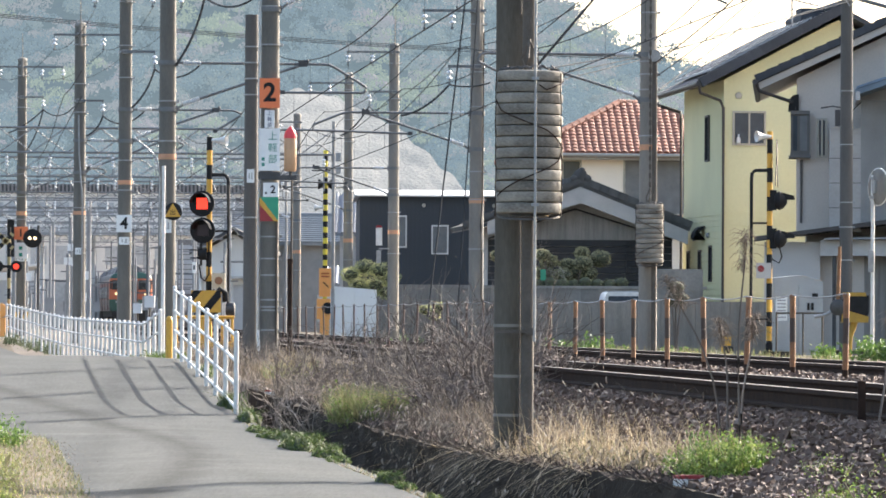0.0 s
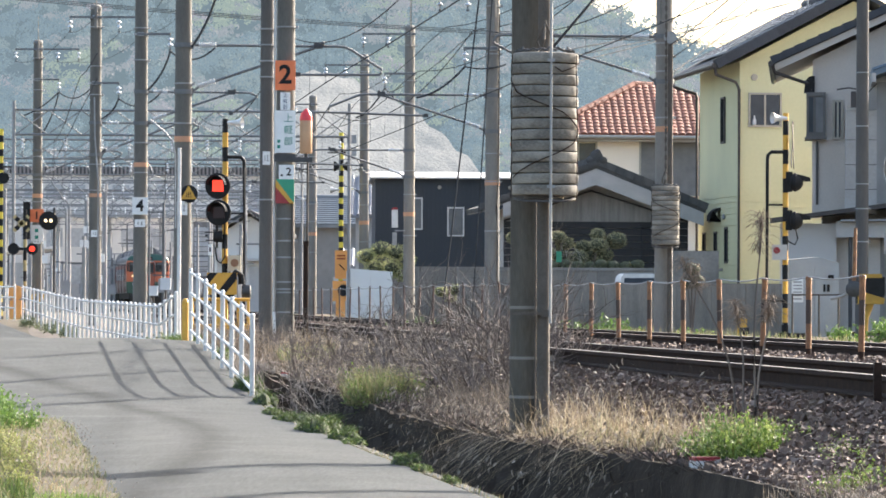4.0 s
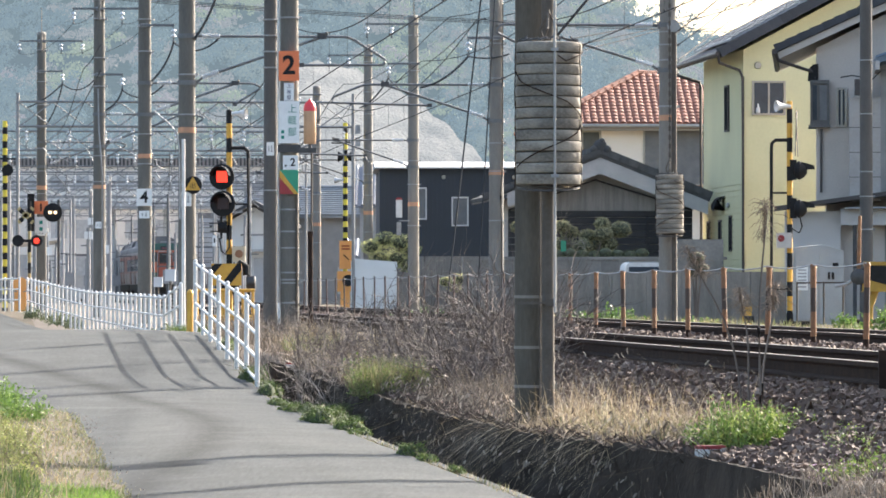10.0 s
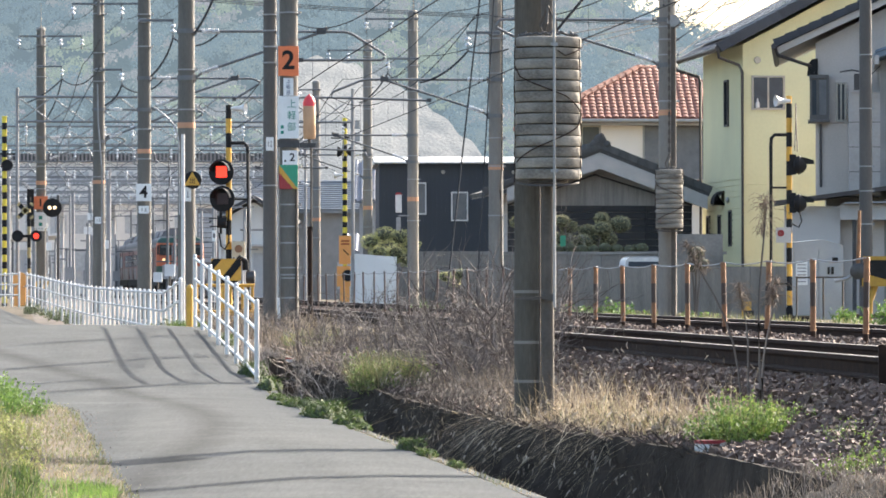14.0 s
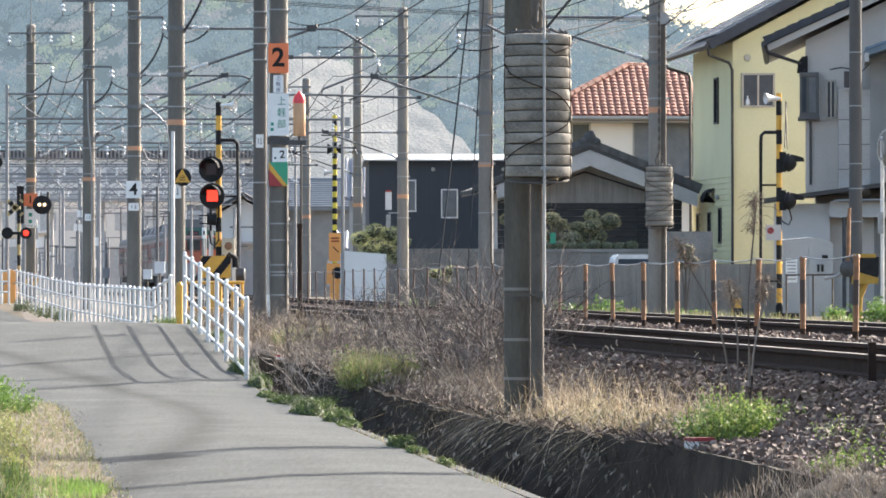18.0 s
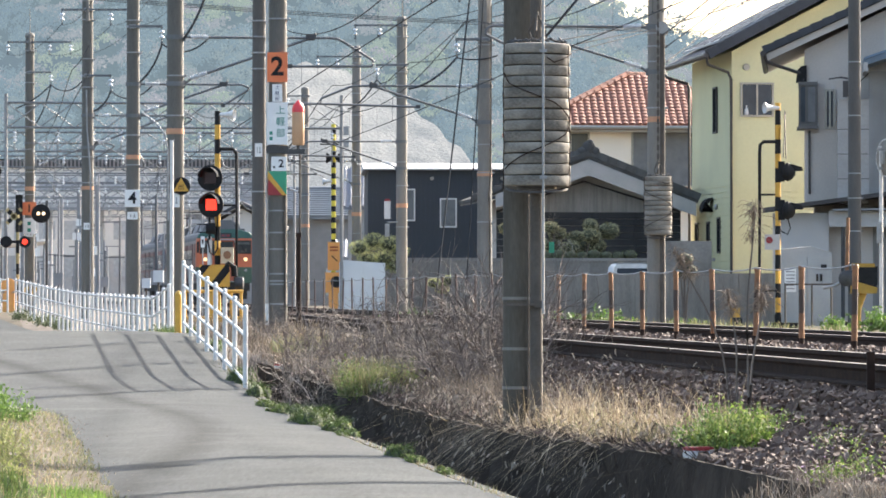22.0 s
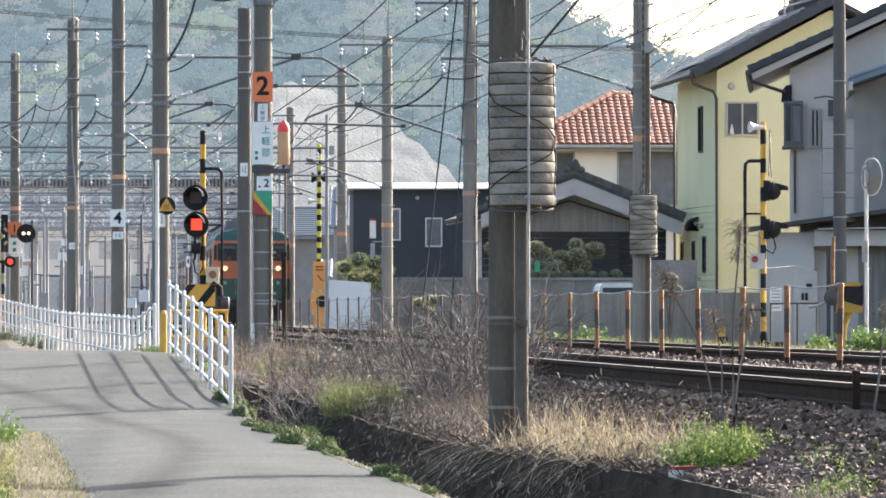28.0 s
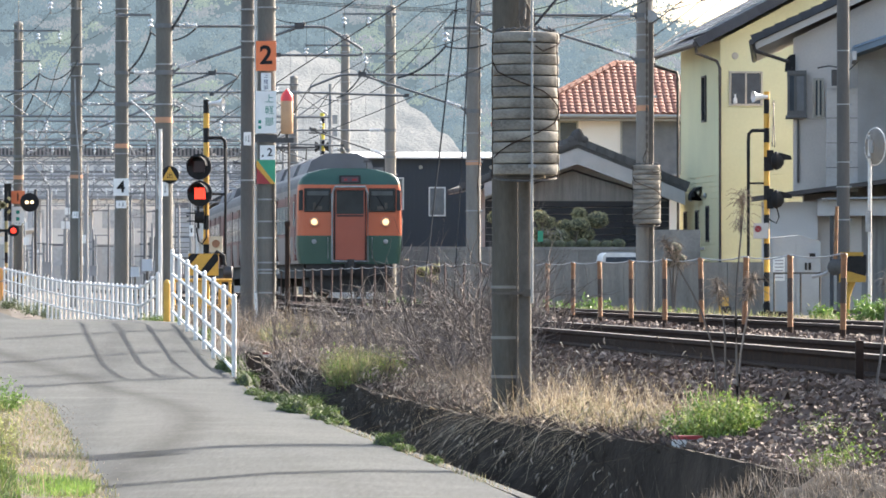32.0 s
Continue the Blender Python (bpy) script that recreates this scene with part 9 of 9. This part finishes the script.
for i, (y, r, h, c) in enumerate(((56.3, 0.2, 0.18, 900), (53.5, 0.2, 0.10, 900), (50.6, 0.24, 0.12, 1500), (46.6, 0.3, 0.19, 3000), (44.2, 0.2, 0.13, 1500), (42.6, 0.12, 0.07, 500), (37.2, 0.14, 0.11, 900), (35.8, 0.1, 0.07, 450), (59.2, 0.2, 0.24, 1200), (66.0, 0.15, 0.18, 500), (33.6, 0.08, 0.06, 220))):
    edge_tuft(LX(y, -5.50), y, road_z(y) - 0.03, r, r * 3.0, h, c, 40 + i)
def brink(r):
    y = 29 + 34 * r.rand()
    return LX(y, -5.53 + r.normal(0, 0.035)), y, road_z(y) - 0.05


blades("edge_litter", "short dry grass along the broken edge of the lane", STRAW, 1500, brink, 0.075, 0.004, 1.4, 0.5, 66)
blades("edge_litter", "short olive grass along the broken edge of the lane", OLIVE_BLADES, 1500, brink, 0.085, 0.004, 1.2, 0.5, 67)
blades("edge_tuft", "green grass at the foot of the white fence", TUFT, 500, clump(-4.5, 74.5, -0.2, 0.35, 1.5), 0.2, 0.008, 0.8, 0.4, 60, kind="")
for i, (x, y, r) in enumerate(((-11.75, 125.5, 0.3), (-10.85, 121.5, 0.42), (-10.35, 118.5, 0.45), (-9.75, 115.0, 0.25), (-5.05, 79.2, 0.3))):
    weed_clump("fence_weed", x, y, road_z(y) - 0.02, r, r * 1.6, 0.3, 700, BROWN_BLADES, LEAF_DARK, "dark weeds at the foot of the white fence", 70 + i, 0.06)


weed_clump("green_weed", -0.85, 50.2, -0.62, 0.42, 0.8, 0.42, 2200, OLIVE_BLADES, LEAF_YELLOW, "pale green leafy weeds among the leafless shrubs", 7, 0.032)
# the verge at the other side of the lane
blades("verge_grass", "dry yellow grass on the verge", STRAW, 160, zone(-9.6, -8.4, 27, 40), 0.14, 0.005, 1.0, 0.5, 14)
blades("verge_grass", "olive grass on the verge", OLIVE_BLADES, 2400, zone(-10.2, -8.75, 26, 46), 0.14, 0.006, 0.9, 0.5, 15)
blades("green_verge_grass", "green grass at the verge", TUFT, 2200, zone(-9.6, -8.6, 26, 31.5), 0.10, 0.006, 0.9, 0.5, 16)
for i, (x, y, r, h, c) in enumerate(((-4.62, 45.5, 0.4, 0.42, 1700), (-4.75, 43.2, 0.35, 0.34, 1000), (-4.55, 40.8, 0.3, 0.28, 700), (-5.2, 48.5, 0.5, 0.5, 1200))):
    weed_clump("verge_weed", x, y, road_z(y) + 0.02, r, r * 2, h, int(c * 1.5), GREEN_BLADES, LEAF_MID, "green leafy weeds on the verge of the lane", 80 + i, 0.042)

YELLOWISH = island_material("yellow_flowering_weeds", [(0.22, 0.25, 0.075), (0.34, 0.35, 0.115), (0.16, 0.20, 0.06), (0.42, 0.39, 0.17)], 0.7, 0.35)
for i, (x, y, r, h, c) in enumerate(((-3.68, 36.5, 0.3, 0.26, 1900), (-3.95, 38.5, 0.3, 0.28, 1700), (-3.42, 33.8, 0.27, 0.22, 1700), (-3.2, 31.6, 0.25, 0.18, 1300), (-4.4, 41.5, 0.32, 0.30, 1300))):
    weed_clump("flowering_weed", x, y, road_z(y) + 0.02, r, r * 2.5, h, c, OLIVE_BLADES, YELLOWISH, "fuzzy yellow-green flowering weeds on the verge", 90 + i, 0.022)

FEATHER = island_material("tan_feathery_heads", [(0.20, 0.155, 0.115), (0.30, 0.235, 0.18), (0.14, 0.105, 0.08)], 0.85, 0.2)
# dead stalks with feathery heads
def dead_stalk(x, y, z, h, bendx, seed, label="tall dead weed stalk with a feathery head"):
    t = thing("dead_stalk", pose(x, y, z), label, "dead plant", "dead stalks")
    rnd = np.random.RandomState(seed)
    pts = [(bendx * k * k + 0.012 * math.sin(7 * k + seed), 0, h * k) for k in (0, 0.15, 0.3, 0.45, 0.6, 0.72, 0.85, 0.93, 1.0)]
    part("stalk", G().tube(pts, [0.010, 0.0095, 0.009, 0.0085, 0.008, 0.007, 0.006, 0.004, 0.002], 6), TWIG, t)
    g = G()
    top = Vector(pts[-1])
    for i in range(150):
        k = rnd.uniform(0.82, 1.0)
        p = Vector((bendx * k * k, 0, h * k))
        d = Vector((rnd.normal(0, 0.05), rnd.normal(0, 0.04), rnd.uniform(-0.02, 0.06)))
        g.tube([p, p + d * 0.35 + Vector((0, 0, 0.022)), p + d * 0.75 + Vector((0, 0, 0.018)), p + d * 1.15 + Vector((0, 0, -0.025))], [0.0016, 0.0014, 0.0022, 0.0012], 3)
    tagged(part("head", g, FEATHER, t, "brown feathery head", smooth=False), kind="stuff")


dead_stalk(*bank(-3.42, 33.0), 1.62, 0.05, 1)
dead_stalk(*bank(-3.36, 33.2), 1.0, 0.1, 2, "thin dead weed stalk")
dead_stalk(*bank(-3.46, 33.1), 1.0, -0.08, 3, "thin dead weed stalk")
dead_stalk(*bank(-3.46, 33.4), 1.3, -0.42, 4, "bent dead weed stalk with a feathery head")
dead_stalk(*bank(-2.9, 30.5), 0.8, 0.12, 5, "thin dead weed stalk")

# beyond the tracks
for i, (x, y, rx, h, c) in enumerate(((2.2, 96, 0.5, 0.42, 900), (3.2, 97, 0.5, 0.5, 900), (2.7, 99, 0.4, 0.35, 500), (1.6, 95, 0.3, 0.3, 350), (4.9, 97, 0.4, 0.3, 260), (8.6, 92.3, 0.5, 0.6, 900), (9.4, 92.8, 0.55, 0.75, 1400), (7.7, 93, 0.35, 0.35, 400), (-1.0, 112, 0.5, 0.5, 500), (-2.0, 112.5, 0.35, 0.3, 260))):
    weed_clump("far_weed", x, y, -0.28, rx, 0.6, h, c, GREEN_BLADES, LEAF_MID, "green leafy weeds beyond the tracks", 100 + i, 0.085)
blades("far_grass", "olive grass beyond the tracks", OLIVE_BLADES, 2500, zone(3.6, 6.0, 75, 118), 0.28, 0.012, 0.7, 0.3, 17)


INNER = material("foliage_shade_core", (0.085, 0.088, 0.05), (0.045, 0.05, 0.03), 0.9, scale=12, fine=50, bump=0.4)


def leafy_bush(name, x, y, z, blobs, label, mat, leafsize, per, seed, trunk=True, category="bush", group="", shade=0.86):
    """A bush of leaf clumps on forked stems."""
    t = thing(name, pose(x, y, z), label, category, group)
    g = G()
    if trunk:
        for bx, by, bz, r in blobs:
            g.tube([(0.02 * bx, 0, -0.05), (bx * 0.4, by * 0.4, bz * 0.45), (bx, by, bz)], [0.035, 0.025, 0.012], 6)
        part("stem", g, TWIG, t)

    def on(r):
        bx, by, bz, rad = blobs[r.randint(len(blobs))]
        v = r.normal(0, 1, 3)
        v = v / np.linalg.norm(v) * rad * r.uniform(0.72, 1.05)
        return (bx + v[0], by + v[1], bz + v[2] * 0.75)
    leaves("crown", mat, per * len(blobs), on, leafsize, seed, t)
    # a dark ball in each clump stands in for the shade inside it
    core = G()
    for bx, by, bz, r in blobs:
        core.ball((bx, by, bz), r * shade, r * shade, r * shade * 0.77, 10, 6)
    part("inner_shade", core, INNER, t, "dark core painted as shade inside the foliage")
    return t


LEAF_PAD = island_material("olive_pad_foliage", [(0.22, 0.22, 0.12), (0.33, 0.315, 0.18), (0.42, 0.385, 0.23), (0.14, 0.145, 0.08)], 0.8, 0.2)
pine = [(3.44, 2.27, .17), (3.91, 2.12, .24), (2.44, 2.2, .17), (2.62, 2.05, .2), (3.1, 1.95, .2), (3.45, 2.0, .2), (2.5, 1.75, .22), (3.3, 1.72, .24), (2.95, 1.68, .22), (3.6, 1.75, .2), (1.35, 2.2, .22), (1.5, 1.85, .2)]
leafy_bush("cloud_pruned_tree", 3.0, 116.3, 0.0, [(x - 3.0, 0.3 * math.sin(i * 2.1), z - 0.05, r * 1.22) for i, (x, z, r) in enumerate(pine) if x > 2], "cloud-pruned garden tree with rounded dark green pads", LEAF_PAD, 0.05, 900, 5, category="tree")
leafy_bush("cloud_pruned_tree", 1.4, 117.0, 0.0, [(x - 1.4, 0.1 * i, z - 0.05, r) for i, (x, z, r) in enumerate(pine) if x < 2], "small cloud-pruned garden tree", LEAF_PAD, 0.05, 900, 6, category="tree")
leafy_bush("clipped_hedge", 3.3, 115.2, 1.3, [(dx, 0, 0.12 + 0.03 * math.sin(dx * 7), 0.2) for dx in (-1.0, -0.7, -0.4, -0.1, 0.2, 0.5, 0.8, 1.1)], "low dark hedge behind the garden wall", LEAF_DARK, 0.05, 160, 7, False)
# leaf tones are raised to stand in for light on this shaded bush
leafy_bush("garden_bush", -2.70, 165, -0.2, [(-0.7, 0, 2.3, 0.4), (-0.2, 0, 2.55, 0.42), (0.35, 0, 2.45, 0.45), (0.75, 0, 2.2, 0.36), (-0.4, 0, 1.9, 0.42), (0.2, 0.1, 1.9, 0.45), (0.6, 0, 1.7, 0.4)], "pale green garden bush before the black house", LEAF_PALE := island_material("light_lifted_spring_leaves", [(0.28, 0.30, 0.13), (0.40, 0.41, 0.20), (0.48, 0.48, 0.25), (0.20, 0.22, 0.10)], 0.7, 0.45), 0.075, 520, 8, shade=0.6)
leafy_bush("garden_bush", -0.35, 138, -0.2, [(-0.25, 0, 1.0, 0.2), (0.2, 0, 1.08, 0.2), (0.0, 0, 0.85, 0.22)], "low pale green garden bush", LEAF_PALE, 0.08, 300, 9)
leafy_bush("brown_garden_bush", 5.2, 103.8, -0.2, [(0, 0, 1.45, 0.22), (0.12, 0, 1.2, 0.2), (-0.1, 0, 1.15, 0.2)], "dry brown bush by the block wall", BROWN_BLADES, 0.05, 260, 10)
twig_shrub("bare_garden_shrub", 2.9, 115.5, 1.4, 0.8, 0.5, 0.95, 3, "bare pale shrub in the garden", 12, mat=SEED)
twig_shrub("bare_garden_shrub", -0.6, 150, -0.3, 1.6, 0.5, 2.2, 4, "bare pale shrub before the black house", 13, mat=SEED)

blades("verge_edge_grass", "short dry grass where the lane crumbles into the verge", STRAW, 500, zone(-8.6, -7.9, 26.5, 52), 0.04, 0.0045, 1.2, 0.5, 61)
blades("verge_edge_grass", "short olive grass where the lane crumbles into the verge", OLIVE_BLADES, 2200, zone(-8.7, -8.0, 26.5, 50), 0.075, 0.0045, 1.2, 0.5, 62)
blades("verge_lawn", "low bright green grass at the corner of the verge", GREEN_BLADES, 6000, clump(-2.75, 28.3, road_z(28) + 0.0, 0.6, 1.6), 0.085, 0.0045, 1.1, 0.4, 64)
sleepers(near_track, NEAR, 27, 95)
sleepers(far_track, FAR, 45, 110)
# painted edge stones at the ditch
for x, y, z in ((1.66, 31.3, -0.61), (-0.95, 51.1, -0.61), (-2.58, 68.5, -0.62)):
    es = thing("edge_marker", pose(x, y, z, 0, 0, SLANT + 8) @ Matrix.Scale(0.75, 4), "low red and white concrete marker at the ditch edge", "marker", "ditch markers")
    part("base", G().box(-0.12, -0.09, -0.03, 0.12, 0.09, 0.05), WHITE, es, smooth=False)
    part("red_top", G().box(-0.12, -0.09, 0.052, 0.12, 0.09, 0.085), RED_SIGN, es, "red painted top", smooth=False)


motions()
